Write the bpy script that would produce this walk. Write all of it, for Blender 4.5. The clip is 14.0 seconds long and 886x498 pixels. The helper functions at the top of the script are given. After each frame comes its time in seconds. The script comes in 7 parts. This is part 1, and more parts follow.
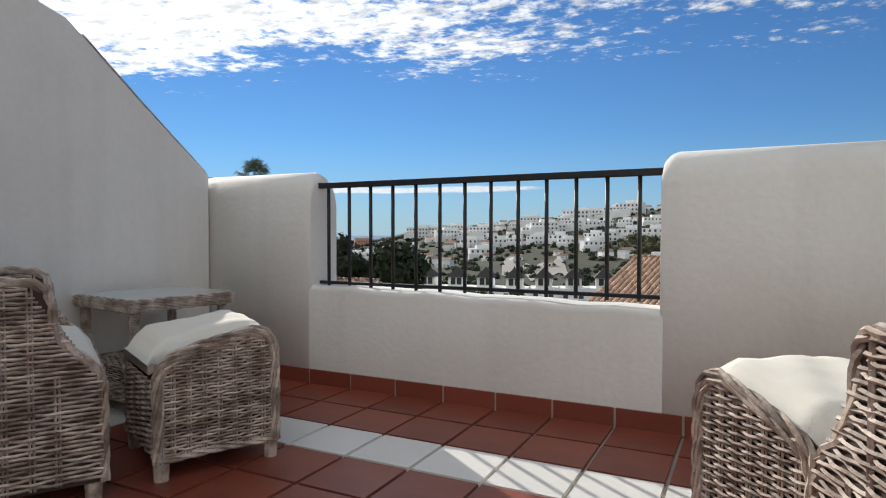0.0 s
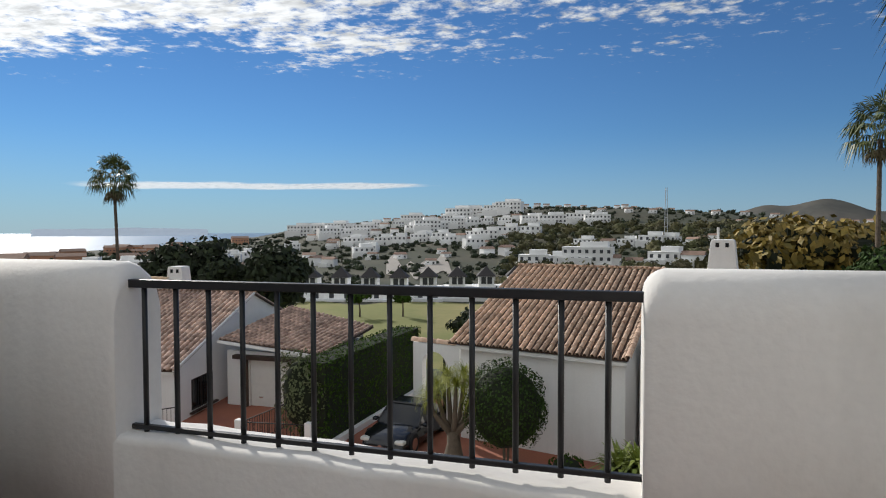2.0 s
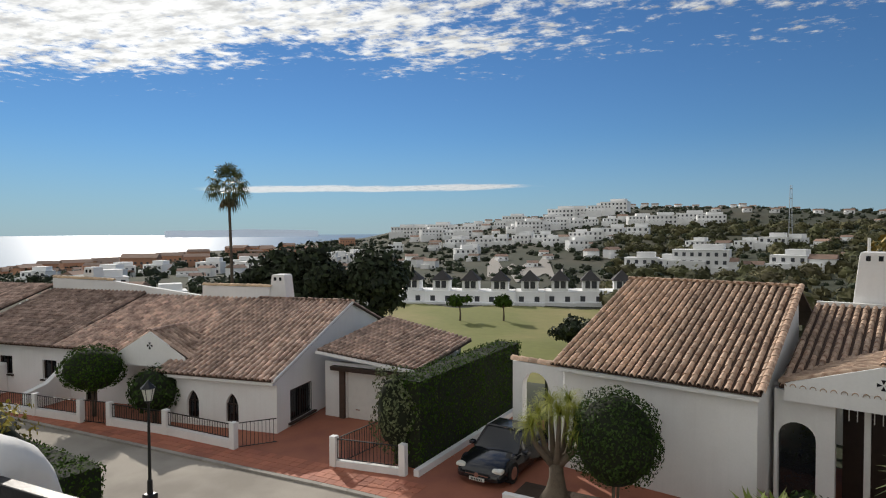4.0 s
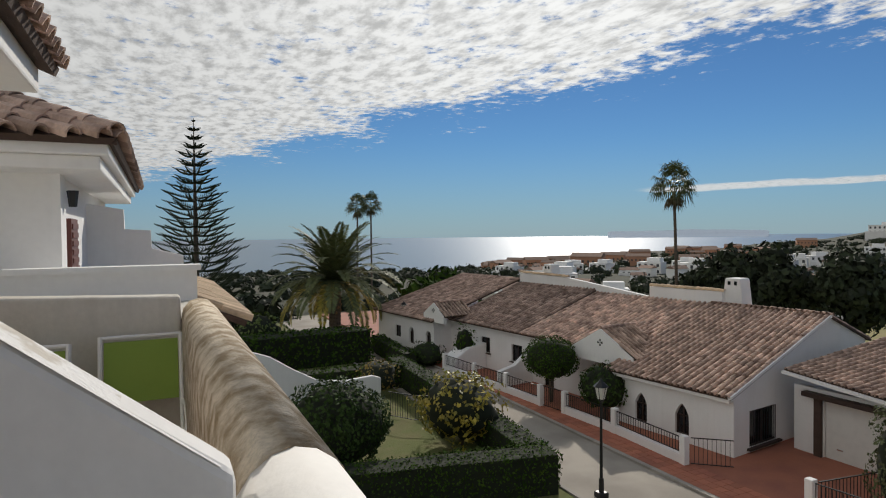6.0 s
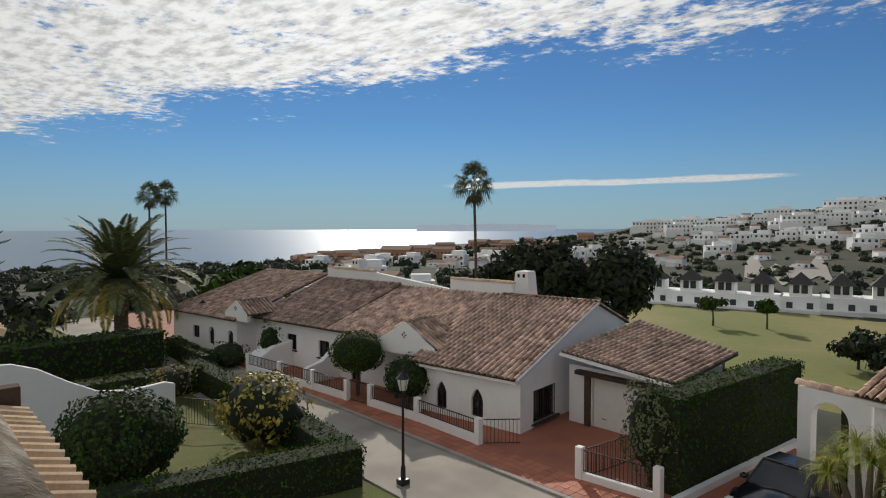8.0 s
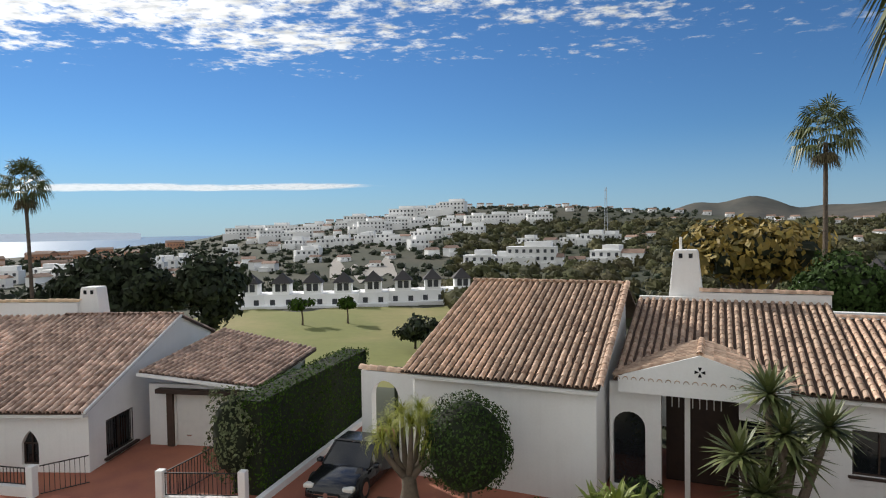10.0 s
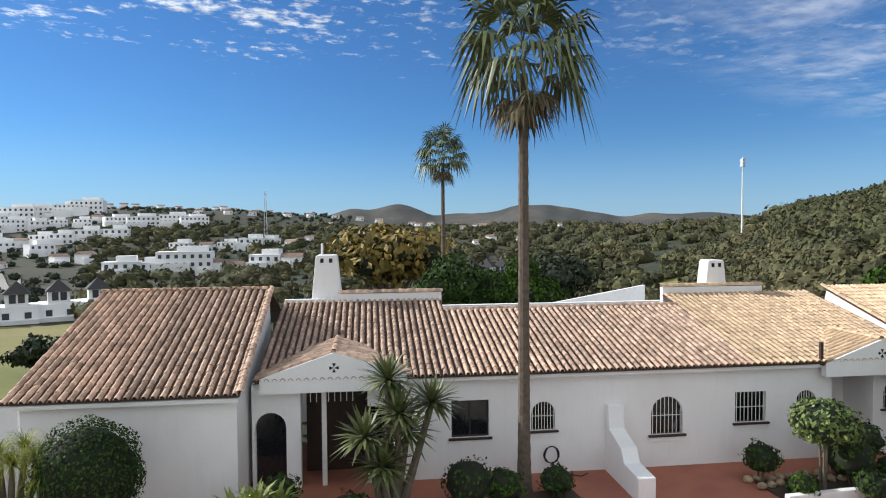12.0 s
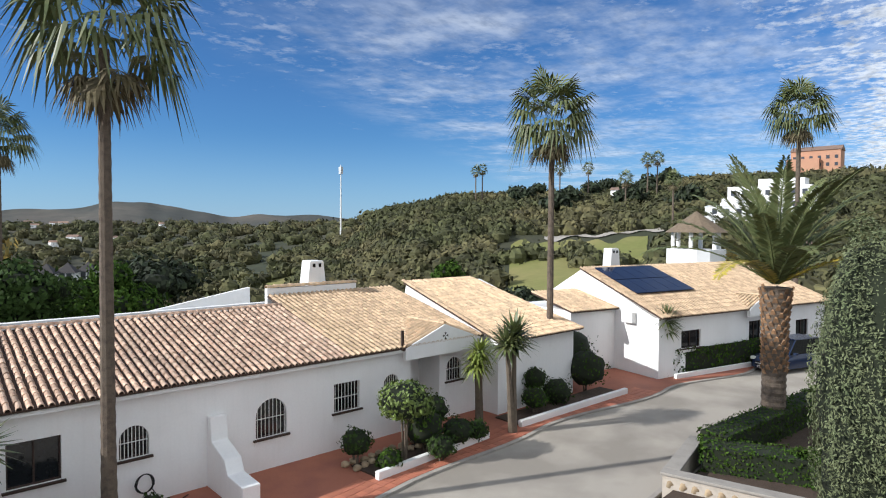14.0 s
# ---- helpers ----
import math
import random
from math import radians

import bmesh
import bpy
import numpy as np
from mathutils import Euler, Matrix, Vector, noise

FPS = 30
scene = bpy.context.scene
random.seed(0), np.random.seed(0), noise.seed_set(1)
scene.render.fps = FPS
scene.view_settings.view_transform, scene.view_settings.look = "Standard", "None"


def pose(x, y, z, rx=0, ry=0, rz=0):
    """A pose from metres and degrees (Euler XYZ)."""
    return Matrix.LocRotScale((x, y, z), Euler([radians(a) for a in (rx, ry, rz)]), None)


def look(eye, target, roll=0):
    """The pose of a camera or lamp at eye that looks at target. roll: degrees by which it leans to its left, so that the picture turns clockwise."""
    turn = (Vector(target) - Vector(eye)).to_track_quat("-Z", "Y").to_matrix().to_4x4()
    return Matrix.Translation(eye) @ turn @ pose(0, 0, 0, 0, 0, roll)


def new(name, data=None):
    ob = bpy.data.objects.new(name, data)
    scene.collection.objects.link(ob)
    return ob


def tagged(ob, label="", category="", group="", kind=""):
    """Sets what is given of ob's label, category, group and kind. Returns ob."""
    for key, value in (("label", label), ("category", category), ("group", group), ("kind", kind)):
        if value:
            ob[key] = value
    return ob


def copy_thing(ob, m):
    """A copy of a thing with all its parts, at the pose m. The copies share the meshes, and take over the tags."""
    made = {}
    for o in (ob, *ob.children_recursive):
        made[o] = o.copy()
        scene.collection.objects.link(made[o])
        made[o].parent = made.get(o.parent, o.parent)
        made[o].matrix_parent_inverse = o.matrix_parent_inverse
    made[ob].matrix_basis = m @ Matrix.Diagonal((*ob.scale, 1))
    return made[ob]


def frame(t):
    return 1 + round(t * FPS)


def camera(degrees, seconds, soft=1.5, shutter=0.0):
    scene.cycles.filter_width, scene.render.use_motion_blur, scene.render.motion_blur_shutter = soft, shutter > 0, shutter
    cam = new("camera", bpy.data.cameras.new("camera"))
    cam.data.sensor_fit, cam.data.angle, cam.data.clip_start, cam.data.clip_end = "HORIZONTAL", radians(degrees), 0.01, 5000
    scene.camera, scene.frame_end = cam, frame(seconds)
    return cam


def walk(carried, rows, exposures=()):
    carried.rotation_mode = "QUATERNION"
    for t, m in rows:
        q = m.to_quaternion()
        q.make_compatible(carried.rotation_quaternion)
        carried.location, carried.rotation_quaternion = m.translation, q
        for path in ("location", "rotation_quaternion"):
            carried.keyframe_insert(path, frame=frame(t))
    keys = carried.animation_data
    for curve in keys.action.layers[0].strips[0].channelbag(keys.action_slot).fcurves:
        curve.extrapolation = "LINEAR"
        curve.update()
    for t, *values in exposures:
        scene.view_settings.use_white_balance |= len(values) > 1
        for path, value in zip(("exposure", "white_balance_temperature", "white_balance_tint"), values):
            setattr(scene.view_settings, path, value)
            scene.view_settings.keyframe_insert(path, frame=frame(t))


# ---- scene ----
cam = camera(72.0, 14.0, soft=1.1)
PATH = [
    (0, (2.439, -3.002, 0.942), (1.537, -1.218, 0.886), 0.0),
    (0.5, (2.343, -2.774, 0.995), (1.651, -0.899, 0.928), 0.1),
    (1.5, (2.027, -2.355, 1.295), (1.474, -0.434, 1.231), -0.3),
    (2.2, (1.972, -1.863, 1.517), (1.423, 0.058, 1.451), -0.1),
    (4.3, (1.398, -0.602, 1.864), (0.368, 1.111, 1.805), -0.3),
    (4.5, (1.209, -0.512, 1.87), (0.038, 1.108, 1.811), -0.3),
    (5, (0.633, -0.332, 1.794), (-0.904, 0.945, 1.742), -0.4),
    (5.5, (0.542, -0.196, 1.793), (-1.22, 0.75, 1.744), -0.6),
    (6, (0.39, -0.127, 1.799), (-1.425, 0.714, 1.749), -0.6),
    (6.5, (0.361, -0.073, 1.803), (-1.461, 0.751, 1.748), -0.3),
    (7, (0.418, -0.004, 1.822), (-1.404, 0.819, 1.762), -0.6),
    (7.5, (0.552, 0.064, 1.852), (-1.172, 1.077, 1.784), -0.3),
    (8, (0.649, -0.046, 1.94), (-0.825, 1.304, 1.863), -0.1),
    (8.5, (0.867, 0.085, 1.94), (-0.313, 1.698, 1.863), -0.2),
    (9, (0.892, 0.12, 1.973), (-0.01, 1.903, 1.898), -0.2),
    (9.2, (0.92, 0.13, 1.982), (0.124, 1.964, 1.905), -0.4),
    (11.3, (1.763, -0.502, 2.03), (2.087, 1.471, 1.965), -0.8),
    (11.5, (1.787, -0.557, 2.047), (2.218, 1.395, 1.982), -0.7),
    (12, (1.792, -0.626, 2.09), (2.488, 1.248, 2.023), -0.4),
    (12.5, (1.794, -0.528, 2.076), (2.744, 1.231, 2.01), -0.4),
    (13, (1.79, -0.44, 2.088), (3.006, 1.146, 2.02), -0.2),
    (13.5, (1.999, -0.405, 2.119), (3.467, 0.952, 2.048), -0.1),
    (14, (2.272, -0.307, 2.111), (3.929, 0.811, 2.046), 0.3),
]
walk(cam, [(t, look(eye, target, roll)) for t, eye, target, roll in PATH],
     [(0.0, -0.25, 6480, 10), (1.5, -0.45, 6480, 10), (4.3, -0.60, 6750, 10), (5.5, -0.82, 6750, 10), (7.5, -0.82, 6750, 10),
      (9.2, -0.50, 6750, 10), (11.3, -0.06, 6200, 10), (12.5, 0.0, 6150, 10), (14.0, -0.03, 6050, 10)])

# ---- world, sun, exposure ----
SUN_AZ, SUN_EL = 143.0, 28.0
scene.view_settings.exposure = 0.0
world = bpy.data.worlds.new("sky")
scene.world = world
world.use_nodes = True
wn, wl = world.node_tree.nodes, world.node_tree.links
wn.clear()


def wmath(op, a, b=None, c=None):
    n = wn.new("ShaderNodeMath")
    n.operation = op
    for i, v in enumerate((a, b, c)):
        if v is None:
            continue
        if isinstance(v, (int, float)):
            n.inputs[i].default_value = v
        else:
            wl.new(v, n.inputs[i])
    return n.outputs[0]


def wramp(v, lo, hi):
    n = wn.new("ShaderNodeMapRange")
    n.interpolation_type = "SMOOTHSTEP"
    wl.new(v, n.inputs[0])
    n.inputs[1].default_value, n.inputs[2].default_value = lo, hi
    return n.outputs[0]


def wnoise(vec, scale, detail=4, rough=0.55):
    n = wn.new("ShaderNodeTexNoise")
    wl.new(vec, n.inputs["Vector"])
    n.inputs["Scale"].default_value, n.inputs["Detail"].default_value, n.inputs["Roughness"].default_value = scale, detail, rough
    return n.outputs[0]


def wvec(x, y, z=0.0):
    n = wn.new("ShaderNodeCombineXYZ")
    for i, v in enumerate((x, y, z)):
        if isinstance(v, (int, float)):
            n.inputs[i].default_value = v
        else:
            wl.new(v, n.inputs[i])
    return n.outputs[0]


sky = wn.new("ShaderNodeTexSky")
sky.sky_type, sky.sun_disc = "NISHITA", False
sky.sun_elevation, sky.sun_rotation = radians(SUN_EL), radians(90 - SUN_AZ)
sky.air_density, sky.dust_density, sky.ozone_density = 1.0, 0.0, 3.0
coord = wn.new("ShaderNodeTexCoord").outputs["Generated"]
sep = wn.new("ShaderNodeSeparateXYZ")
wl.new(coord, sep.inputs[0])
dx, dy, dz = sep.outputs
up = wmath("MAXIMUM", dz, 0.02)
px_, py_ = wmath("DIVIDE", dx, up), wmath("DIVIDE", dy, up)
plane = wvec(px_, py_)
# altocumulus bank: small flecks whose cover grows towards the zenith side
edge = wmath("ADD", wmath("MINIMUM", wmath("MULTIPLY", px_, 0.33), wmath("MULTIPLY", px_, -0.02)), 4.1)
bank = wmath("SUBTRACT", wmath("ADD", edge, wmath("MULTIPLY", wmath("SUBTRACT", wnoise(plane, 0.8, 3), 0.5), 3.2)), py_)
# second ramp: unseen cloud behind the terrace, added as fill for shaded facades
thick = wmath("MAXIMUM", wramp(px_, 0.8, -2.4), wramp(py_, 0.6, -0.8))
cover = wmath("ADD", wmath("MULTIPLY", wramp(bank, -0.5, 1.6), wmath("ADD", wmath("MULTIPLY", thick, 0.175), 0.115)), 0.30)
fleck = wmath("ADD", wmath("MULTIPLY", wnoise(plane, 9.0, 6, 0.65), 0.62), wmath("MULTIPLY", wnoise(wvec(wmath("MULTIPLY", px_, 0.6), wmath("MULTIPLY", py_, 1.3)), 2.0, 4, 0.6), 0.38))
cloud = wramp(wmath("ADD", fleck, cover), 0.90, 1.06)
cloud = wmath("MULTIPLY", cloud, wramp(bank, -0.9, 0.3))
# soft broken cloud over the inland hills
veil = wmath("MULTIPLY", wramp(px_, 1.5, 2.6), wramp(wmath("SUBTRACT", py_, wmath("MULTIPLY", px_, 0.35)), 2.4, 1.4))
cloud = wmath("MULTIPLY", cloud, wmath("SUBTRACT", 1.0, wmath("MULTIPLY", wmath("MULTIPLY", wramp(px_, 0.5, 1.8), wramp(py_, -0.5, 1.0)), 0.75)))
soft_cloud = wramp(wmath("ADD", wmath("MULTIPLY", wnoise(plane, 0.9, 6, 0.6), 0.75), wmath("MULTIPLY", wnoise(plane, 5.0, 4, 0.6), 0.25)), 0.40, 0.68)
cloud = wmath("MAXIMUM", cloud, wmath("MULTIPLY", wmath("MULTIPLY", veil, soft_cloud), 0.5))
# long low streak above the sea
azim = wmath("ARCTAN2", dy, dx)
band = wmath("SUBTRACT", dz, wmath("ADD", 0.068, wmath("MULTIPLY", wmath("SUBTRACT", azim, 2.1), -0.012)))
ragged = wnoise(wvec(wmath("MULTIPLY", azim, 9.0), wmath("MULTIPLY", dz, 90.0)), 1.0, 4, 0.6)
streak = wmath("MULTIPLY", wramp(wmath("ABSOLUTE", band), 0.013, 0.001), wmath("MULTIPLY", wramp(azim, 1.72, 2.0), wramp(azim, 2.52, 2.3)))
streak = wramp(wmath("ADD", wmath("MULTIPLY", streak, 0.7), wmath("MULTIPLY", ragged, 0.6)), 0.72, 0.95)
allc = wmath("MINIMUM", wmath("ADD", cloud, wmath("MULTIPLY", streak, 0.85)), 1.0)
# clouds glow most towards the sun
sunv = Vector((math.cos(radians(SUN_AZ)) * math.cos(radians(SUN_EL)), math.sin(radians(SUN_AZ)) * math.cos(radians(SUN_EL)), math.sin(radians(SUN_EL))))
dot = wn.new("ShaderNodeVectorMath")
dot.operation = "DOT_PRODUCT"
wl.new(coord, dot.inputs[0])
dot.inputs[1].default_value = sunv
glow = wmath("POWER", wmath("MAXIMUM", dot.outputs["Value"], 0.0), 5.0)
shade = wmath("ADD", 0.60, wmath("MULTIPLY", wramp(wnoise(wvec(wmath("MULTIPLY", px_, 0.7), wmath("MULTIPLY", py_, 1.25)), 8.0, 5, 0.6), 0.30, 0.62), 0.42))
lum = wmath("MULTIPLY", wmath("ADD", 1.0, wmath("MULTIPLY", glow, 0.7)), shade)
white = wn.new("ShaderNodeMix")
white.data_type = "RGBA"
white.inputs[0].default_value = 1.0
tint = wn.new("ShaderNodeVectorMath")
tint.operation = "SCALE"
tint.inputs[0].default_value = (0.95, 0.98, 1.0)
wl.new(lum, tint.inputs[3])
SKY = 0.084
skys = wn.new("ShaderNodeVectorMath")
skys.operation = "MULTIPLY"
wl.new(sky.outputs[0], skys.inputs[0])
skys.inputs[1].default_value = (SKY * 0.58, SKY * 0.93, SKY * 1.30)
wl.new(allc, white.inputs[0])
haze = wn.new("ShaderNodeMix")
haze.data_type = "RGBA"
wl.new(wmath("MULTIPLY", wramp(dz, 0.16, -0.02), 0.55), haze.inputs[0])
wl.new(skys.outputs[0], haze.inputs[6])
haze.inputs[7].default_value = (0.40, 0.57, 0.82, 1)
wl.new(haze.outputs[2], white.inputs[6])
wl.new(tint.outputs[0], white.inputs[7])
bg = wn.new("ShaderNodeBackground")
wl.new(white.outputs[2], bg.inputs[0])
wout = wn.new("ShaderNodeOutputWorld")
wl.new(bg.outputs[0], wout.inputs[0])

sun = new("sun", bpy.data.lights.new("sun", "SUN"))
sun.data.energy, sun.data.angle, sun.data.color = 5.0, radians(0.6), (1.0, 0.95, 0.88)
sun.matrix_world = look(sunv * 50, (0, 0, 0))


# ---- materials ----
def mat(name, colour, rough=0.8, vary=0.12, scale=3.0, fine=40.0, bump=0.0, metal=0.0, second=None, mix=(0.45, 0.7), rand=0.0, island=0.0, spec=0.5, dist=0.01, streak=0.0):
    m = bpy.data.materials.new(name)
    m.use_nodes = True
    n, l = m.node_tree.nodes, m.node_tree.links
    b = n["Principled BSDF"]
    b.inputs["Roughness"].default_value, b.inputs["Metallic"].default_value = rough, metal
    b.inputs["Specular IOR Level"].default_value = spec
    tc = n.new("ShaderNodeTexCoord").outputs["Object"]

    def noise_(s, d):
        k = n.new("ShaderNodeTexNoise")
        l.new(tc, k.inputs["Vector"])
        k.inputs["Scale"].default_value, k.inputs["Detail"].default_value = s, d
        return k.outputs[0]

    big, small = noise_(scale, 5), noise_(fine, 3)
    ramp = n.new("ShaderNodeMapRange")
    l.new(big, ramp.inputs[0])
    ramp.inputs[1].default_value, ramp.inputs[2].default_value = mix
    base = n.new("ShaderNodeMix")
    base.data_type = "RGBA"
    l.new(ramp.outputs[0], base.inputs[0])
    base.inputs[6].default_value = (*colour, 1)
    base.inputs[7].default_value = (*(second or [c * (1 - vary) for c in colour]), 1)
    val = n.new("ShaderNodeMath")
    val.operation = "MULTIPLY_ADD"
    l.new(small, val.inputs[0])
    val.inputs[1].default_value, val.inputs[2].default_value = vary * 2, 1 - vary
    out = val.outputs[0]
    for amount, node, socket in ((rand, "ShaderNodeObjectInfo", "Random"), (island, "ShaderNodeNewGeometry", "Random Per Island")):
        if amount:
            r = n.new("ShaderNodeMath")
            r.operation = "MULTIPLY_ADD"
            l.new(n.new(node).outputs[socket], r.inputs[0])
            r.inputs[1].default_value, r.inputs[2].default_value = amount * 2, 1 - amount
            p = n.new("ShaderNodeMath")
            p.operation = "MULTIPLY"
            l.new(out, p.inputs[0])
            l.new(r.outputs[0], p.inputs[1])
            out = p.outputs[0]
    if streak:
        mp = n.new("ShaderNodeMapping")
        l.new(tc, mp.inputs[0])
        mp.inputs["Scale"].default_value = (7, 7, 0.5)
        k = n.new("ShaderNodeTexNoise")
        l.new(mp.outputs[0], k.inputs["Vector"])
        k.inputs["Scale"].default_value = 1.0
        k.inputs["Detail"].default_value = 5
        r = n.new("ShaderNodeMapRange")
        l.new(k.outputs[0], r.inputs[0])
        r.inputs[1].default_value, r.inputs[2].default_value, r.inputs[3].default_value, r.inputs[4].default_value = 0.5, 0.8, 1.0, 1 - streak
        p = n.new("ShaderNodeMath")
        p.operation = "MULTIPLY"
        l.new(out, p.inputs[0])
        l.new(r.outputs[0], p.inputs[1])
        out = p.outputs[0]
    sc = n.new("ShaderNodeVectorMath")
    sc.operation = "SCALE"
    l.new(base.outputs[2], sc.inputs[0])
    l.new(out, sc.inputs[3])
    l.new(sc.outputs[0], b.inputs["Base Color"])
    if bump:
        bp = n.new("ShaderNodeBump")
        bp.inputs["Strength"].default_value, bp.inputs["Distance"].default_value = bump, dist
        l.new(small, bp.inputs["Height"])
        l.new(bp.outputs[0], b.inputs["Normal"])
    return m


PLASTER = mat("white_plaster", (0.80, 0.78, 0.74), 0.9, 0.05, 1.2, 30, 0.25, second=(0.74, 0.71, 0.66), streak=0.06)
HOUSEWHITE = mat("house_whitewash", (0.88, 0.875, 0.86), 0.9, 0.04, 0.6, 14, 0.2, second=(0.83, 0.82, 0.80), streak=0.035)
WEATHERED = mat("weathered_plaster", (0.66, 0.57, 0.44), 0.95, 0.30, 9, 70, 0.9, second=(0.33, 0.245, 0.15), mix=(0.38, 0.62))
STAINEDWALL = mat("stained_plaster", (0.72, 0.68, 0.60), 0.95, 0.08, 1.6, 30, 0.3, second=(0.58, 0.53, 0.44), streak=0.12)
FLAKED = mat("flaked_white_plaster", (0.80, 0.78, 0.74), 0.9, 0.10, 14, 60, 0.6, second=(0.60, 0.55, 0.47), mix=(0.55, 0.66))
TERRA = mat("terracotta_floor_tile", (0.24, 0.06, 0.036), 0.35, 0.14, 3, 25, 0.08, second=(0.17, 0.042, 0.028), rand=0.14)
WHITETILE = mat("white_glazed_tile", (0.78, 0.77, 0.73), 0.25, 0.04, 3, 20, 0.05, rand=0.04)
GROUT = mat("grey_grout", (0.50, 0.44, 0.37), 0.95, 0.15, 5, 60, 0.3)
ROOFTILE = mat("clay_roof_tile", (0.65, 0.475, 0.35), 0.88, 0.22, 5, 35, 0.4, second=(0.42, 0.26, 0.18), rand=0.30, island=0.30, mix=(0.42, 0.72))
ROOFPALE = mat("pale_clay_roof_tile", (0.64, 0.47, 0.30), 0.88, 0.2, 5, 35, 0.4, second=(0.50, 0.355, 0.23), rand=0.22, island=0.22, mix=(0.42, 0.72))
ROOFDARK = mat("lichened_clay_roof_tile", (0.50, 0.36, 0.285), 0.92, 0.25, 2.6, 30, 0.5, second=(0.20, 0.125, 0.095), rand=0.35, island=0.35, mix=(0.42, 0.70))
# bed under the tiles, darkened to paint shade into the channels between barrels
ROOFBED = mat("dark_roof_bed", (0.085, 0.055, 0.042), 0.95, 0.2, 4, 30, 0.3)
IRON = mat("black_painted_iron", (0.012, 0.012, 0.013), 0.45, 0.2, 8, 80, 0.1)
WICKER = mat("whitewashed_wicker", (0.54, 0.46, 0.39), 0.75, 0.28, 14, 90, 0.3, second=(0.24, 0.175, 0.135), mix=(0.40, 0.62), island=0.30)
# core behind the strands, darkened to paint the shade in the weave's gaps
WICKERDARK = mat("shade_dark_wicker_core", (0.06, 0.04, 0.032), 0.9, 0.2, 9, 60)
CUSHION = mat("cream_canvas", (0.80, 0.76, 0.66), 0.95, 0.04, 4, 180, 0.25, dist=0.003)
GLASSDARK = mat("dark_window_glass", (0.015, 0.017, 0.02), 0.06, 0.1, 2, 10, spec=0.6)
TABLEGLASS = mat("frosted_table_glass", (0.55, 0.60, 0.60), 0.12, 0.04, 2, 10)
BARS = mat("white_painted_bars", (0.75, 0.74, 0.70), 0.5, 0.06, 4, 40)
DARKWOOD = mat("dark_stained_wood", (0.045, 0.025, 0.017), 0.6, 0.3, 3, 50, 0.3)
SHUTTER = mat("red_brown_shutter", (0.13, 0.035, 0.025), 0.6, 0.2, 4, 40, 0.2)
ASPHALT = mat("worn_concrete_road", (0.40, 0.36, 0.305), 0.92, 0.14, 0.35, 25, 0.3, second=(0.28, 0.25, 0.21), mix=(0.4, 0.62))
PAVER = mat("red_paving_tile", (0.42, 0.15, 0.085), 0.75, 0.16, 0.8, 20, 0.2, second=(0.33, 0.11, 0.07), rand=0.16, island=0.16)
DRIVE = mat("painted_red_concrete", (0.37, 0.135, 0.08), 0.8, 0.14, 0.8, 25, 0.2, second=(0.29, 0.105, 0.07))
KERB = mat("grey_kerb_stone", (0.36, 0.33, 0.29), 0.92, 0.15, 2, 30, 0.3, rand=0.1)
SOIL = mat("dark_planting_soil", (0.075, 0.05, 0.035), 0.98, 0.3, 2, 30, 0.8, dist=0.03)
LAWN = mat("garden_lawn", (0.12, 0.14, 0.035), 0.98, 0.3, 0.8, 35, 0.8, second=(0.17, 0.15, 0.06), dist=0.03)
HEDGE = mat("clipped_hedge_leaf", (0.040, 0.080, 0.014), 0.9, 0.3, 3, 30, second=(0.06, 0.095, 0.016), island=0.45, spec=0.06)
# near-black fill: the shade deep between leaves, put into the colour
HEDGECORE = mat("hedge_depth_shade", (0.016, 0.022, 0.009), 0.95, 0.3, 5, 30)
BUSHLEAF = mat("glossy_shrub_leaf", (0.04, 0.07, 0.018), 0.7, 0.3, 3, 30, island=0.45, spec=0.10)
YELLOWLEAF = mat("yellow_green_leaf", (0.42, 0.33, 0.045), 0.55, 0.3, 2, 30, second=(0.14, 0.16, 0.03), island=0.4)
LIMELEAF = mat("lime_green_leaf", (0.12, 0.17, 0.03), 0.6, 0.25, 2, 30, second=(0.08, 0.125, 0.02), island=0.35)
PINELEAF = mat("dark_pine_needles", (0.022, 0.034, 0.014), 0.8, 0.35, 1.2, 8, second=(0.035, 0.047, 0.016), island=0.5)
AUTUMN = mat("golden_tree_leaf", (0.26, 0.18, 0.035), 0.7, 0.3, 1.5, 12, second=(0.15, 0.13, 0.03), island=0.4)
PALMLEAF = mat("fan_palm_leaf", (0.095, 0.12, 0.04), 0.5, 0.3, 3, 20, second=(0.15, 0.155, 0.06), island=0.3)
PALMDRY = mat("dry_palm_skirt", (0.15, 0.12, 0.065), 0.8, 0.3, 3, 20, second=(0.13, 0.11, 0.05), island=0.35)
PALMBLUE = mat("date_palm_leaf", (0.12, 0.145, 0.06), 0.65, 0.25, 3, 20, second=(0.16, 0.165, 0.065), island=0.3, spec=0.2)
TRUNK = mat("palm_trunk_bark", (0.15, 0.115, 0.085), 0.95, 0.3, 6, 40, 0.9, second=(0.09, 0.07, 0.055), dist=0.03)
PHOENIXBARK = mat("cut_frond_bases", (0.36, 0.21, 0.11), 0.95, 0.3, 6, 40, 0.8, second=(0.20, 0.115, 0.065), island=0.3)
CYPRESSLEAF = mat("grey_green_cypress_spray", (0.15, 0.17, 0.09), 0.9, 0.3, 2.5, 30, second=(0.09, 0.115, 0.055), island=0.4, spec=0.06)
GRASSLEAF = mat("ponytail_palm_leaf", (0.30, 0.31, 0.05), 0.55, 0.25, 3, 20, second=(0.17, 0.22, 0.035), island=0.35, spec=0.2)
BARK = mat("grey_brown_bark", (0.14, 0.11, 0.08), 0.95, 0.25, 6, 30, 0.8, dist=0.02)
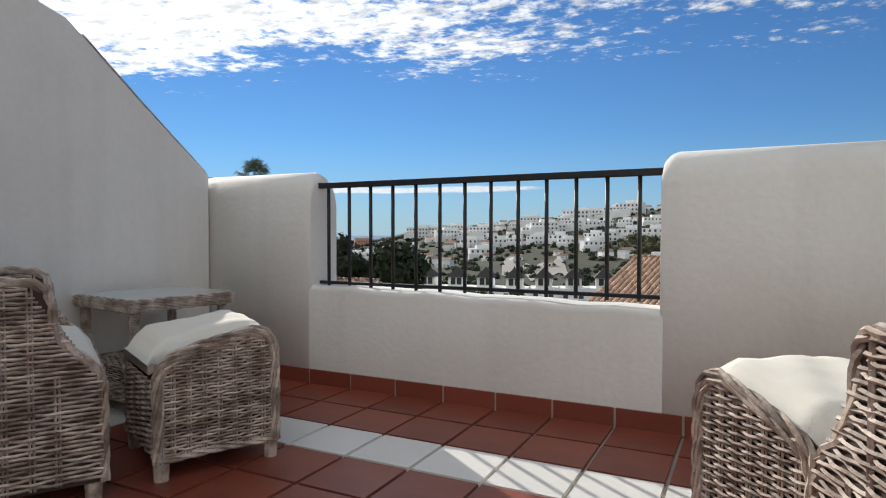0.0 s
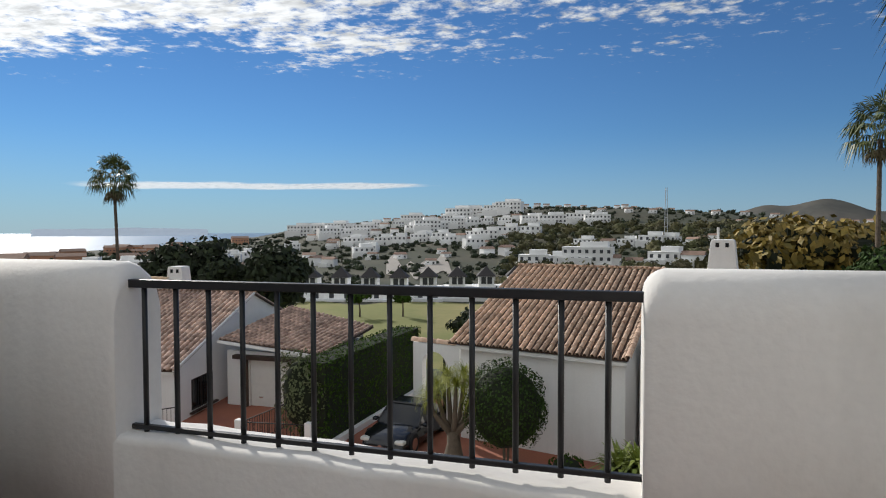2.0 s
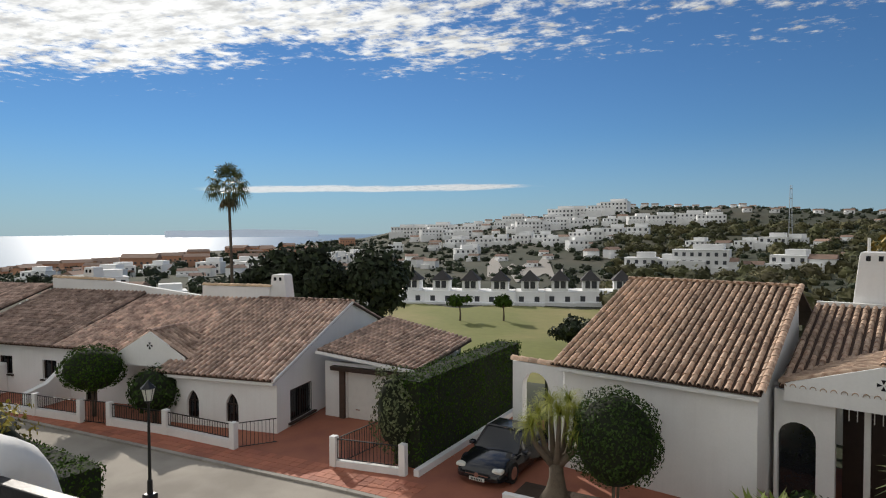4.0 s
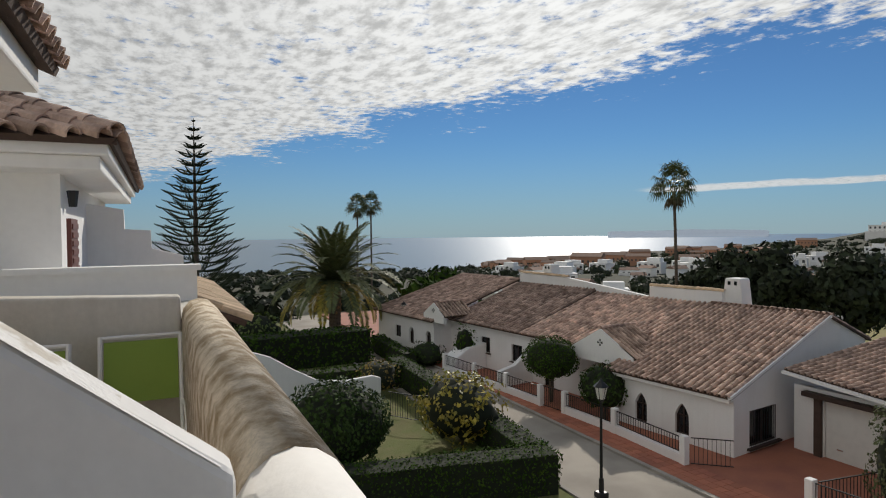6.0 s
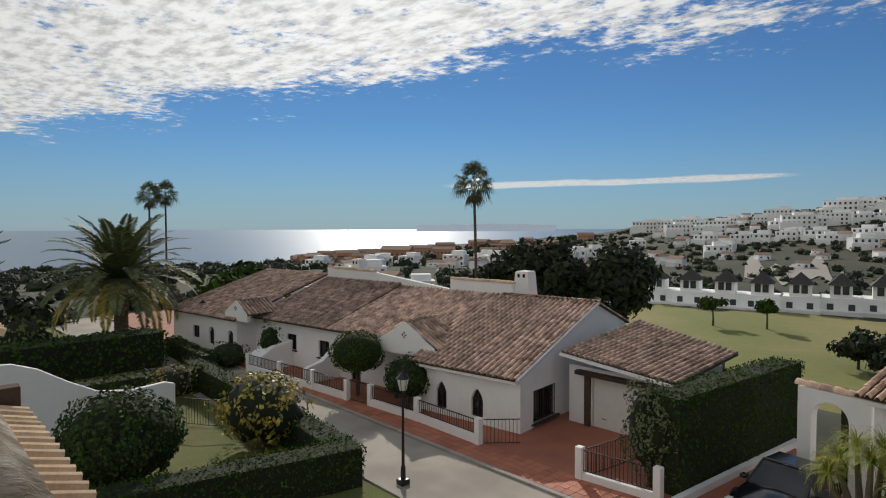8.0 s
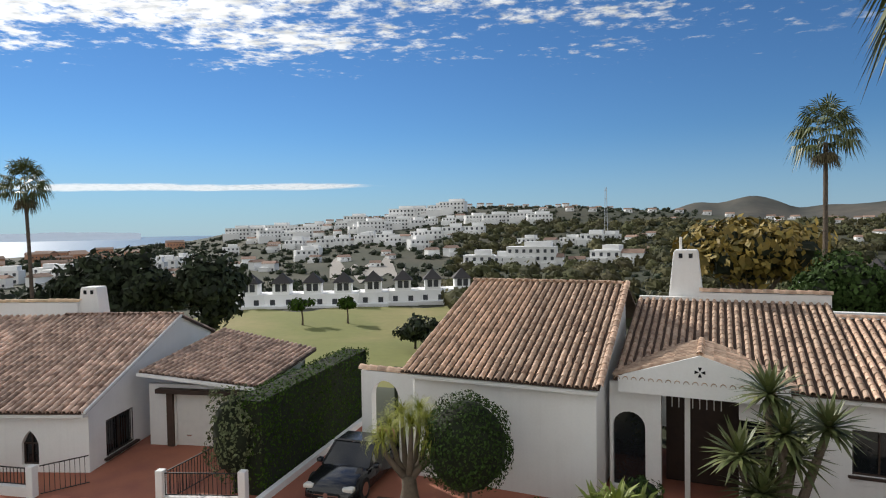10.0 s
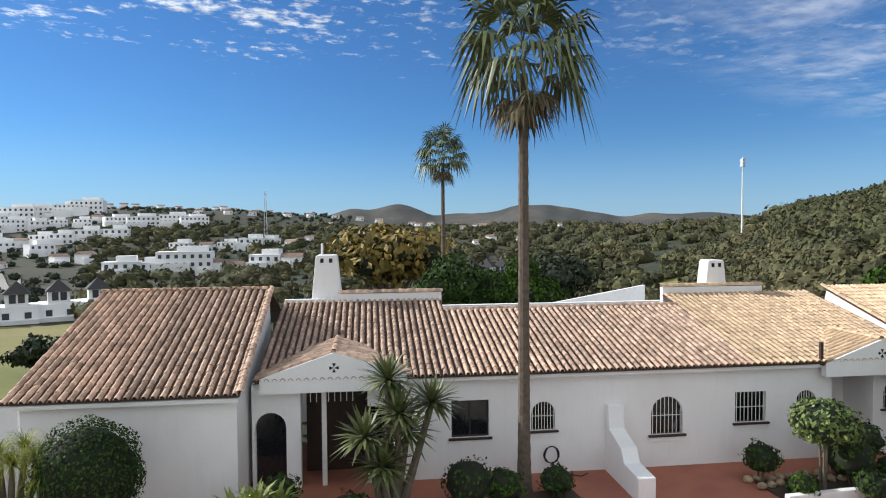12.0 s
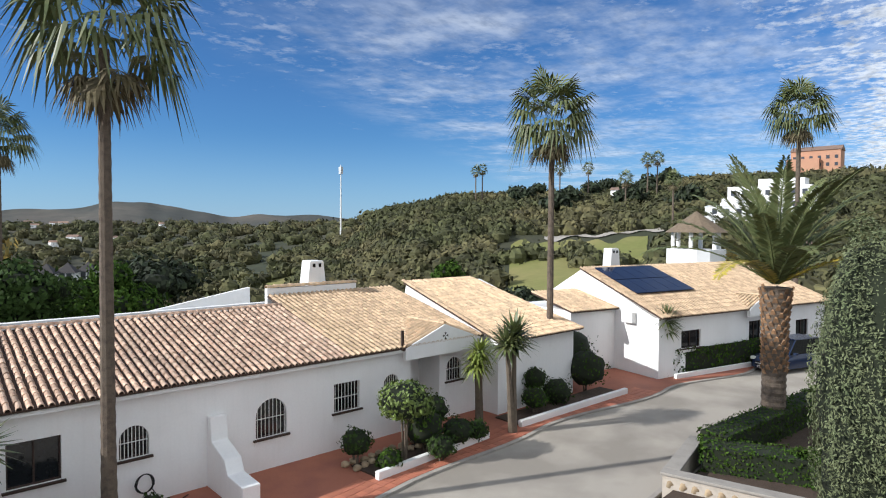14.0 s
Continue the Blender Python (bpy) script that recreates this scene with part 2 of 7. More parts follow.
SCRUB = mat("hillside_scrub", (0.062, 0.066, 0.025), 0.95, 0.4, 0.05, 1.5, second=(0.125, 0.108, 0.048), island=0.5)
FAIRWAY = mat("golf_fairway", (0.18, 0.19, 0.05), 0.98, 0.15, 0.06, 1.0, second=(0.26, 0.225, 0.085))
FARGREEN = mat("valley_ground", (0.036, 0.042, 0.019), 0.98, 0.35, 0.02, 0.4, second=(0.075, 0.063, 0.038), mix=(0.45, 0.75))
FARWALL = mat("far_white_wall", (0.87, 0.87, 0.86), 0.9, 0.04, 0.3, 3, rand=0.10)
FARPINK = mat("far_terracotta_wall", (0.50, 0.27, 0.17), 0.9, 0.08, 0.3, 3, rand=0.2)
FAROOF = mat("far_roof", (0.30, 0.20, 0.15), 0.9, 0.2, 0.5, 4, rand=0.3)
FARDARK = mat("far_dark_roof", (0.06, 0.055, 0.055), 0.85, 0.2, 0.5, 4)
FARWIN = mat("far_window", (0.05, 0.055, 0.065), 0.3, 0.2, 0.5, 4)
MOUNTAIN = mat("distant_mountain", (0.055, 0.058, 0.05), 0.98, 0.3, 0.006, 0.05, second=(0.12, 0.105, 0.085), mix=(0.45, 0.7))
# distance haze over the sea is mixed into this pale blue base colour
HAZE = mat("hazy_blue_mountain", (0.22, 0.30, 0.40), 1.0, 0.06, 0.002, 0.02)
SEA = mat("sea_water", (0.035, 0.075, 0.12), 0.28, 0.1, 0.002, 0.35, 0.35, dist=0.5)
METAL = mat("galvanised_metal", (0.45, 0.46, 0.47), 0.45, 0.1, 4, 40, metal=0.8)
CARPAINT = mat("black_car_paint", (0.008, 0.009, 0.012), 0.12, 0.1, 3, 30, spec=0.8)
BLUEPAINT = mat("dark_blue_car_paint", (0.015, 0.028, 0.07), 0.2, 0.1, 3, 30)
CHROME = mat("chrome", (0.75, 0.75, 0.76), 0.12, 0.02, 3, 30, metal=1.0)
RUBBER = mat("black_rubber", (0.012, 0.012, 0.012), 0.85, 0.2, 6, 60, 0.2)
LAMPGLASS = mat("milky_lamp_glass", (0.75, 0.74, 0.68), 0.3, 0.05, 6, 60)
GREENMESH = mat("green_sling_fabric", (0.24, 0.35, 0.06), 0.8, 0.08, 3, 220, 0.2, dist=0.002)
WHITEMETAL = mat("white_powder_coat", (0.80, 0.79, 0.76), 0.4, 0.04, 4, 40)
STONE = mat("rubble_stone", (0.40, 0.31, 0.20), 0.95, 0.2, 3, 25, 0.6, second=(0.28, 0.20, 0.12), rand=0.25)
SOLAR = mat("solar_cell_glass", (0.012, 0.018, 0.045), 0.12, 0.1, 2, 20)
THATCH = mat("thatch", (0.20, 0.15, 0.10), 0.95, 0.3, 3, 30, 0.8)


# ---- mesh building ----
class Build:
    """Collects vertices and faces for one mesh."""

    def __init__(self):
        self.v, self.f = [], []

    def add(self, verts, faces):
        k = len(self.v)
        self.v.extend([tuple(p) for p in verts])
        self.f.extend([tuple(i + k for i in q) for q in faces])
        return self

    def box(self, x0, y0, z0, x1, y1, z1, m=None):
        p = [Vector((x, y, z)) for z in (z0, z1) for y in (y0, y1) for x in (x0, x1)]
        if m is not None:
            p = [m @ q for q in p]
        return self.add(p, [(0, 2, 3, 1), (4, 5, 7, 6), (0, 1, 5, 4), (2, 6, 7, 3), (0, 4, 6, 2), (1, 3, 7, 5)])

    def tube(self, pts, radii, sides=8, caps=True):
        pts = [Vector(p) for p in pts]
        if isinstance(radii, (int, float)):
            radii = [radii] * len(pts)
        k = len(self.v)
        ref = None
        for i, p in enumerate(pts):
            d = (pts[min(i + 1, len(pts) - 1)] - pts[max(i - 1, 0)]).normalized()
            a = Vector((0, 0, 1)) if abs(d.z) < 0.9 else Vector((1, 0, 0))
            s = d.cross(a).normalized() if ref is None else (ref - d * ref.dot(d)).normalized()
            ref = s
            t = d.cross(s)
            for j in range(sides):
                an = 2 * math.pi * j / sides
                self.v.append(tuple(p + (s * math.cos(an) + t * math.sin(an)) * radii[i]))
        for i in range(len(pts) - 1):
            for j in range(sides):
                a, b = k + i * sides + j, k + i * sides + (j + 1) % sides
                self.f.append((a, b, b + sides, a + sides))
        if caps:
            self.f.append(tuple(range(k + sides - 1, k - 1, -1)))
            e = k + (len(pts) - 1) * sides
            self.f.append(tuple(range(e, e + sides)))
        return self

    def prism(self, poly, m, depth):
        """A polygon in its own x, y, pushed along z by depth, under the matrix m."""
        n = len(poly)
        p = [m @ Vector((x, y, 0)) for x, y in poly] + [m @ Vector((x, y, depth)) for x, y in poly]
        return self.add(p, [tuple(range(n - 1, -1, -1)), tuple(range(n, 2 * n))] + [(i, (i + 1) % n, n + (i + 1) % n, n + i) for i in range(n)])

    def mesh(self, name, material, smooth=False):
        me = bpy.data.meshes.new(name)
        me.from_pydata(self.v, [], self.f)
        me.materials.append(material)
        if smooth:
            me.polygons.foreach_set("use_smooth", [True] * len(me.polygons))
        return me


def part(name, b, material, parent=None, label="", smooth=False, bevel=0.0, seg=2):
    me = b.mesh(name, material, smooth) if isinstance(b, Build) else b
    if name == "wall" and isinstance(b, Build):
        bm = bmesh.new()
        bm.from_mesh(me)
        bmesh.ops.remove_doubles(bm, verts=bm.verts, dist=0.0005)
        bm.to_mesh(me)
        bm.free()
    if bevel:
        bm = bmesh.new()
        bm.from_mesh(me)
        bmesh.ops.recalc_face_normals(bm, faces=bm.faces)
        bmesh.ops.dissolve_limit(bm, angle_limit=0.01, verts=bm.verts, edges=bm.edges)
        sharp = [e for e in bm.edges if len(e.link_faces) == 2 and e.calc_face_angle(0) > 0.6]
        bmesh.ops.bevel(bm, geom=sharp, offset=bevel, segments=seg, affect="EDGES", profile=0.5, clamp_overlap=True)
        for f in bm.faces:
            f.smooth = smooth
        bm.to_mesh(me)
        bm.free()
    ob = new(name, me)
    ob.parent = parent
    if label:
        ob["label"] = label
    return ob


def thing(name, m, label, category, group="", kind=""):
    e = new(name)
    e.matrix_basis = m
    e.empty_display_size = 0.2
    return tagged(e, label, category, group, kind)


XZ = Matrix(((1, 0, 0, 0), (0, 0, 1, 0), (0, 1, 0, 0), (0, 0, 0, 1)))    # polygon x,y -> world x,z, depth along +y
YZ = Matrix(((0, 0, 1, 0), (1, 0, 0, 0), (0, 1, 0, 0), (0, 0, 0, 1)))    # polygon x,y -> world y,z, depth along +x
XY = Matrix.Identity(4)
G0 = -6.1        # street level under the terrace
SEAZ = -30.0


# ---- ground, sea and far hills ----
def curve_at(table, a):
    for (a0, v0), (a1, v1) in zip(table, table[1:]):
        if a <= a1:
            k = max(0.0, min(1.0, (a - a0) / (a1 - a0)))
            k = k * k * (3 - 2 * k)
            return v0 + (v1 - v0) * k
    return table[-1][1]


CREST = [(-20, 4.0), (10, 4.0), (22, 2.8), (31, 2.6), (38, 1.4), (44, 0.2), (60, 0.0), (72, 0.4), (82, 1.3), (90, 1.75), (98, 1.85), (105, 1.05), (112, 0.65), (118, 0.1), (124, -0.7), (132, -1.5), (145, -2.6), (158, -3.7), (180, -3.6)]
REACH = [(-20, 190), (36, 200), (46, 330), (70, 520), (100, 640), (125, 800), (150, 560), (180, 420)]
VALLEY = [(-20, -5.0), (20, -6.0), (40, -9.0), (60, -13.0), (90, -14.0), (115, -13.2), (140, -15.5), (180, -14.0)]


def ground_z(x, y):
    d = math.hypot(x, y)
    a = math.degrees(math.atan2(y, x))
    if a < -20:
        a = 180 if a < -90 else -20
    crest, reach, low = curve_at(CREST, a), curve_at(REACH, a), curve_at(VALLEY, a)
    near = max(0.0, min(1.0, (d - 48) / 40)) if a < 60 or a > 150 else max(0.0, min(1.0, (y - 27) / 30))
    near = near * near * (3 - 2 * near)
    top = 1.9 + reach * math.tan(radians(crest))
    k = max(0.0, min(1.0, (d - 0.32 * reach) / (0.68 * reach)))
    k = k * k * (3 - 2 * k)
    z = low + (top - low) * k
    z += (noise.noise((x * 0.02, y * 0.02, 0)) * 1.2 + noise.noise((x * 0.008, y * 0.008, 3)) * 3.0) * min(1.0, max(0.0, (d - 90) / 150))
    if d > reach:
        z -= (d - reach) * 0.06
    return (G0 - 0.12) * (1 - near) + z * near


def ground_sheet():
    b = Build()
    rings = [0.0] + [8 * 1.065 ** i for i in range(88)]
    steps = 240
    for r in rings:
        for i in range(steps):
            a = math.radians(-180 + 360 * i / steps)
            x, y = r * math.cos(a), r * math.sin(a)
            b.v.append((x, y, ground_z(x, y)))
    for i in range(len(rings) - 1):
        for j in range(steps):
            p, q = i * steps + j, i * steps + (j + 1) % steps
            b.f.append((p, q, q + steps, p + steps) if i else (p, q + steps, p + steps))
    return b


ground = tagged(part("ground", ground_sheet(), FARGREEN, smooth=True), "dry green valley ground running down to the coast", "ground", kind="structure")
b = Build()
b.add([(-4900, -3000, SEAZ), (2500, -3000, SEAZ), (2500, 4900, SEAZ), (-4900, 4900, SEAZ)], [(0, 1, 2, 3)])
tagged(part("water", b, SEA), "calm blue sea glittering in low sun", "sea", kind="structure")


def ridge(name, a0, a1, d, height, seed, material, label):
    b = Build()
    n = 90
    for row in range(7):
        for i in range(n + 1):
            k = i / n
            a = radians(a0 + (a1 - a0) * k)
            env = math.sin(math.pi * k) ** 0.5
            h = height * env * (0.62 + 0.55 * noise.noise((k * 5.5, seed, 0)) + 0.16 * noise.noise((k * 19, seed, 2)))
            f = row / 6
            dd = d * (0.72 + 0.28 * f) * (1 + 0.03 * noise.noise((k * 30, f * 5, seed)))
            z = -30 + (h + 30) * f ** 1.2
            b.v.append((dd * math.cos(a), dd * math.sin(a), z))
    for r in range(6):
        for i in range(n):
            p = r * (n + 1) + i
            b.f.append((p, p + 1, p + n + 2, p + n + 1))
    return tagged(part(name, b, material, smooth=True), label, "mountain", kind="structure")


ridge("backdrop_hills", 38, 92, 1500, 84, 4.2, MOUNTAIN, "bare brown-green hills along the skyline")
ridge("backdrop_mountains", 127, 140, 4700, 20, 9.1, HAZE, "faint blue mountains across the sea")


# ---- terrace ----
def rounded(poly, r, seg=4):
    """Round the corners of a closed polygon."""
    out = []
    n = len(poly)
    for i in range(n):
        p, a, c = Vector(poly[i]), Vector(poly[i - 1]), Vector(poly[(i + 1) % n])
        rr = min(r, (a - p).length / 2.2, (c - p).length / 2.2)
        s, e = p + (a - p).normalized() * rr, p + (c - p).normalized() * rr
        for k in range(seg + 1):
            t = k / seg
            out.append(tuple(s * (1 - t) ** 2 + p * 2 * t * (1 - t) + e * t * t))
    return out


TH = 0.26
OPEN0, OPEN1, SILL, TOP = 0.0, 2.06, 0.57, 1.31
poly = [(OPEN0 - 0.06, -0.4), (OPEN1 + 0.06, -0.4), (OPEN1 + 0.06, SILL)]
poly += [(OPEN1 - 0.2 * i, SILL + 0.006 * math.sin(i * 2.3) + 0.004 * i) for i in range(0, 11)] + [(OPEN0 - 0.06, SILL + 0.05)]
parapet = part("wall_parapet", Build().prism(poly, XZ, TH), PLASTER, bevel=0.03, seg=3, smooth=True)
tagged(parapet, "white rendered parapet sill below the railing", "wall", kind="structure")
ROUND = [(0.0, -0.4), (0.27, -0.4), (0.28, 1.16), (0.262, 1.225), (0.235, 1.27), (0.19, 1.303), (0.14, 1.315), (0.09, 1.303), (0.045, 1.27), (0.015, 1.225), (0.0, 1.16)]


def pillar(x0, x1, lift, flip):
    """A rounded length of parapet whose end towards the opening is rounded too."""
    b = Build()
    steps = [(0, 1.0, 1.0)] + [(1 - 0.09 * (1 - math.sin(k * 0.26)), 1 - 0.06 * (1 - math.cos(k * 0.26)) , 1 - 0.055 * (1 - math.cos(k * 0.26))) for k in range(1, 7)]
    n = len(ROUND)
    L = x1 - x0
    for s, wy, wz in steps:
        x = x1 - L * (1 - s) if s == 0 else x1 - (1 - s)
        for y, z in ROUND:
            b.v.append((x if not flip else x0 + x1 - x, 0.14 + (y - 0.14) * wy - 0.004, (z * wz if z > 1 else z) + lift))
    for i in range(len(steps) - 1):
        for k in range(n):
            b.f.append((i * n + k, i * n + (k + 1) % n, (i + 1) * n + (k + 1) % n, (i + 1) * n + k))
    b.f += [tuple(range(n - 1, -1, -1)), tuple(range((len(steps) - 1) * n, len(steps) * n))]
    w = part("wall_pillar", b, PLASTER)
    bm = bmesh.new()
    bm.from_mesh(w.data)
    bmesh.ops.recalc_face_normals(bm, faces=bm.faces)
    for f in bm.faces:
        f.smooth = len(f.verts) == 4
    bm.to_mesh(w.data)
    bm.free()
    tagged(w, "white rendered rounded parapet of the terrace", "wall", kind="structure")


pillar(-0.98, OPEN0, 0.012, False)
pillar(OPEN1, 3.60, 0.014, True)

# party wall that sweeps up from the parapet
sweep = [(-5.2, -0.4), (0.0, -0.4), (0.0, 1.33), (-0.5, 1.72), (-0.86, 2.02), (-0.96, 2.10), (-1.10, 2.14), (-1.16, 2.24), (-1.18, 2.9), (-5.2, 2.9)]
pw = part("wall_party", Build().prism(sweep, YZ, 0.12), PLASTER, bevel=0.02, seg=2)
pw.location.x = -0.98
cap = part("coping", Build().add([(x, y - 0.008, z + 0.008) for x in (-0.978, -0.862) for y, z in ((-0.02, 1.34), (-0.5, 1.725), (-0.86, 2.025))], [(0, 1, 4, 3), (1, 2, 5, 4)]), FLAKED, None)
tagged(cap, "flaking painted coping on the party wall", "coping", kind="structure")
tagged(pw, "white rendered party wall sweeping up from the parapet", "wall", kind="structure")
b = Build().box(3.60, -5.2, -0.4, 3.80, TH, 0.95)
tagged(part("wall_side", b, PLASTER), "plain white side wall of the terrace", "wall", kind="structure")
b = Build().box(-0.86, -5.2, -0.4, 3.60, -5.0, 2.9)
tagged(part("wall_back", b, PLASTER), "plain white house wall behind the terrace", "wall", kind="structure")
b = Build().box(-0.86, -5.0, -0.4, 3.60, 0.0, -0.012)
floor = tagged(part("floor", b, GROUT), "terrace floor of terracotta tiles with a white tile band", "floor", kind="structure")
b = Build().box(-14, -5.2, -6.3, 3.80, 0.12, -0.41)
tagged(part("wall_below", b, HOUSEWHITE), "white house wall under the terrace", "wall", kind="structure")

PITCH = 0.31
tile_mesh = Build().box(-0.1465, -0.1465, -0.012, 0.1465, 0.1465, 0.004).mesh("tile", TERRA)
white_mesh = Build().box(-0.1465, -0.1465, -0.012, 0.1465, 0.1465, 0.004).mesh("tile", WHITETILE)
for i in range(-3, 14):
    for j in range(14):
        x, y = i * PITCH + PITCH / 2, -0.155 - j * PITCH
        if -0.71 < x < 3.5:
            t = new("tile", white_mesh if j == 2 and i >= -2 or i == -2 and j >= 2 else tile_mesh)
            t.parent = floor
            t.matrix_basis = pose(x, y, 0, random.uniform(-0.15, 0.15), random.uniform(-0.15, 0.15), 0)
skirt_mesh = Build().box(-0.149, -0.012, 0.0, 0.149, 0.0, 0.092).mesh("skirting_tile", TERRA)
skirting = tagged(part("baseboard", Build().box(-0.86, -0.012, 0.0, 3.60, -0.005, 0.088), GROUT), "terracotta skirting tiles along the parapet", "skirting", kind="structure")
for i in range(-2, 11):
    s = new("skirting_tile", skirt_mesh)
    s.parent = skirting
    s.location = (i * PITCH + PITCH / 2, -0.008, 0)

# railing
rail = thing("railing", pose(0, 0.10, 0), "black iron railing with upright bars in the parapet opening", "railing")
part("top_rail", Build().box(-0.05, -0.018, 1.215, 2.10, 0.018, 1.25), IRON, rail, bevel=0.004)
part("bottom_rail", Build().box(-0.05, -0.012, 0.615, 2.10, 0.012, 0.635), IRON, rail, bevel=0.003)
bar = Build().tube([(0, 0, 0.60), (0, 0, 1.22)], 0.011, 8).mesh("baluster", IRON, True)
for i in range(13):
    o = new("baluster", bar)
    o.parent = rail
    o.location.x = 0.066 + i * 0.157


# ---- roofs of barrel tiles ----
def barrel(width, length, rise, thick=0.018, n=6):
    """One barrel tile lying along +y from its lower end, slightly narrower at the upper end."""
    b = Build()
    for y, w in ((0, 1.0), (length, 0.84)):
        for r in (1.0, 1.0 - 2 * thick / width):
            for i in range(n + 1):
                a = math.pi * i / n
                b.v.append((-math.cos(a) * width / 2 * w * r, y, math.sin(a) * rise * w * r + (0.0 if y else 0.012)))
    k = n + 1
    for i in range(n):
        b.f += [(i, i + 1, 2 * k + i + 1, 2 * k + i), (k + i + 1, k + i, 3 * k + i, 3 * k + i + 1), (i + 1, i, k + i, k + i + 1)]
    return b


def tile_roof(parent, name, p00, p10, p01, p11, material, pitch=0.24, row=0.36, keep=0, seed=1, label=""):
    """A roof plane between its lower left, lower right, upper left and upper right corners, in rows of barrel tiles.
    The first `keep` tiles from the lower left are single pieces."""
    rnd = random.Random(seed)
    p00, p10, p01, p11 = (Vector(p) for p in (p00, p10, p01, p11))
    low, right = (p10 - p00), (p10 - p00).normalized()
    slope = ((p01 - p00) + (p11 - p10)) / 2
    cols = max(1, round(low.length / pitch))
    rows = max(1, round(slope.length / row))
    up_n = right.cross(slope.normalized()).normalized()
    if up_n.z < 0:
        up_n = -up_n
    # the dark bed shows between barrels as their channel shade
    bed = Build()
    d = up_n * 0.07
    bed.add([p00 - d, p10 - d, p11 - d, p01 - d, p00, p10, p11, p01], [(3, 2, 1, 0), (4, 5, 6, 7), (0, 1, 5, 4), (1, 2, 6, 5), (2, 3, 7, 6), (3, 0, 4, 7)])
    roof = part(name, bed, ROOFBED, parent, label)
    one = barrel(pitch * 0.70, row * 1.18, pitch * 0.42)
    piece = one.mesh("tile", material, False)
    rest = Build()
    made = 0
    for i in range(cols):
        k = (i + 0.5) / cols
        lo, hi = p00.lerp(p10, k), p01.lerp(p11, k)
        up = (hi - lo)
        dirn = up.normalized()
        side = dirn.cross(up_n).normalized()
        n_here = max(1, round(up.length / row))
        for j in range(n_here):
            at = lo + dirn * (j * up.length / n_here - (0.05 if j == 0 else 0.0)) + up_n * rnd.uniform(0.0, 0.012)
            a = rnd.gauss(0, 0.025)
            s, dd = side * math.cos(a) + dirn * math.sin(a), dirn * math.cos(a) - side * math.sin(a)
            m = Matrix((s.to_4d(), dd.to_4d(), up_n.to_4d(), (0, 0, 0, 1))).transposed()
            m[3] = (0, 0, 0, 1)
            m.translation = at
            if made < keep:
                o = new("tile", piece)
                o.parent = roof
                o.matrix_basis = m
                made += 1
            else:
                rest.add([m @ Vector(q) for q in one.v], one.f)
    if rest.v:
        tagged(part("tiles", rest, material, roof), kind="stuff")
    return roof


def ridge_tiles(parent, p, q, material, size=0.22, keep=True):
    p, q = Vector(p), Vector(q)
    n = max(1, round((q - p).length / 0.36))
    d = (q - p).normalized()
    side = d.cross(Vector((0, 0, 1))).normalized()
    upv = side.cross(d)
    mesh = barrel(size, 0.42, size * 0.45).mesh("ridge_tile", material)
    for i in range(n):
        m = Matrix((side.to_4d(), d.to_4d(), upv.to_4d(), (0, 0, 0, 1))).transposed()
        m[3] = (0, 0, 0, 1)
        m.translation = p + d * (i * (q - p).length / n) + upv * random.uniform(0, 0.015)
        o = new("ridge_tile", mesh)
        o.parent = parent
        o.matrix_basis = m


# ---- house walls with real openings ----
def arch_pts(u0, u1, spring, rise, pointed=False, n=10):
    c, h = (u0 + u1) / 2, (u1 - u0) / 2
    if pointed:
        left = [(u0 + h * k / 5, spring + rise * math.sin(math.pi / 2 * (k / 5) ** 0.9)) for k in range(6)]
        left[-1] = (c, spring + rise * 1.12)
        return left + [(2 * c - x, z) for x, z in reversed(left[:-1])]
    return [(c - h * math.cos(math.pi * k / n), spring + rise * math.sin(math.pi * k / n)) for k in range(n + 1)]


def wall_with(b, u0, u1, z0, z1, v, th, holes=()):
    """Wall along x from u0 to u1 at depth v..v+th, with openings (ua, ub, za, zb, kind)."""
    def rise_of(ua, ub, kind):
        return 0.0 if kind == "rect" else (ub - ua) / 2 if kind == "arch" else (ub - ua) * 0.75

    levels = {z0, z1}
    for ua, ub, za, zb, kind in holes:
        levels |= {max(za, z0), zb - rise_of(ua, ub, kind)}
    levels = sorted(levels)

    def column(ua, ub, za, zb):
        zs = [z for z in levels if za <= z <= zb]
        for lo, hi in zip(zs, zs[1:]):
            b.box(ua, v, lo, ub, v + th, hi)

    at = u0
    for ua, ub, za, zb, kind in sorted(holes):
        if ua > at:
            column(at, ua, z0, z1)
        column(ua, ub, z0, max(za, z0))
        if kind == "rect":
            column(ua, ub, zb, z1)
        else:
            rise = rise_of(ua, ub, kind)
            pts = arch_pts(ua, ub, zb - rise, rise / (1.12 if kind == "point" else 1.0), kind == "point")
            m = Matrix.Translation((0, v, 0)) @ XZ
            half = len(pts) // 2
            b.prism(pts[: half + 1] + [(pts[half][0], z1), (ua, z1)], m, th)
            b.prism(pts[half:] + [(ub, z1), (pts[half][0], z1)], m, th)
        at = ub
    if at < u1:
        column(at, u1, z0, z1)


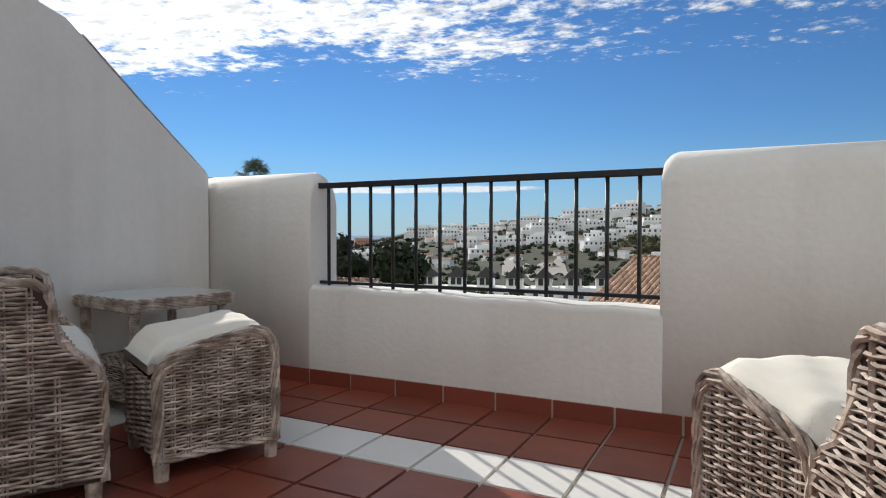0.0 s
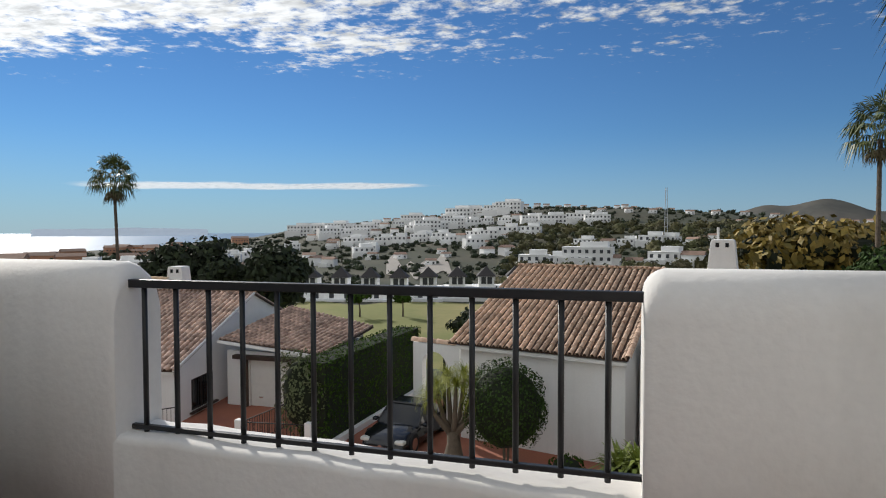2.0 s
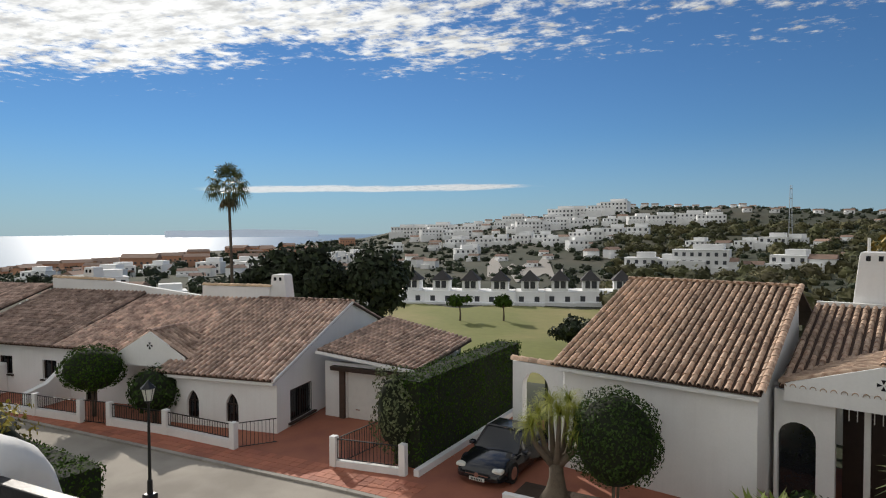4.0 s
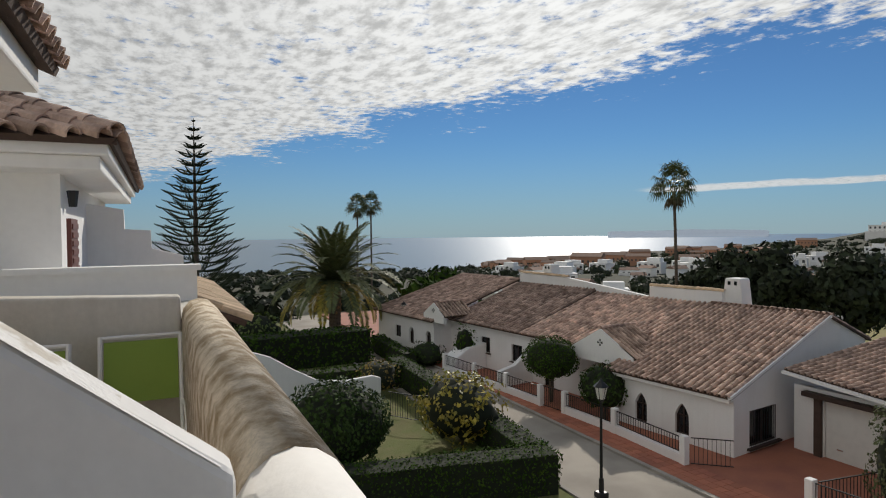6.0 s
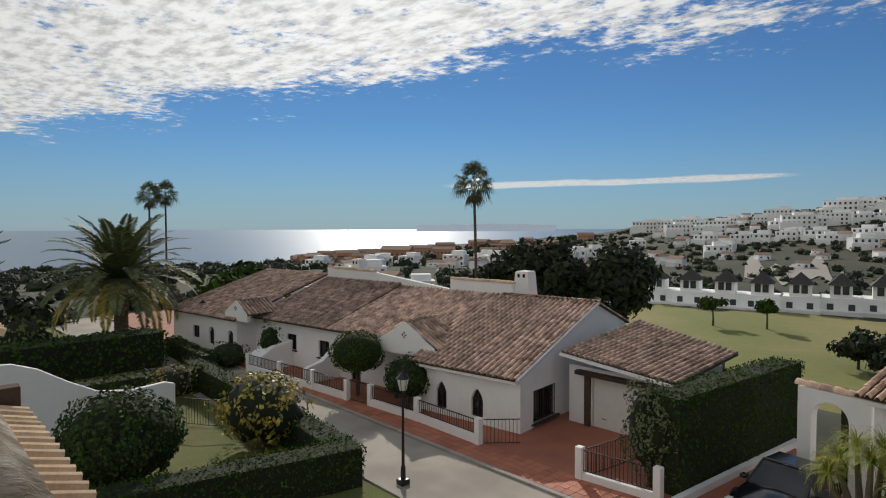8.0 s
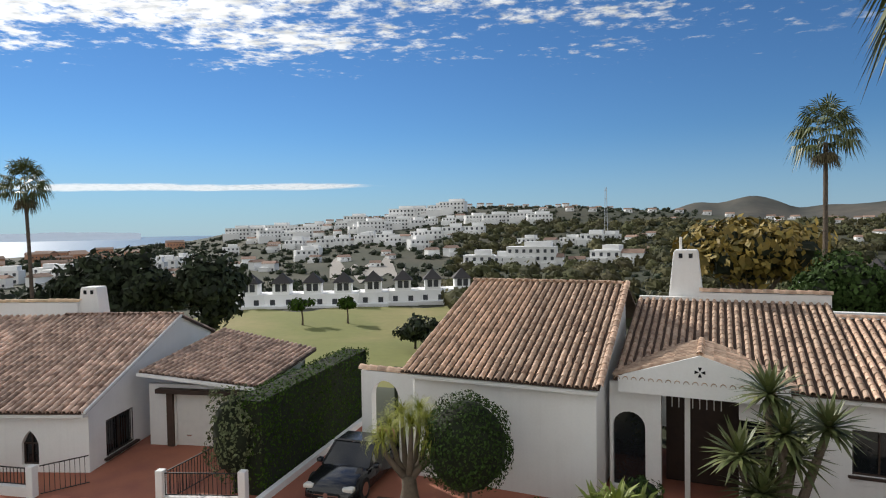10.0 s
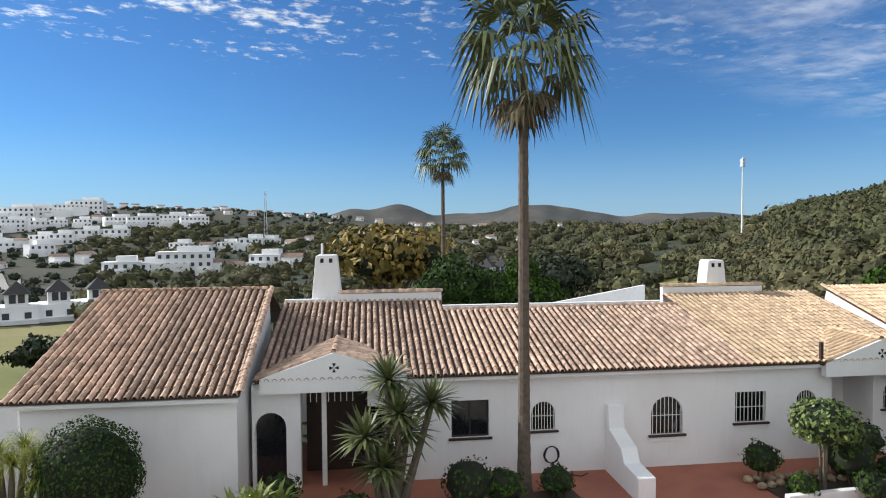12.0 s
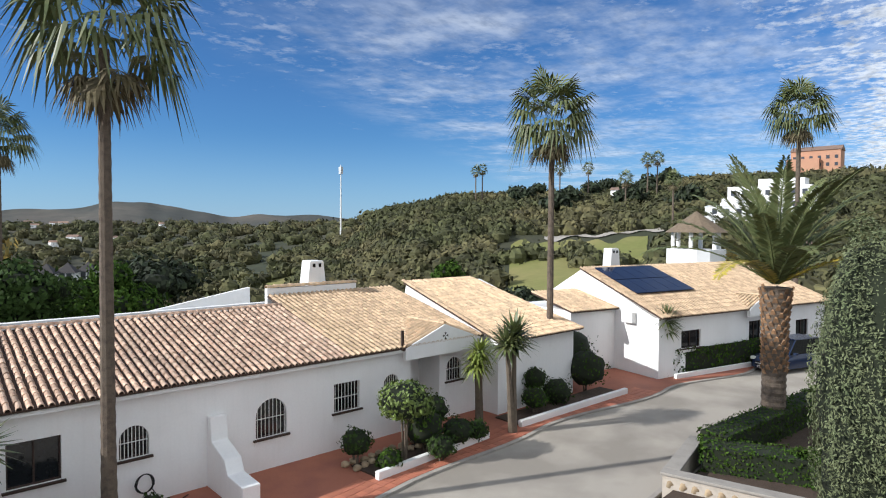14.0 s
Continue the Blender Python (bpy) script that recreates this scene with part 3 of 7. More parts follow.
def fill_window(house, ua, ub, za, zb, kind, v, th, bars=0, sill=True, barmat=None, frame_mat=None):
    fm = frame_mat or DARKWOOD
    rise = (ub - ua) / 2 if kind == "arch" else (ub - ua) * 0.75 if kind == "point" else 0
    outer = [(ua, za), (ub, za), (ub, zb), (ua, zb)] if kind == "rect" else [(ua, za), (ub, za)] + arch_pts(ua, ub, zb - rise, rise / (1.12 if kind == "point" else 1.0), kind == "point")[::-1]
    b = Build()
    w = 0.045
    b.box(ua, v + 0.10, za, ua + w, v + 0.15, zb - rise)
    b.box(ub - w, v + 0.10, za, ub, v + 0.15, zb - rise)
    b.box(ua + w, v + 0.10, za, ub - w, v + 0.15, za + w)
    mid = (ua + ub) / 2
    b.box(mid - w / 2, v + 0.105, za + w, mid + w / 2, v + 0.145, zb - 0.03)
    b.box(ua + w, v + 0.105, zb - rise - w, ub - w, v + 0.145, zb - rise)
    win = part("window", b, fm, house)
    part("pane", Build().prism(outer, Matrix.Translation((0, v + 0.155, 0)) @ XZ, 0.012), GLASSDARK, win)
    if sill:
        part("sill", Build().box(ua - 0.10, v - 0.09, za - 0.07, ub + 0.10, v + 0.10, za - 0.001), DARKWOOD, win, "dark tiled sill", bevel=0.01)
        part("sill_band", Build().box(ua - 0.05, v - 0.035, za - 0.22, ub + 0.05, v + 0.0, za - 0.072), HOUSEWHITE, win)
    if bars:
        for i in range(bars):
            x = ua + (ub - ua) * (i + 0.5) / bars
            t = abs(x - mid) / max((ub - ua) / 2, 0.01)
            top = zb - rise + rise * math.sqrt(max(0.0, 1 - t * t)) - 0.01 if rise else zb
            part("bar", Build().tube([(x, v + 0.04, za), (x, v + 0.04, top)], 0.013, 6), barmat or IRON, win)
        part("crossbar", Build().box(ua, v + 0.03, (za + zb) / 2 - 0.012, ub, v + 0.05, (za + zb) / 2 + 0.012), barmat or IRON, win)
    return win


def gable_cross(house, u, v, z, s=0.11):
    for k in range(4):
        a = math.pi / 2 * k + math.pi / 4 * 0
        m = Matrix.Translation((u, v, z)) @ XZ @ Matrix.Rotation(a, 4, "Z")
        part("cross_vent", Build().prism([(0.02, 0), (s * 1.3, s * 0.5), (s * 1.3, -s * 0.5)], m, 0.012), GLASSDARK, house)


def porch_gable(house, u0, u1, v, depth, low, apex, material, seed):
    c = (u0 + u1) / 2
    b = Build().prism([(u0, low - 0.42), (u1, low - 0.42), (u1, low + 0.06), (c, apex + 0.09), (u0, low + 0.06)], Matrix.Translation((0, v, 0)) @ XZ, 0.22)
    part("gable", b, HOUSEWHITE, house)
    gable_cross(house, c, v - 0.012, (low + apex) / 2 - 0.02)
    e = 0.10
    tile_roof(house, "porch_roof", (u0 - e, v + depth, low + 0.03), (u0 - e, v + 0.03, low + 0.03), (c, v + depth, apex + 0.06), (c, v + 0.03, apex + 0.06), material, seed=seed)
    tile_roof(house, "porch_roof", (u1 + e, v + 0.03, low + 0.03), (u1 + e, v + depth, low + 0.03), (c, v + 0.03, apex + 0.06), (c, v + depth, apex + 0.06), material, seed=seed + 1)
    ridge_tiles(house, (c, v + 0.03, apex + 0.10), (c, v + depth, apex + 0.10), material)


def chimney(house, u, v, z0, z1, w=0.75):
    b = Build()
    k = [(-w / 2 * 1.15, z0), (w / 2 * 1.15, z0), (w / 2 * 0.78, z1 - 0.10), (w / 2 * 0.70, z1), (-w / 2 * 0.70, z1), (-w / 2 * 0.78, z1 - 0.10)]
    b.prism(k, Matrix.Translation((u, v - w * 0.4, 0)) @ XZ, w * 0.8)
    ch = part("chimney", b, HOUSEWHITE, house, bevel=0.04)
    for i in (-1, 1):
        part("vent", Build().box(u + i * w * 0.16 - 0.07, v - w * 0.4 - 0.01, z1 - 0.32, u + i * w * 0.16 + 0.07, v - w * 0.4 + 0.004, z1 - 0.14), GLASSDARK, ch)


# house across the street, lying to the right of the drive
RM = pose(10.14, 17.52, 0, rz=-13.5)
house_r = thing("house", RM, "long white single-storey villa with sunlit clay tile roofs", "house", "villas across the street")
W = Build()
EAVE = -2.62
holes = [(-1.28, -0.03, -4.78, -3.55, "rect"), (1.40, 2.22, -4.66, -3.70, "arch"), (5.59, 6.73, -5.0, -3.70, "arch"), (8.65, 9.80, -4.72, -3.65, "rect"),
         (10.93, 11.70, -4.66, -3.68, "arch"), (-4.0, -3.05, -4.75, -3.6, "rect")]
wall_with(W, -2.75, 12.3, G0 - 0.3, EAVE - 0.08, 0.0, 0.3, holes)
part("wall", W, HOUSEWHITE, house_r)
W = Build()
# porch walls and recess
wall_with(W, -7.6, -6.1, G0 - 0.3, EAVE - 0.15, -0.1, 0.3, [(-7.5, -6.55, G0 + 0.1, -3.66, "arch")])
part("wall", W, HOUSEWHITE, house_r)
W = Build()
W.box(-6.1, 2.2, G0 - 0.3, -2.75, 2.4, EAVE)
part("wall", W, HOUSEWHITE, house_r)
W = Build()
W.box(-2.95, 0.3, G0 - 0.3, -2.75, 2.2, EAVE)
part("wall", W, HOUSEWHITE, house_r)
W = Build()
W.box(12.1, 0.3, G0 - 0.3, 12.3, 1.6, EAVE)
part("wall", W, HOUSEWHITE, house_r)
W = Build()
wall_with(W, 12.3, 14.0, G0 - 0.3, EAVE - 0.1, 1.5, 0.2, [(12.45, 13.35, G0 + 0.1, -3.5, "rect")])
part("wall", W, HOUSEWHITE, house_r)
W = Build()
wall_with(W, 14.0, 16.4, G0 - 0.3, EAVE - 0.1, 0.1, 0.3, [(14.40, 15.32, -4.5, -3.48, "arch")])
part("wall", W, HOUSEWHITE, house_r)
W = Build()
W.box(14.0, 0.4, G0 - 0.3, 14.2, 1.5, EAVE - 0.1)
part("wall", W, HOUSEWHITE, house_r)
W = Build()
# projecting blocks at both ends
W.box(-13.6, -1.5, G0 - 0.3, -7.75, 5.0, -2.72)
part("wall", W, HOUSEWHITE, house_r)
W = Build()
W.prism([(-1.5, -2.72), (5.0, -2.72), (4.6, -0.42)], Matrix.Translation((-7.95, 0, 0)) @ YZ, 0.2)
part("wall", W, HOUSEWHITE, house_r)
W = Build()
W.box(16.4, -1.1, G0 - 0.3, 22.0, 6.0, -2.80)
part("wall", W, HOUSEWHITE, house_r)
W = Build()
W.prism([(-1.1, -2.80), (6.0, -2.80), (5.4, -0.75)], Matrix.Translation((16.45, 0, 0)) @ YZ, 0.2)
part("wall", W, HOUSEWHITE, house_r)
W = Build()
W.prism([(-1.1, -2.80), (6.0, -2.80), (5.4, -0.75)], Matrix.Translation((21.75, 0, 0)) @ YZ, 0.2)
part("wall", W, HOUSEWHITE, house_r)
W = Build()
W.box(-7.5, 7.0, G0 - 0.3, 16.0, 7.3, -1.3)
part("wall", W, HOUSEWHITE, house_r)
W = Build()
W.box(-2.75, 5.2, -1.9, 9.5, 5.4, -1.42)
part("wall", W, HOUSEWHITE, house_r)
for ua, ub, za, zb, kind in holes:
    fill_window(house_r, ua, ub, za, zb, kind, 0.0, 0.3, bars=0 if kind == "rect" and ua < 0 else 8, barmat=BARS)
fill_window(house_r, 14.40, 15.32, -4.5, -3.48, "arch", 0.1, 0.3, bars=6, barmat=BARS)
part("door", Build().box(12.47, 1.56, G0 + 0.1, 13.33, 1.62, -3.52), DARKWOOD, house_r, "dark panelled front door")
# two plain dark panels paint the shade of the porch recess and the arch
part("door", Build().box(-6.05, 1.2, G0 + 0.02, -3.0, 1.27, -3.0), DARKWOOD, house_r, "dark panel standing in for the shade of the porch recess")
part("door", Build().prism([(-7.5, G0), (-6.55, G0)] + arch_pts(-7.5, -6.55, -4.135, 0.475)[::-1], Matrix.Translation((0, 0.1, 0)) @ XZ, 0.03), GLASSDARK, house_r, "dark panel standing in for the shaded arched opening")
for i in range(9):
    part("grille_bar", Build().box(-6.0 + i * 0.19, -0.02, -3.40, -5.975 + i * 0.19, 0.01, -3.06), BARS, house_r)
part("porch_post", Build().box(-5.45, -0.03, G0, -5.3, 0.12, -3.06), BARS, house_r)
tile_roof(house_r, "roof", (-13.95, -1.84, -2.60), (-7.60, -1.84, -2.60), (-13.7, 4.2, -0.20), (-7.60, 4.2, -0.20), ROOFTILE, keep=220, seed=3)
tile_roof(house_r, "roof", (-7.6, 8.5, -2.0), (-13.9, 8.5, -2.0), (-7.6, 4.2, -0.20), (-13.7, 4.2, -0.20), ROOFTILE, seed=4, row=0.8)
tile_roof(house_r, "roof", (-7.45, -0.35, EAVE), (-0.9, -0.35, EAVE), (-7.45, 6.2, -0.95), (-0.9, 6.2, -0.95), ROOFTILE, keep=0, seed=5)
tile_roof(house_r, "roof", (-0.9, -0.35, EAVE), (9.2, -0.35, EAVE), (-0.9, 5.2, -1.28), (9.2, 5.2, -1.28), ROOFTILE, keep=200, seed=6)
tile_roof(house_r, "roof", (9.2, -0.35, EAVE), (16.2, -0.35, EAVE), (9.2, 6.4, -0.95), (16.2, 6.4, -0.95), ROOFPALE, seed=7)
tile_roof(house_r, "roof", (16.1, -1.5, -2.80), (22.3, -1.5, -2.80), (16.1, 5.2, -0.62), (21.0, 5.2, -0.62), ROOFPALE, seed=8)
ridge_tiles(house_r, (-7.6, -1.84, -2.56), (-7.6, 4.2, -0.14), ROOFTILE)
ridge_tiles(house_r, (16.1, -1.5, -2.74), (16.1, 5.2, -0.56), ROOFPALE)
ridge_tiles(house_r, (-13.7, 4.2, -0.16), (-7.6, 4.2, -0.16), ROOFTILE)
ridge_tiles(house_r, (-0.9, 5.2, -1.24), (9.2, 5.2, -1.24), ROOFTILE)
part("ridge_wall", Build().box(-7.4, 6.2, -1.4, -5.2, 6.45, -0.82).box(-5.2, 6.2, -1.4, -0.85, 6.45, -0.62), HOUSEWHITE, house_r)
ridge_tiles(house_r, (-5.2, 6.32, -0.60), (-0.85, 6.32, -0.60), ROOFTILE, 0.3)
part("ridge_wall", Build().box(9.2, 6.4, -1.3, 14.0, 6.65, -0.62).prism([(9.3, -1.6), (9.3, -0.7), (4.6, -1.5), (4.6, -1.7)], Matrix.Translation((0, 8.4, 0)) @ XZ, 0.2), HOUSEWHITE, house_r)
ridge_tiles(house_r, (9.2, 6.52, -0.60), (14.0, 6.52, -0.60), ROOFPALE, 0.3)
chimney(house_r, -5.7, 7.0, -1.2, 1.0, 1.15)
chimney(house_r, 12.0, 7.2, -1.2, 0.55, 1.0)
porch_gable(house_r, -7.3, -2.75, -0.40, 2.6, -2.58, -1.85, ROOFTILE, 11)
porch_gable(house_r, 11.75, 16.0, -0.40, 2.4, -2.72, -1.98, ROOFPALE, 13)
part("eave_moulding", Build().box(-2.7, -0.26, EAVE - 0.22, 11.7, -0.001, EAVE - 0.09), HOUSEWHITE, house_r, bevel=0.02)
part("eave_moulding", Build().box(-13.7, -1.76, -2.84, -7.65, -1.501, -2.70), HOUSEWHITE, house_r, bevel=0.02)
part("flue_pipe", Build().tube([(-5.9, 7.0, -0.8), (-5.9, 7.0, 1.5)], 0.05, 8), WHITEMETAL, house_r)
part("roof_pipe", Build().box(11.62, -0.30, -2.75, 11.72, -0.2, -1.95), DARKWOOD, house_r, "dark roof pipe")
part("buttress_wall", Build().prism([(-2.6, G0 - 0.2), (0.0, G0 - 0.2), (0.0, -3.85), (-0.25, -3.85), (-0.35, -4.6), (-1.3, -4.9), (-1.55, -5.3), (-2.6, -5.35)], Matrix.Translation((3.95, 0, 0)) @ YZ, 0.55), HOUSEWHITE, house_r, bevel=0.03)

# house across the street, to the left of the drive
AM = pose(-14.45, 17.8, 0, rz=7.5)
house_a = thing("house", AM, "white villa with lichened clay tile roofs, gable and garage", "house", "villas across the street")
W = Build()
pw_holes = [(-4.27, -3.69, -5.85, -4.66, "point"), (-2.38, -1.78, -5.85, -4.66, "point")]
wall_with(W, -5.35, 0.0, G0 - 0.3, -3.98, 0.0, 0.3, pw_holes)
part("wall", W, HOUSEWHITE, house_a)
W = Build()
W.prism([(0.3, -3.98), (0.0, -3.98), (6.5, -1.72), (9.6, -2.9), (9.6, G0 - 0.3), (3.05, G0 - 0.3), (3.05, -4.62), (0.3, -4.62)], Matrix.Translation((-0.3, 0, 0)) @ YZ, 0.3)
part("wall", W, HOUSEWHITE, house_a)
W = Build()
W.box(-0.3, 0.3, G0 - 0.3, 0.0, 0.95, -4.62)
part("wall", W, HOUSEWHITE, house_a)
W = Build()
W.box(-0.3, 0.95, G0 - 0.3, 0.0, 3.05, -5.92)
part("wall", W, HOUSEWHITE, house_a)
W = Build()
W.box(-0.3, 2.65, -5.92, 0.0, 3.05, -4.62)
part("wall", W, HOUSEWHITE, house_a)
W = Build()
W.prism([(0.3, G0 - 0.3), (6.0, G0 - 0.3), (6.0, -2.0), (0.3, -3.95)], Matrix.Translation((-5.35, 0, 0)) @ YZ, 0.3)
part("wall", W, HOUSEWHITE, house_a)
W = Build()
a2 = [(-7.55, -6.85, -5.1, -4.25, "arch"), (-11.4, -10.7, G0, -4.3, "arch"), (-14.1, -13.2, -5.3, -4.35, "rect"), (-17.0, -16.1, -5.2, -4.3, "rect"), (-18.7, -18.0, -5.3, -4.3, "arch")]
wall_with(W, -20.2, -5.35, G0 - 0.3, -3.68, 1.5, 0.3, a2)
part("wall", W, HOUSEWHITE, house_a)
W = Build()
a3 = [(-25.4, -24.6, -5.3, -4.5, "rect"), (-23.4, -22.8, -5.5, -4.4, "arch"), (-21.2, -20.6, -5.5, -4.4, "arch")]
wall_with(W, -28.0, -20.2, G0 - 0.3, -3.72, 0.2, 0.3, a3)
part("wall", W, HOUSEWHITE, house_a)
W = Build()
W.box(-28.0, 0.5, G0 - 0.3, -27.7, 9, -3.7)
part("wall", W, HOUSEWHITE, house_a)
W = Build()
W.box(-20.5, 0.5, G0 - 0.3, -20.2, 2.0, -3.7)
part("wall", W, HOUSEWHITE, house_a)
for h in pw_holes:
    fill_window(house_a, *h, 0.0, 0.3, sill=False)
for h in a2:
    fill_window(house_a, *h, 1.5, 0.3, bars=5 if h[4] == "arch" else 0, sill=h[2] > G0)
for h in a3:
    fill_window(house_a, *h, 0.2, 0.3, sill=False)
sw = part("window", Build().box(-0.10, 0.95, -5.92, -0.05, 2.65, -5.86).box(-0.10, 0.95, -4.68, -0.05, 2.65, -4.62).box(-0.10, 1.77, -5.86, -0.05, 1.83, -4.68), DARKWOOD, house_a)
part("pane", Build().box(-0.16, 0.95, -5.92, -0.14, 2.65, -4.62), GLASSDARK, sw)
part("sill", Build().box(-0.02, 0.8, -6.0, 0.14, 2.85, -5.93), DARKWOOD, sw, "dark tiled sill")
for i in range(12):
    part("bar", Build().box(0.02, 1.0 + i * 0.14, -5.92, 0.04, 1.02 + i * 0.14, -4.62), IRON, sw)
tile_roof(house_a, "roof", (-5.65, -0.35, -3.95), (0.12, -0.35, -3.95), (-5.2, 6.5, -1.66), (0.12, 6.5, -1.66), ROOFDARK, 0.28, keep=200, seed=21)
tile_roof(house_a, "roof", (0.12, 9.9, -2.95), (-5.2, 9.9, -2.95), (0.12, 6.5, -1.66), (-5.2, 6.5, -1.66), ROOFDARK, seed=22, row=0.8)
tile_roof(house_a, "roof", (-13.0, 1.15, -3.60), (-5.2, 1.15, -3.60), (-13.0, 7.0, -1.75), (-5.2, 7.0, -1.75), ROOFDARK, 0.28, 0.42, seed=23)
tile_roof(house_a, "roof", (-20.0, 1.15, -3.60), (-13.0, 1.15, -3.60), (-20.0, 7.0, -1.6), (-13.0, 7.0, -1.6), ROOFDARK, 0.28, 0.42, seed=24)
tile_roof(house_a, "roof", (-28.3, -0.1, -3.68), (-20.0, -0.1, -3.68), (-27.0, 7.0, -1.35), (-20.0, 7.0, -1.35), ROOFDARK, 0.28, 0.42, seed=25)
part("verge", Build().prism([(-0.35, -4.0), (-0.35, -3.9), (6.5, -1.60), (6.5, -1.72)], Matrix.Translation((0.0, 0, 0)) @ YZ, 0.13), HOUSEWHITE, house_a)
part("ridge_wall", Build().box(-9.2, 7.0, -2.4, -5.0, 7.25, -1.12).prism([(-20.0, -2.2), (-20.0, -0.92), (-15.5, -1.0), (-9.4, -1.65), (-9.4, -2.4)], Matrix.Translation((0, 7.0, 0)) @ XZ, 0.25), HOUSEWHITE, house_a)
ridge_tiles(house_a, (-9.2, 7.12, -1.10), (-5.0, 7.12, -1.10), ROOFPALE, 0.3)
ridge_tiles(house_a, (-5.2, 6.5, -1.62), (0.1, 6.5, -1.62), ROOFDARK)
ridge_tiles(house_a, (-20.0, 7.12, -0.90), (-15.5, 7.12, -0.98), ROOFPALE, 0.3)
chimney(house_a, -4.6, 7.6, -2.2, -0.45, 1.0)
chimney(house_a, -17.5, 7.6, -2.0, -0.25, 0.9)
porch_gable(house_a, -8.4, -4.75, 0.45, 2.2, -3.55, -2.55, ROOFDARK, 26)
porch_gable(house_a, -21.3, -18.9, 0.1, 2.2, -3.3, -2.6, ROOFDARK, 28)
part("eave_moulding", Build().box(-5.4, -0.28, -4.16, 0.0, -0.001, -4.03), HOUSEWHITE, house_a, bevel=0.02)
part("buttress_wall", Build().prism([(-2.2, G0 - 0.2), (0, G0 - 0.2), (0, -4.4), (-0.3, -4.5), (-1.2, -5.1), (-2.2, -5.3)], Matrix.Translation((-12.6, 1.5, 0)) @ YZ, 0.3), HOUSEWHITE, house_a)
part("buttress_wall", Build().prism([(-2.4, G0 - 0.2), (0, G0 - 0.2), (0, -4.6), (-1.3, -4.8), (-2.2, -5.3)], Matrix.Translation((-17.6, 1.5, 0)) @ YZ, 1.2), HOUSEWHITE, house_a, bevel=0.08)

# garage beside it
gar = thing("garage", pose(0, 0, 0), "white garage with roller door and sagging mossy tile roof", "garage")
W = Build()
wall_with(W, -14.2, -9.75, G0 - 0.3, -3.75, 20.6, 0.25, [(-13.12, -10.13, G0 - 0.3, -4.10, "rect")])
part("wall", W, HOUSEWHITE, gar)
W = Build()
W.box(-10.0, 20.85, G0 - 0.3, -9.75, 25.0, -3.7)
part("wall", W, HOUSEWHITE, gar)
W = Build()
W.box(-14.2, 24.8, G0 - 0.3, -9.75, 25.0, -3.6)
part("wall", W, HOUSEWHITE, gar)
part("garage_door", Build().box(-13.10, 20.70, G0, -10.15, 20.76, -4.12), BARS, gar, "off-white up-and-over door", bevel=0.01)
part("handle", Build().box(-12.7, 20.66, -5.72, -12.5, 20.70, -5.68), CHROME, gar)
part("post", Build().box(-13.40, 20.48, G0, -13.15, 20.599, -4.06), ROOFBED, gar)
part("post", Build().box(-10.10, 20.48, G0, -9.85, 20.599, -4.06), ROOFBED, gar)
part("lintel", Build().box(-13.75, 20.30, -4.05, -9.7, 20.599, -3.88), DARKWOOD, gar, "dark timber lintel", bevel=0.02)
tile_roof(gar, "roof", (-14.35, 20.25, -3.22), (-9.35, 20.15, -3.62), (-13.9, 25.4, -2.45), (-9.3, 25.2, -3.25), ROOFDARK, keep=120, seed=31)
part("verge", Build().add([(-14.35, 20.1, -3.36), (-9.3, 20.0, -3.76), (-9.3, 20.3, -3.76), (-14.35, 20.4, -3.36), (-14.35, 20.1, -3.26), (-9.3, 20.0, -3.66), (-9.3, 20.3, -3.66), (-14.35, 20.4, -3.26)], [(3, 2, 1, 0), (4, 5, 6, 7), (0, 1, 5, 4), (2, 3, 7, 6), (1, 2, 6, 5), (3, 0, 4, 7)]), HOUSEWHITE, gar)


# ---- street ----
def ribbon(b, pts, z0, z1):
    """A slab along a list of (x, y_left..) pairs: ((ax, ay), (bx, by)) cross lines."""
    for (a, c), (a2, c2) in zip(pts, pts[1:]):
        b.add([(*a, z0), (*c, z0), (*c2, z0), (*a2, z0), (*a, z1), (*c, z1), (*c2, z1), (*a2, z1)], [(3, 2, 1, 0), (4, 5, 6, 7), (0, 1, 5, 4), (1, 2, 6, 5), (2, 3, 7, 6), (3, 0, 4, 7)])


def kerb_y(x):
    return curve_at([(-60, 14.0), (-30, 14.6), (-10, 14.55), (5, 13.4), (17, 11.45), (25, 10.2), (34.6, 7.5), (42.3, 4.4), (60, -5)], x)


def near_y(x):
    return curve_at([(-60, 9.5), (-30, 10.6), (-14, 11.0), (0, 9.0), (12, 7.0), (21.5, 4.6), (25, 3.8), (32, 2.2), (42, -1.0), (60, -10)], x)


xs = [-60 + i * 1.5 for i in range(81)]
b = Build()
ribbon(b, [((x, near_y(x)), (x, kerb_y(x))) for x in xs], G0 - 0.3, G0 - 0.06)
tagged(part("road", b, ASPHALT), "worn grey concrete street with tyre marks", "road", kind="structure")
b = Build()
ribbon(b, [((x, kerb_y(x) + 0.18), (x, kerb_y(x) + 9.5)) for x in xs], G0 - 0.3, G0 + 0.0)
pavement = tagged(part("pavement", b, DRIVE), "red tiled pavement and forecourts along the street", "pavement", kind="structure")
kerb_run = part("kerb", Build().box(-60, 14.1, G0 - 0.4, -59.5, 14.3, G0), KERB)
tagged(kerb_run, "grey kerb stones along the street", "kerb", kind="structure")
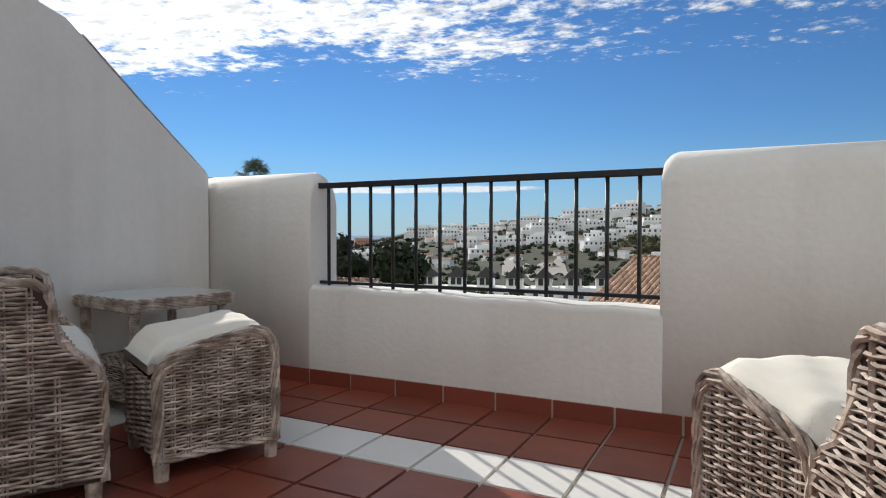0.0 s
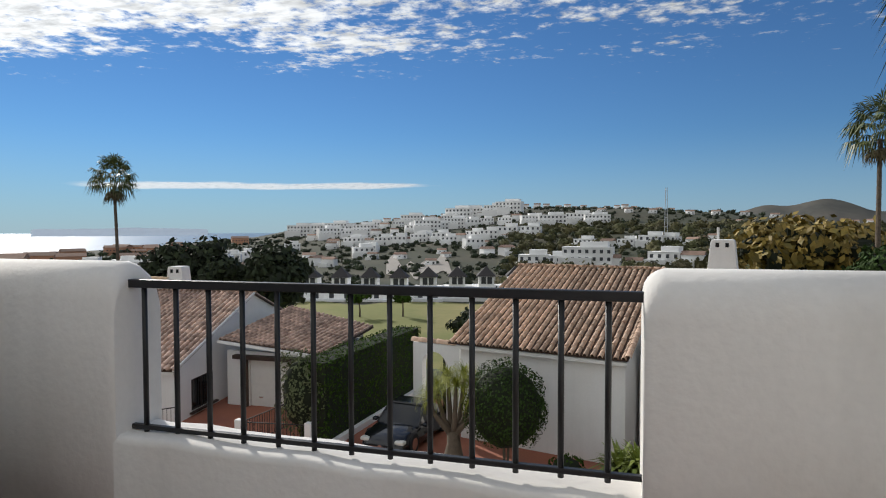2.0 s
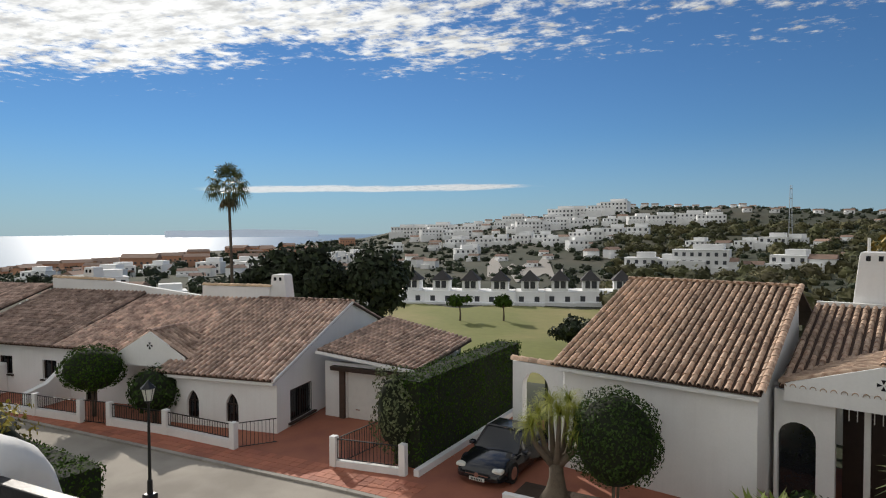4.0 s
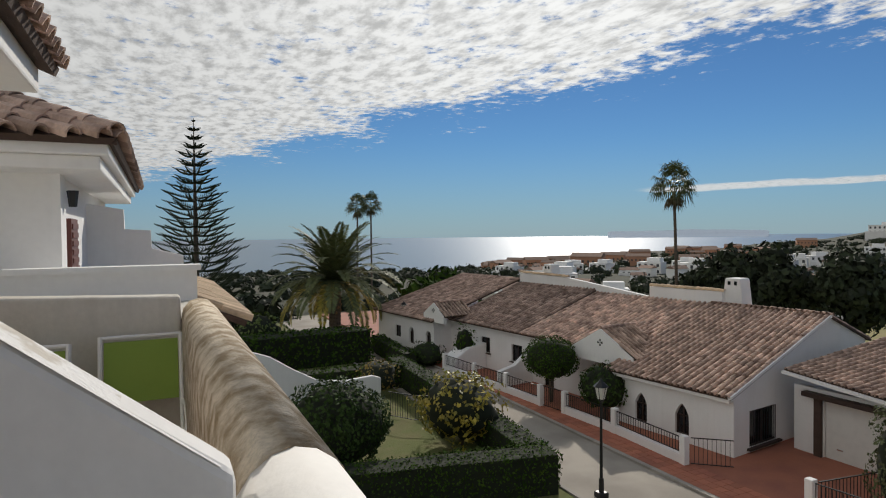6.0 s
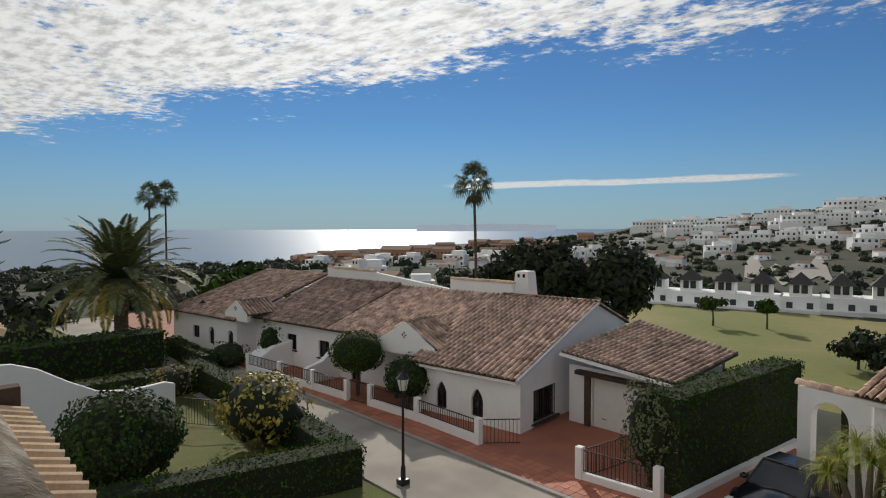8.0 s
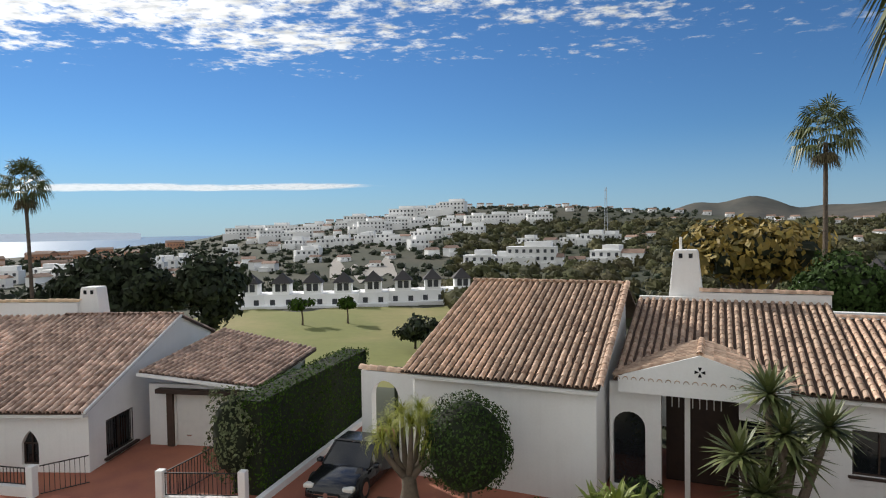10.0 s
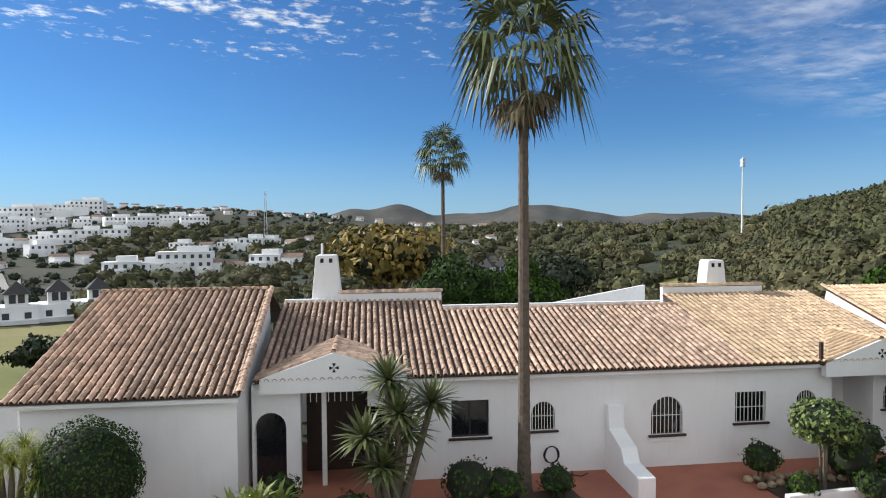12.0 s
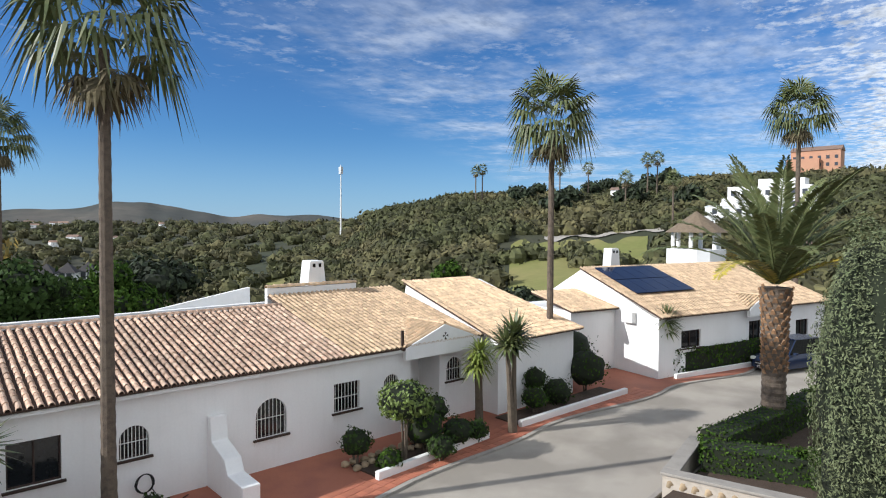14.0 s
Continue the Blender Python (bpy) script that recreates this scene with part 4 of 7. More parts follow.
for x in [-40 + i * 1.0 for i in range(84)]:
    a, c = Vector((x, kerb_y(x), 0)), Vector((x + 1.0, kerb_y(x + 1.0), 0))
    d = c - a
    o = new("kerb_stone", Build().box(0.006, 0, -0.3, d.length - 0.006, 0.178, 0.015).mesh("kerb_stone", KERB)) if x == -40 else new("kerb_stone", stone)
    stone = o.data
    o.parent = kerb_run
    o.matrix_basis = pose(a.x, a.y, G0, rz=math.degrees(math.atan2(d.y, d.x)))
    o.scale.x = d.length
tile = Build().box(-0.157, -0.157, 0, 0.157, 0.157, 0.008).mesh("paving_tile", PAVER)
rest = Build()
count = 0
for x0, x1, near in ((12.0, 34.0, True), (-24.0, -7.0, True), (-36.0, -24.0, False)):
    x = x0
    while x < x1:
        a = math.atan2(kerb_y(x + 0.3) - kerb_y(x), 0.3)
        for j in range(4):
            px, py = x - math.sin(a) * (0.36 + j * 0.33), kerb_y(x) + math.cos(a) * (0.36 + j * 0.33)
            m = pose(px, py, G0 + 0.002 + random.uniform(0, 0.004), rz=math.degrees(a))
            if near and count < 300 and (x > 13 and x < 27 or count > 240):
                o = new("paving_tile", tile)
                o.parent = pavement
                o.matrix_basis = m
                count += 1
            else:
                rest.add([m @ v.co for v in tile.vertices], [tuple(p.vertices) for p in tile.polygons])
        x += 0.33
tagged(part("paving_tiles", rest, PAVER, pavement), kind="stuff")


# ---- plants ----
YELLOWGREEN = mat("yellow_green_strap_leaf", (0.20, 0.24, 0.045), 0.5, 0.2, 2, 20, second=(0.12, 0.17, 0.03), island=0.3)


def leaf_quads(b, pts, nrm, size, rnd, long=1.7):
    for p, n in zip(pts, nrm):
        d = Vector((rnd.gauss(0, 1), rnd.gauss(0, 1), rnd.gauss(0, 1)))
        n = (n + d * 0.45).normalized()
        t = n.cross(Vector((rnd.gauss(0, 1), rnd.gauss(0, 1), rnd.gauss(0, 0.6)))).normalized()
        s = n.cross(t)
        k = size * rnd.uniform(0.6, 1.35)
        b.add([p - t * k * long / 2, p + s * k / 2, p + t * k * long / 2, p - s * k / 2], [(0, 1, 2, 3)])


def lump(b, c, r, rnd, rough=0.18, seg=10, rings=7):
    """An uneven closed lump round c."""
    k = len(b.v)
    off = rnd.uniform(0, 50)
    for i in range(rings + 1):
        th = math.pi * i / rings
        for j in range(seg):
            ph = 2 * math.pi * j / seg
            d = Vector((math.sin(th) * math.cos(ph), math.sin(th) * math.sin(ph), math.cos(th)))
            f = 1 + rough * noise.noise(d * 2.2 + Vector((off, 0, 0))) * 2
            b.v.append((c[0] + d.x * r[0] * f, c[1] + d.y * r[1] * f, c[2] + d.z * r[2] * f))
    for i in range(rings):
        for j in range(seg):
            p, q = k + i * seg + j, k + i * seg + (j + 1) % seg
            b.f.append((p, p + seg, q + seg, q))


def shell(c, r, n, rnd, rough=0.18, lo=-0.75):
    pts, nr = [], []
    off = rnd.uniform(0, 50)
    while len(pts) < n:
        d = Vector((rnd.gauss(0, 1), rnd.gauss(0, 1), rnd.gauss(0, 1))).normalized()
        if d.z < lo:
            continue
        f = 1 + rough * noise.noise(d * 2.2 + Vector((off, 0, 0))) * 2 + rnd.uniform(-0.10, 0.05)
        pts.append(Vector((c[0] + d.x * r[0] * f, c[1] + d.y * r[1] * f, c[2] + d.z * r[2] * f)))
        nr.append(d)
    return pts, nr


def bush(name, x, y, z, r, material, label, leaf=0.10, n=1500, seed=1, base=None, rough=0.12, category="shrub", group=""):
    rnd = random.Random(seed)
    base = G0 if base is None else base
    t = thing(name, pose(x, y, base), label, category, group)
    c = (0, 0, z - base)
    # solid core inside the leaves, coloured as the shade within the shrub
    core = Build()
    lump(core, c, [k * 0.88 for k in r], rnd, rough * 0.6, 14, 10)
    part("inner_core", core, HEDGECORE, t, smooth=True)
    lv = Build()
    leaf_quads(lv, *shell(c, r, n, rnd, rough), leaf, rnd)
    part("foliage", lv, material, t)
    st = Build()
    for i in range(3):
        a = i * 2.1 + seed
        st.tube([(0.05 * math.cos(a), 0.05 * math.sin(a), -0.1), (0.12 * math.cos(a), 0.12 * math.sin(a), max(0.15, c[2] - r[2] * 0.6))], [0.05, 0.035], 6)
    part("stem", st, BARK, t)
    return t


def hedge(pts, width, z0, z1, label, material=None, leaf=0.085, dens=75, seed=1):
    """A clipped hedge along pts, each (x, y)."""
    rnd = random.Random(seed)
    t = thing("hedge", pose(pts[0][0], pts[0][1], z0), label, "hedge")
    o = Vector((pts[0][0], pts[0][1], z0))
    core, lv = Build(), Build()
    for (ax, ay), (bx, by) in zip(pts, pts[1:]):
        a, c = Vector((ax, ay, z0)) - o, Vector((bx, by, z0)) - o
        d = (c - a)
        L = d.length
        d.normalize()
        s = Vector((-d.y, d.x, 0))
        h = z1 - z0
        m = Matrix((d.to_4d(), s.to_4d(), Vector((0, 0, 1, 0)), (0, 0, 0, 1))).transposed()
        m[3] = (0, 0, 0, 1)
        m.translation = a
        core.box(-width * 0.42, -width * 0.43, -0.1, L + width * 0.42, width * 0.43, h - 0.07, m)
        area = (L + width) * (2 * h + width)
        p, n = [], []
        for i in range(int(area * dens)):
            u = rnd.uniform(-width / 2, L + width / 2)
            k = rnd.uniform(0, 2 * h + width)
            if rnd.random() < 0.06:
                u = rnd.choice((-width / 2, L + width / 2))
                q, nn = Vector((u, rnd.uniform(-width / 2, width / 2), rnd.uniform(0, h))), Vector((1 if u > 0 else -1, 0, 0))
            elif k < h:
                q, nn = Vector((u, -width / 2, k)), Vector((0, -1, 0))
            elif k < h + width:
                q, nn = Vector((u, k - h - width / 2, h)), Vector((0, 0, 1))
            else:
                q, nn = Vector((u, width / 2, k - h - width)), Vector((0, 1, 0))
            q += nn * (0.10 * noise.noise((q + a) * 0.9) + 0.04 * noise.noise((q + a) * 4) + rnd.uniform(-0.07, 0.02))
            p.append(m @ q)
            n.append((m.to_3x3() @ nn))
        leaf_quads(lv, p, n, leaf, rnd)
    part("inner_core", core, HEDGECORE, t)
    part("foliage", lv, material or HEDGE, t)
    return t


def tree(name, x, y, h, r, material, label, clumps=16, n=110, leaf=0.35, flat=0.6, seed=1, base=None, category="tree", group=""):
    rnd = random.Random(seed)
    base = ground_z(x, y) if base is None else base
    t = thing(name, pose(x, y, base), label, category, group)
    trunk = Build()
    top = Vector((rnd.uniform(-0.3, 0.3), rnd.uniform(-0.3, 0.3), h * 0.55))
    rad = max(0.04, h * 0.028)
    trunk.tube([(0, 0, -0.3), (0.05, 0, h * 0.25), top], [rad * 1.4, rad, rad * 0.75], 8)
    lv, core = Build(), Build()
    for i in range(clumps):
        a, k = rnd.uniform(0, 6.283), rnd.random() ** 0.6
        c = Vector((math.cos(a) * r * 0.68 * k, math.sin(a) * r * 0.68 * k, h - r * flat + rnd.uniform(-0.6, 0.55) * r * flat * (1.25 - k)))
        if i % 2 == 0:
            trunk.tube([top * 0.8, (top + c) / 2 + Vector((0, 0, -0.1 * r)), c], [rad * 0.55, rad * 0.35, rad * 0.12], 5)
        rr = r * rnd.uniform(0.30, 0.46)
        lump(core, c, (rr * 0.62, rr * 0.62, rr * 0.45), rnd, 0.25, 7, 5)
        leaf_quads(lv, *shell(c, (rr, rr, rr * 0.72), n, rnd, 0.3, -0.9), leaf, rnd)
    part("trunk", trunk, BARK, t)
    crown = part("crown", lv, material, t)
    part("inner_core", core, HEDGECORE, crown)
    return t


def fan_leaf(b, at, az, el, petiole, radius, rnd, droop=0.35, nseg=15):
    d = Vector((math.cos(az) * math.cos(el), math.sin(az) * math.cos(el), math.sin(el)))
    s = Vector((-math.sin(az), math.cos(az), 0))
    u = d.cross(s) * -1
    hub = at + d * petiole + Vector((0, 0, -0.10 * petiole))
    b.add([at + s * 0.02, at - s * 0.02, hub - s * 0.012, hub + s * 0.012], [(0, 1, 2, 3)])
    fold = rnd.uniform(0.1, 0.3)
    for i in range(nseg):
        a = (i / (nseg - 1) - 0.5) * 3.6
        w = d * math.cos(a) + s * math.sin(a) + u * fold * abs(math.sin(a))
        L = radius * (0.72 + 0.28 * math.cos(a)) * rnd.uniform(0.9, 1.06)
        side = w.cross(u).normalized() * radius * 0.05
        mid = hub + w * L * 0.55
        tip = hub + w * L + Vector((0, 0, -droop * L * rnd.uniform(0.6, 1.4)))
        b.add([hub, mid + side, tip, mid - side], [(0, 1, 2, 3)])


def fan_palm(x, y, top, r, label, seed=1, rad=0.19, lean=(0, 0), leaves=36, base=None):
    rnd = random.Random(seed)
    base = ground_z(x, y) if base is None else base
    t = thing("palm_tree", pose(x, y, base), label, "palm tree", "tall fan palms")
    H = top + 0.40 * r - base
    tr = Build()
    n = max(10, int(H / 0.22))
    n = min(n, 70)
    pts = [(lean[0] * (i / n) ** 2, lean[1] * (i / n) ** 2, -0.2 + (H + 0.2) * i / n) for i in range(n + 1)]
    rr = [rad * (1.75 if i == 0 else 1.0 + 0.55 * math.exp(-i * 0.35) - 0.28 * i / n) * (1.0 + (0.07 if i % 2 else 0)) for i in range(n + 1)]
    tr.tube(pts, rr, 10)
    part("trunk", tr, TRUNK, t, "grey-brown ringed trunk")
    at = Vector(pts[-1])
    cr, dry = Build(), Build()
    for i in range(leaves):
        k = i / leaves
        el = math.asin(max(-1, min(1, 0.98 - 1.30 * k))) + rnd.uniform(-0.15, 0.15)
        fan_leaf(cr, at + Vector((0, 0, r * (0.16 + 0.30 * (1 - k)))), i * 2.39996 + rnd.uniform(-0.2, 0.2), el, r * rnd.uniform(0.42, 0.62), r * 0.52, rnd, 0.22 + 0.75 * k)
    for i in range(13):
        fan_leaf(dry, at + Vector((0, 0, -0.1 - 0.02 * i)), i * 2.39996, -0.45 - 0.5 * rnd.random(), r * 0.30, r * 0.36, rnd, 0.6)
    part("crown", cr, PALMLEAF, t)
    part("dry_fronds", dry, PALMDRY, t, "drooping dry brown fronds")
    return t


def frond(b, at, az, el, length, rnd, bend=1.0, width=0.32, n=26):
    d = Vector((math.cos(az), math.sin(az), 0))
    s = Vector((-math.sin(az), math.cos(az), 0))
    p, e = Vector(at), el
    pts = []
    for i in range(n + 1):
        pts.append(Vector(p))
        p = p + (d * math.cos(e) + Vector((0, 0, math.sin(e)))) * length / n
        e -= bend * 1.9 / n * (0.3 + 1.3 * i / n)
    b.tube(pts[::3], [0.035 * (1 - i / (n / 3 + 1)) + 0.004 for i in range(len(pts[::3]))], 4)
    for i in range(2, n + 1):
        k = i / n
        w = width * length * 0.42 * (math.sin(math.pi * min(1, k * 0.93 + 0.07)) ** 0.6)
        t = (pts[i] - pts[i - 1]).normalized()
        for sg in (-1, 1):
            for h in (0.0, 0.5):
                q = pts[i - 1].lerp(pts[i], h)
                tip = q + (s * sg * 0.85 + t * 0.62 + Vector((0, 0, 0.15 - 0.3 * rnd.random()))) * w
                o = t * 0.085
                b.add([q - o, q.lerp(tip, 0.5) + o, tip, q.lerp(tip, 0.5) - o], [(0, 1, 2, 3)])


def date_palm(x, y, base, top, r, label, seed=1, rad=0.33, leaves=46, clean=False):
    rnd = random.Random(seed)
    t = thing("date_palm", pose(x, y, base), label, "palm tree")
    H = top - base
    tr = Build()
    n = int(H / 0.12)
    tr.tube([(0, 0, -0.3 + (H + 0.3) * i / n) for i in range(n + 1)], [rad * (0.92 + (0.07 if i % 2 else 0) + (0.28 * max(0, i / n - 0.75) * 4 if clean else 0)) for i in range(n + 1)], 14)
    trunk = part("trunk", tr, TRUNK, t)
    scar = Build()
    for i in range(int(H * (26 if clean else 10))):
        a = i * 2.39996
        z = H * (0.42 if clean else 0.5) + (H * (0.58 if clean else 0.5)) * i / (H * (26 if clean else 10))
        rr = rad * (0.95 + (0.28 * max(0, z / H - 0.75) * 4 if clean else 0))
        c = Vector((math.cos(a) * rr, math.sin(a) * rr, z))
        o, s = Vector((math.cos(a), math.sin(a), 0)), Vector((-math.sin(a), math.cos(a), 0))
        scar.add([c - s * 0.10 - Vector((0, 0, 0.09)), c + s * 0.10 - Vector((0, 0, 0.09)), c + o * 0.09 + s * 0.06 + Vector((0, 0, 0.08)), c + o * 0.09 - s * 0.06 + Vector((0, 0, 0.08)), c + Vector((0, 0, 0.14))], [(0, 1, 2, 3), (3, 2, 4), (0, 3, 4), (1, 4, 2)])
    part("bark_sheath", scar, PHOENIXBARK, trunk, "orange-brown cut frond bases")
    cr, low = Build(), Build()
    for i in range(leaves):
        k = i / leaves
        el = 1.45 - (1.0 if clean else 1.75) * k
        frond(cr if k < 0.86 else low, (0.1 * math.cos(i * 2.4), 0.1 * math.sin(i * 2.4), H + 0.15), i * 2.39996, el, r * rnd.uniform(0.9, 1.1), rnd, (0.40 + 0.35 * k) if clean else 0.55 + 0.45 * k, 0.25 if clean else 0.32)
    part("crown", cr, PALMBLUE, t)
    part("lower_fronds", low, YELLOWLEAF, t, "yellowing lower fronds")
    return t


def yucca(x, y, base, stems, r, label, material=None, seed=1, droop=0.10, n=90, width=0.055):
    rnd = random.Random(seed)
    t = thing("yucca", pose(x, y, base), label, "yucca", "garden yuccas")
    for dx_, dy_, h in stems:
        b = Build()
        b.tube([(dx_ * 0.15, dy_ * 0.15, -0.15), (dx_ * 0.6, dy_ * 0.6, h * 0.5), (dx_, dy_, h)], [0.17, 0.11, 0.09], 9)
        st = part("stem", b, BARK, t)
        lv = Build()
        for i in range(n):
            k = i / n
            az_, el = i * 2.39996, math.asin(max(-1, min(1, 0.97 - 1.45 * k))) + rnd.uniform(-0.1, 0.1)
            d = Vector((math.cos(az_) * math.cos(el), math.sin(az_) * math.cos(el), math.sin(el)))
            s = Vector((-math.sin(az_), math.cos(az_), 0)) * width * r
            L = r * rnd.uniform(0.8, 1.05)
            p0 = Vector((dx_, dy_, h))
            mid = p0 + d * L * 0.55
            tip = p0 + d * L + Vector((0, 0, -droop * L * (0.5 + k)))
            lv.add([p0 - s * 0.6, p0 + s * 0.6, mid + s, tip, mid - s], [(0, 1, 2, 4), (4, 2, 3)])
        part("leaf_head", lv, material or PALMLEAF, st)
    return t


def norfolk_pine(x, y, base, top, r, seed=1):
    rnd = random.Random(seed)
    t = thing("norfolk_pine", pose(x, y, base), "tall dark tiered araucaria with upturned branches", "tree")
    H = top - base
    tr = Build().tube([(0, 0, -0.3), (0, 0, H * 0.5), (0, 0, H)], [0.25, 0.16, 0.02], 8)
    part("trunk", tr, BARK, t)
    b = Build()
    tiers = 22
    for i in range(tiers):
        k = i / (tiers - 1)
        z = H * (0.22 + 0.77 * k)
        L = r * (1 - k) ** 0.8 * rnd.uniform(0.85, 1.1) + 0.12
        for j in range(7):
            a = j * 6.283 / 7 + i * 0.5 + rnd.uniform(-0.15, 0.15)
            d, s = Vector((math.cos(a), math.sin(a), 0)), Vector((-math.sin(a), math.cos(a), 0))
            pts = [Vector((0, 0, z)) + d * L * q + Vector((0, 0, -0.10 * L * math.sin(q * 3.1) + 0.28 * L * q * q)) for q in (0, 0.25, 0.5, 0.75, 1.0)]
            b.tube(pts, [0.05, 0.06, 0.07, 0.06, 0.02], 5)
            for q in range(1, 13):
                c = pts[0].lerp(pts[-1], q / 12) + Vector((0, 0, -0.05 * L))
                for sg in (-1, 1):
                    tip = c + s * sg * L * 0.20 * (1.15 - q / 13) + d * 0.16 * L + Vector((0, 0, 0.12 * L))
                    b.add([c - d * 0.03, c.lerp(tip, 0.5) + d * 0.05, tip, c.lerp(tip, 0.5) - d * 0.05], [(0, 1, 2, 3)])
    part("foliage", b, PINELEAF, t)


# tall palms
fan_palm(10.6, 16.0, 5.75, 2.5, "very tall fan palm rising before the white villa", 1, base=G0)
fan_palm(16.9, 40.0, 5.9, 2.1, "tall slim fan palm behind the tiled roofs", 2, 0.16)
fan_palm(30.6, 12.3, 5.95, 2.5, "tall fan palm in the roadside planting bed", 3, 0.18, base=G0)
fan_palm(-42.0, 43.6, 4.7, 2.3, "tall slim fan palm standing against the sea", 4, 0.17, (-0.9, 0.5))
fan_palm(-93.0, 30.5, 5.4, 2.0, "slim fan palm of a pair above the sea", 5, 0.17)
fan_palm(-92.0, 27.8, 5.0, 2.0, "slim fan palm of a pair above the sea", 6, 0.17, (0.6, 0))
fan_palm(53.5, 3.2, 9.0, 2.6, "tall fan palm behind the parked car", 7, 0.19)
date_palm(-43.5, 11.4, G0, -1.7, 5.4, "wide date palm in the garden by the street", 8, 0.46, 64)
date_palm(29.3, 2.2, G0 + 0.3, -0.1, 5.4, "trimmed date palm with orange-brown frond bases", 9, 0.46, 32, True)
norfolk_pine(-45.0, 2.1, -6.5, 9.9, 3.4)

# garden this side of the street
b = Build()
ribbon(b, [((x, 0.13), (x, near_y(x) - 0.02)) for x in xs[:41]], G0 - 0.3, G0 - 0.03)
tagged(part("lawn", b, LAWN), "sunlit rough lawn of the front gardens", "lawn", kind="structure")
b = Build()
ribbon(b, [((x, near_y(x)), (x, near_y(x) + 0.15)) for x in xs], G0 - 0.4, G0 + 0.02)
tagged(part("kerb_near", b, KERB), "low concrete edge along the gardens", "kerb", kind="structure")
hedge([(-16.6, 4.0), (-15.3, 10.3)], 1.1, G0, -4.85, "thick clipped dark green hedge round the lawn", seed=1, leaf=0.055, dens=170)
hedge([(-16.4, 10.6), (-22.0, 11.2), (-31.0, 11.6)], 1.0, G0, -4.95, "clipped hedge along the street", seed=2, leaf=0.06, dens=130)
hedge([(-29.5, 10.8), (-29.5, 5.0)], 1.1, G0, -4.9, "clipped hedge across the garden", seed=3)
hedge([(-36.5, 4.0), (-37.0, 10.6)], 2.4, G0, -4.1, "broad clipped hedge in the farther garden", seed=4, leaf=0.12, dens=40)
hedge([(-33.0, 13.0), (-39.0, 13.2)], 0.9, G0, -5.1, "low clipped hedge by the pavement", seed=5, leaf=0.12, dens=45)
bush("shrub", -19.0, 4.9, -4.45, (1.75, 1.75, 1.5), BUSHLEAF, "big round glossy dark green shrub on the lawn", 0.085, 5200, 11)
bush("shrub", -20.0, 10.0, -4.75, (1.55, 1.5, 1.15), YELLOWLEAF, "yellow-leaved loose shrub by the hedge", 0.11, 1500, 12, rough=0.3)
bush("shrub", -27.6, 9.3, -5.1, (0.9, 0.9, 0.8), AUTUMN, "small reddish-brown shrub by the garden gate", 0.09, 500, 13, rough=0.3)
bush("shrub", -40.0, 5.5, -4.6, (1.6, 1.6, 1.3), LIMELEAF, "light green shrub in the farther garden", 0.15, 600, 14, rough=0.3)
bush("shrub", -9.6, 7.4, -5.4, (1.4, 1.2, 0.75), BUSHLEAF, "low glossy shrub near the street edge", 0.10, 900, 15)
gw = [(1.4, G0 - 0.2), (8.9, G0 - 0.2), (8.9, -4.75), (8.5, -4.62), (7.2, -4.72), (6.0, -4.55), (5.0, -4.0), (4.0, -3.35), (3.2, -3.05), (2.2, -2.98), (1.4, -3.0)]
g = part("garden_wall", Build().prism(gw, YZ, 0.22), HOUSEWHITE, bevel=0.03)
g.location.x = -26.2
tagged(g, "white rendered garden wall with wavy top", "wall", kind="structure")


def fence(name, pts, z0, wall, h, label, group="", post=0.24):
    """A low white wall with iron railings between white posts."""
    t = thing(name, pose(0, 0, 0), label, "fence", group)
    for (ax, ay), (bx, by) in zip(pts, pts[1:]):
        a, d = Vector((ax, ay, z0)), Vector((bx - ax, by - ay, 0))
        L = d.length
        m = pose(ax, ay, z0, rz=math.degrees(math.atan2(d.y, d.x)))
        if wall:
            part("low_wall", Build().box(post / 2, -0.09, -0.1, L - post / 2, 0.09, wall, m), HOUSEWHITE, t)
        part("rail", Build().box(post / 2, -0.018, h - 0.03, L - post / 2, 0.018, h, m), IRON, t)
        part("rail", Build().box(post / 2, -0.015, wall + 0.05, L - post / 2, 0.015, wall + 0.075, m), IRON, t)
        n = int(L / 0.13)
        mesh = Build().box(-0.008, -0.008, wall + 0.075, 0.008, 0.008, h - 0.03).mesh("bar", IRON)
        for i in range(1, n):
            o = new("bar", mesh)
            o.parent = t
            o.matrix_basis = m @ Matrix.Translation((L * i / n, 0, 0))
    for x, y in pts:
        if post > 0.1:
            part("post", Build().box(x - post / 2, y - post / 2, z0 - 0.1, x + post / 2, y + post / 2, z0 + h + 0.08), HOUSEWHITE, t, bevel=0.02)
    return t


fence("fence", [(-14.8, 15.85), (-18.4, 15.95), (-21.4, 15.75)], G0, 0.32, 0.9, "white low wall with black iron railings along the pavement", "front fences")
fence("fence", [(-22.9, 15.5), (-25.6, 15.3), (-28.4, 15.0), (-31.5, 14.7)], G0, 0.32, 0.9, "white low wall with black iron railings before the villa", "front fences")
fence("gate", [(-14.65, 15.95), (-13.75, 17.0)], G0, 0.0, 0.95, "black iron gate standing open", "", 0.05)
fence("gate", [(-21.5, 15.75), (-22.8, 15.55)], G0, 0.0, 0.95, "closed black iron gate between white posts", "", 0.05)
fence("fence", [(-10.5, 16.05), (-8.0, 16.35)], G0, 0.22, 0.95, "white posts and black railings beside the drive", "front fences")
fence("fence", [(-10.4, 16.2), (-10.0, 19.2), (-8.4, 19.2)], G0, 0.0, 0.95, "black iron railing round a stairwell by the garage", "", 0.05)
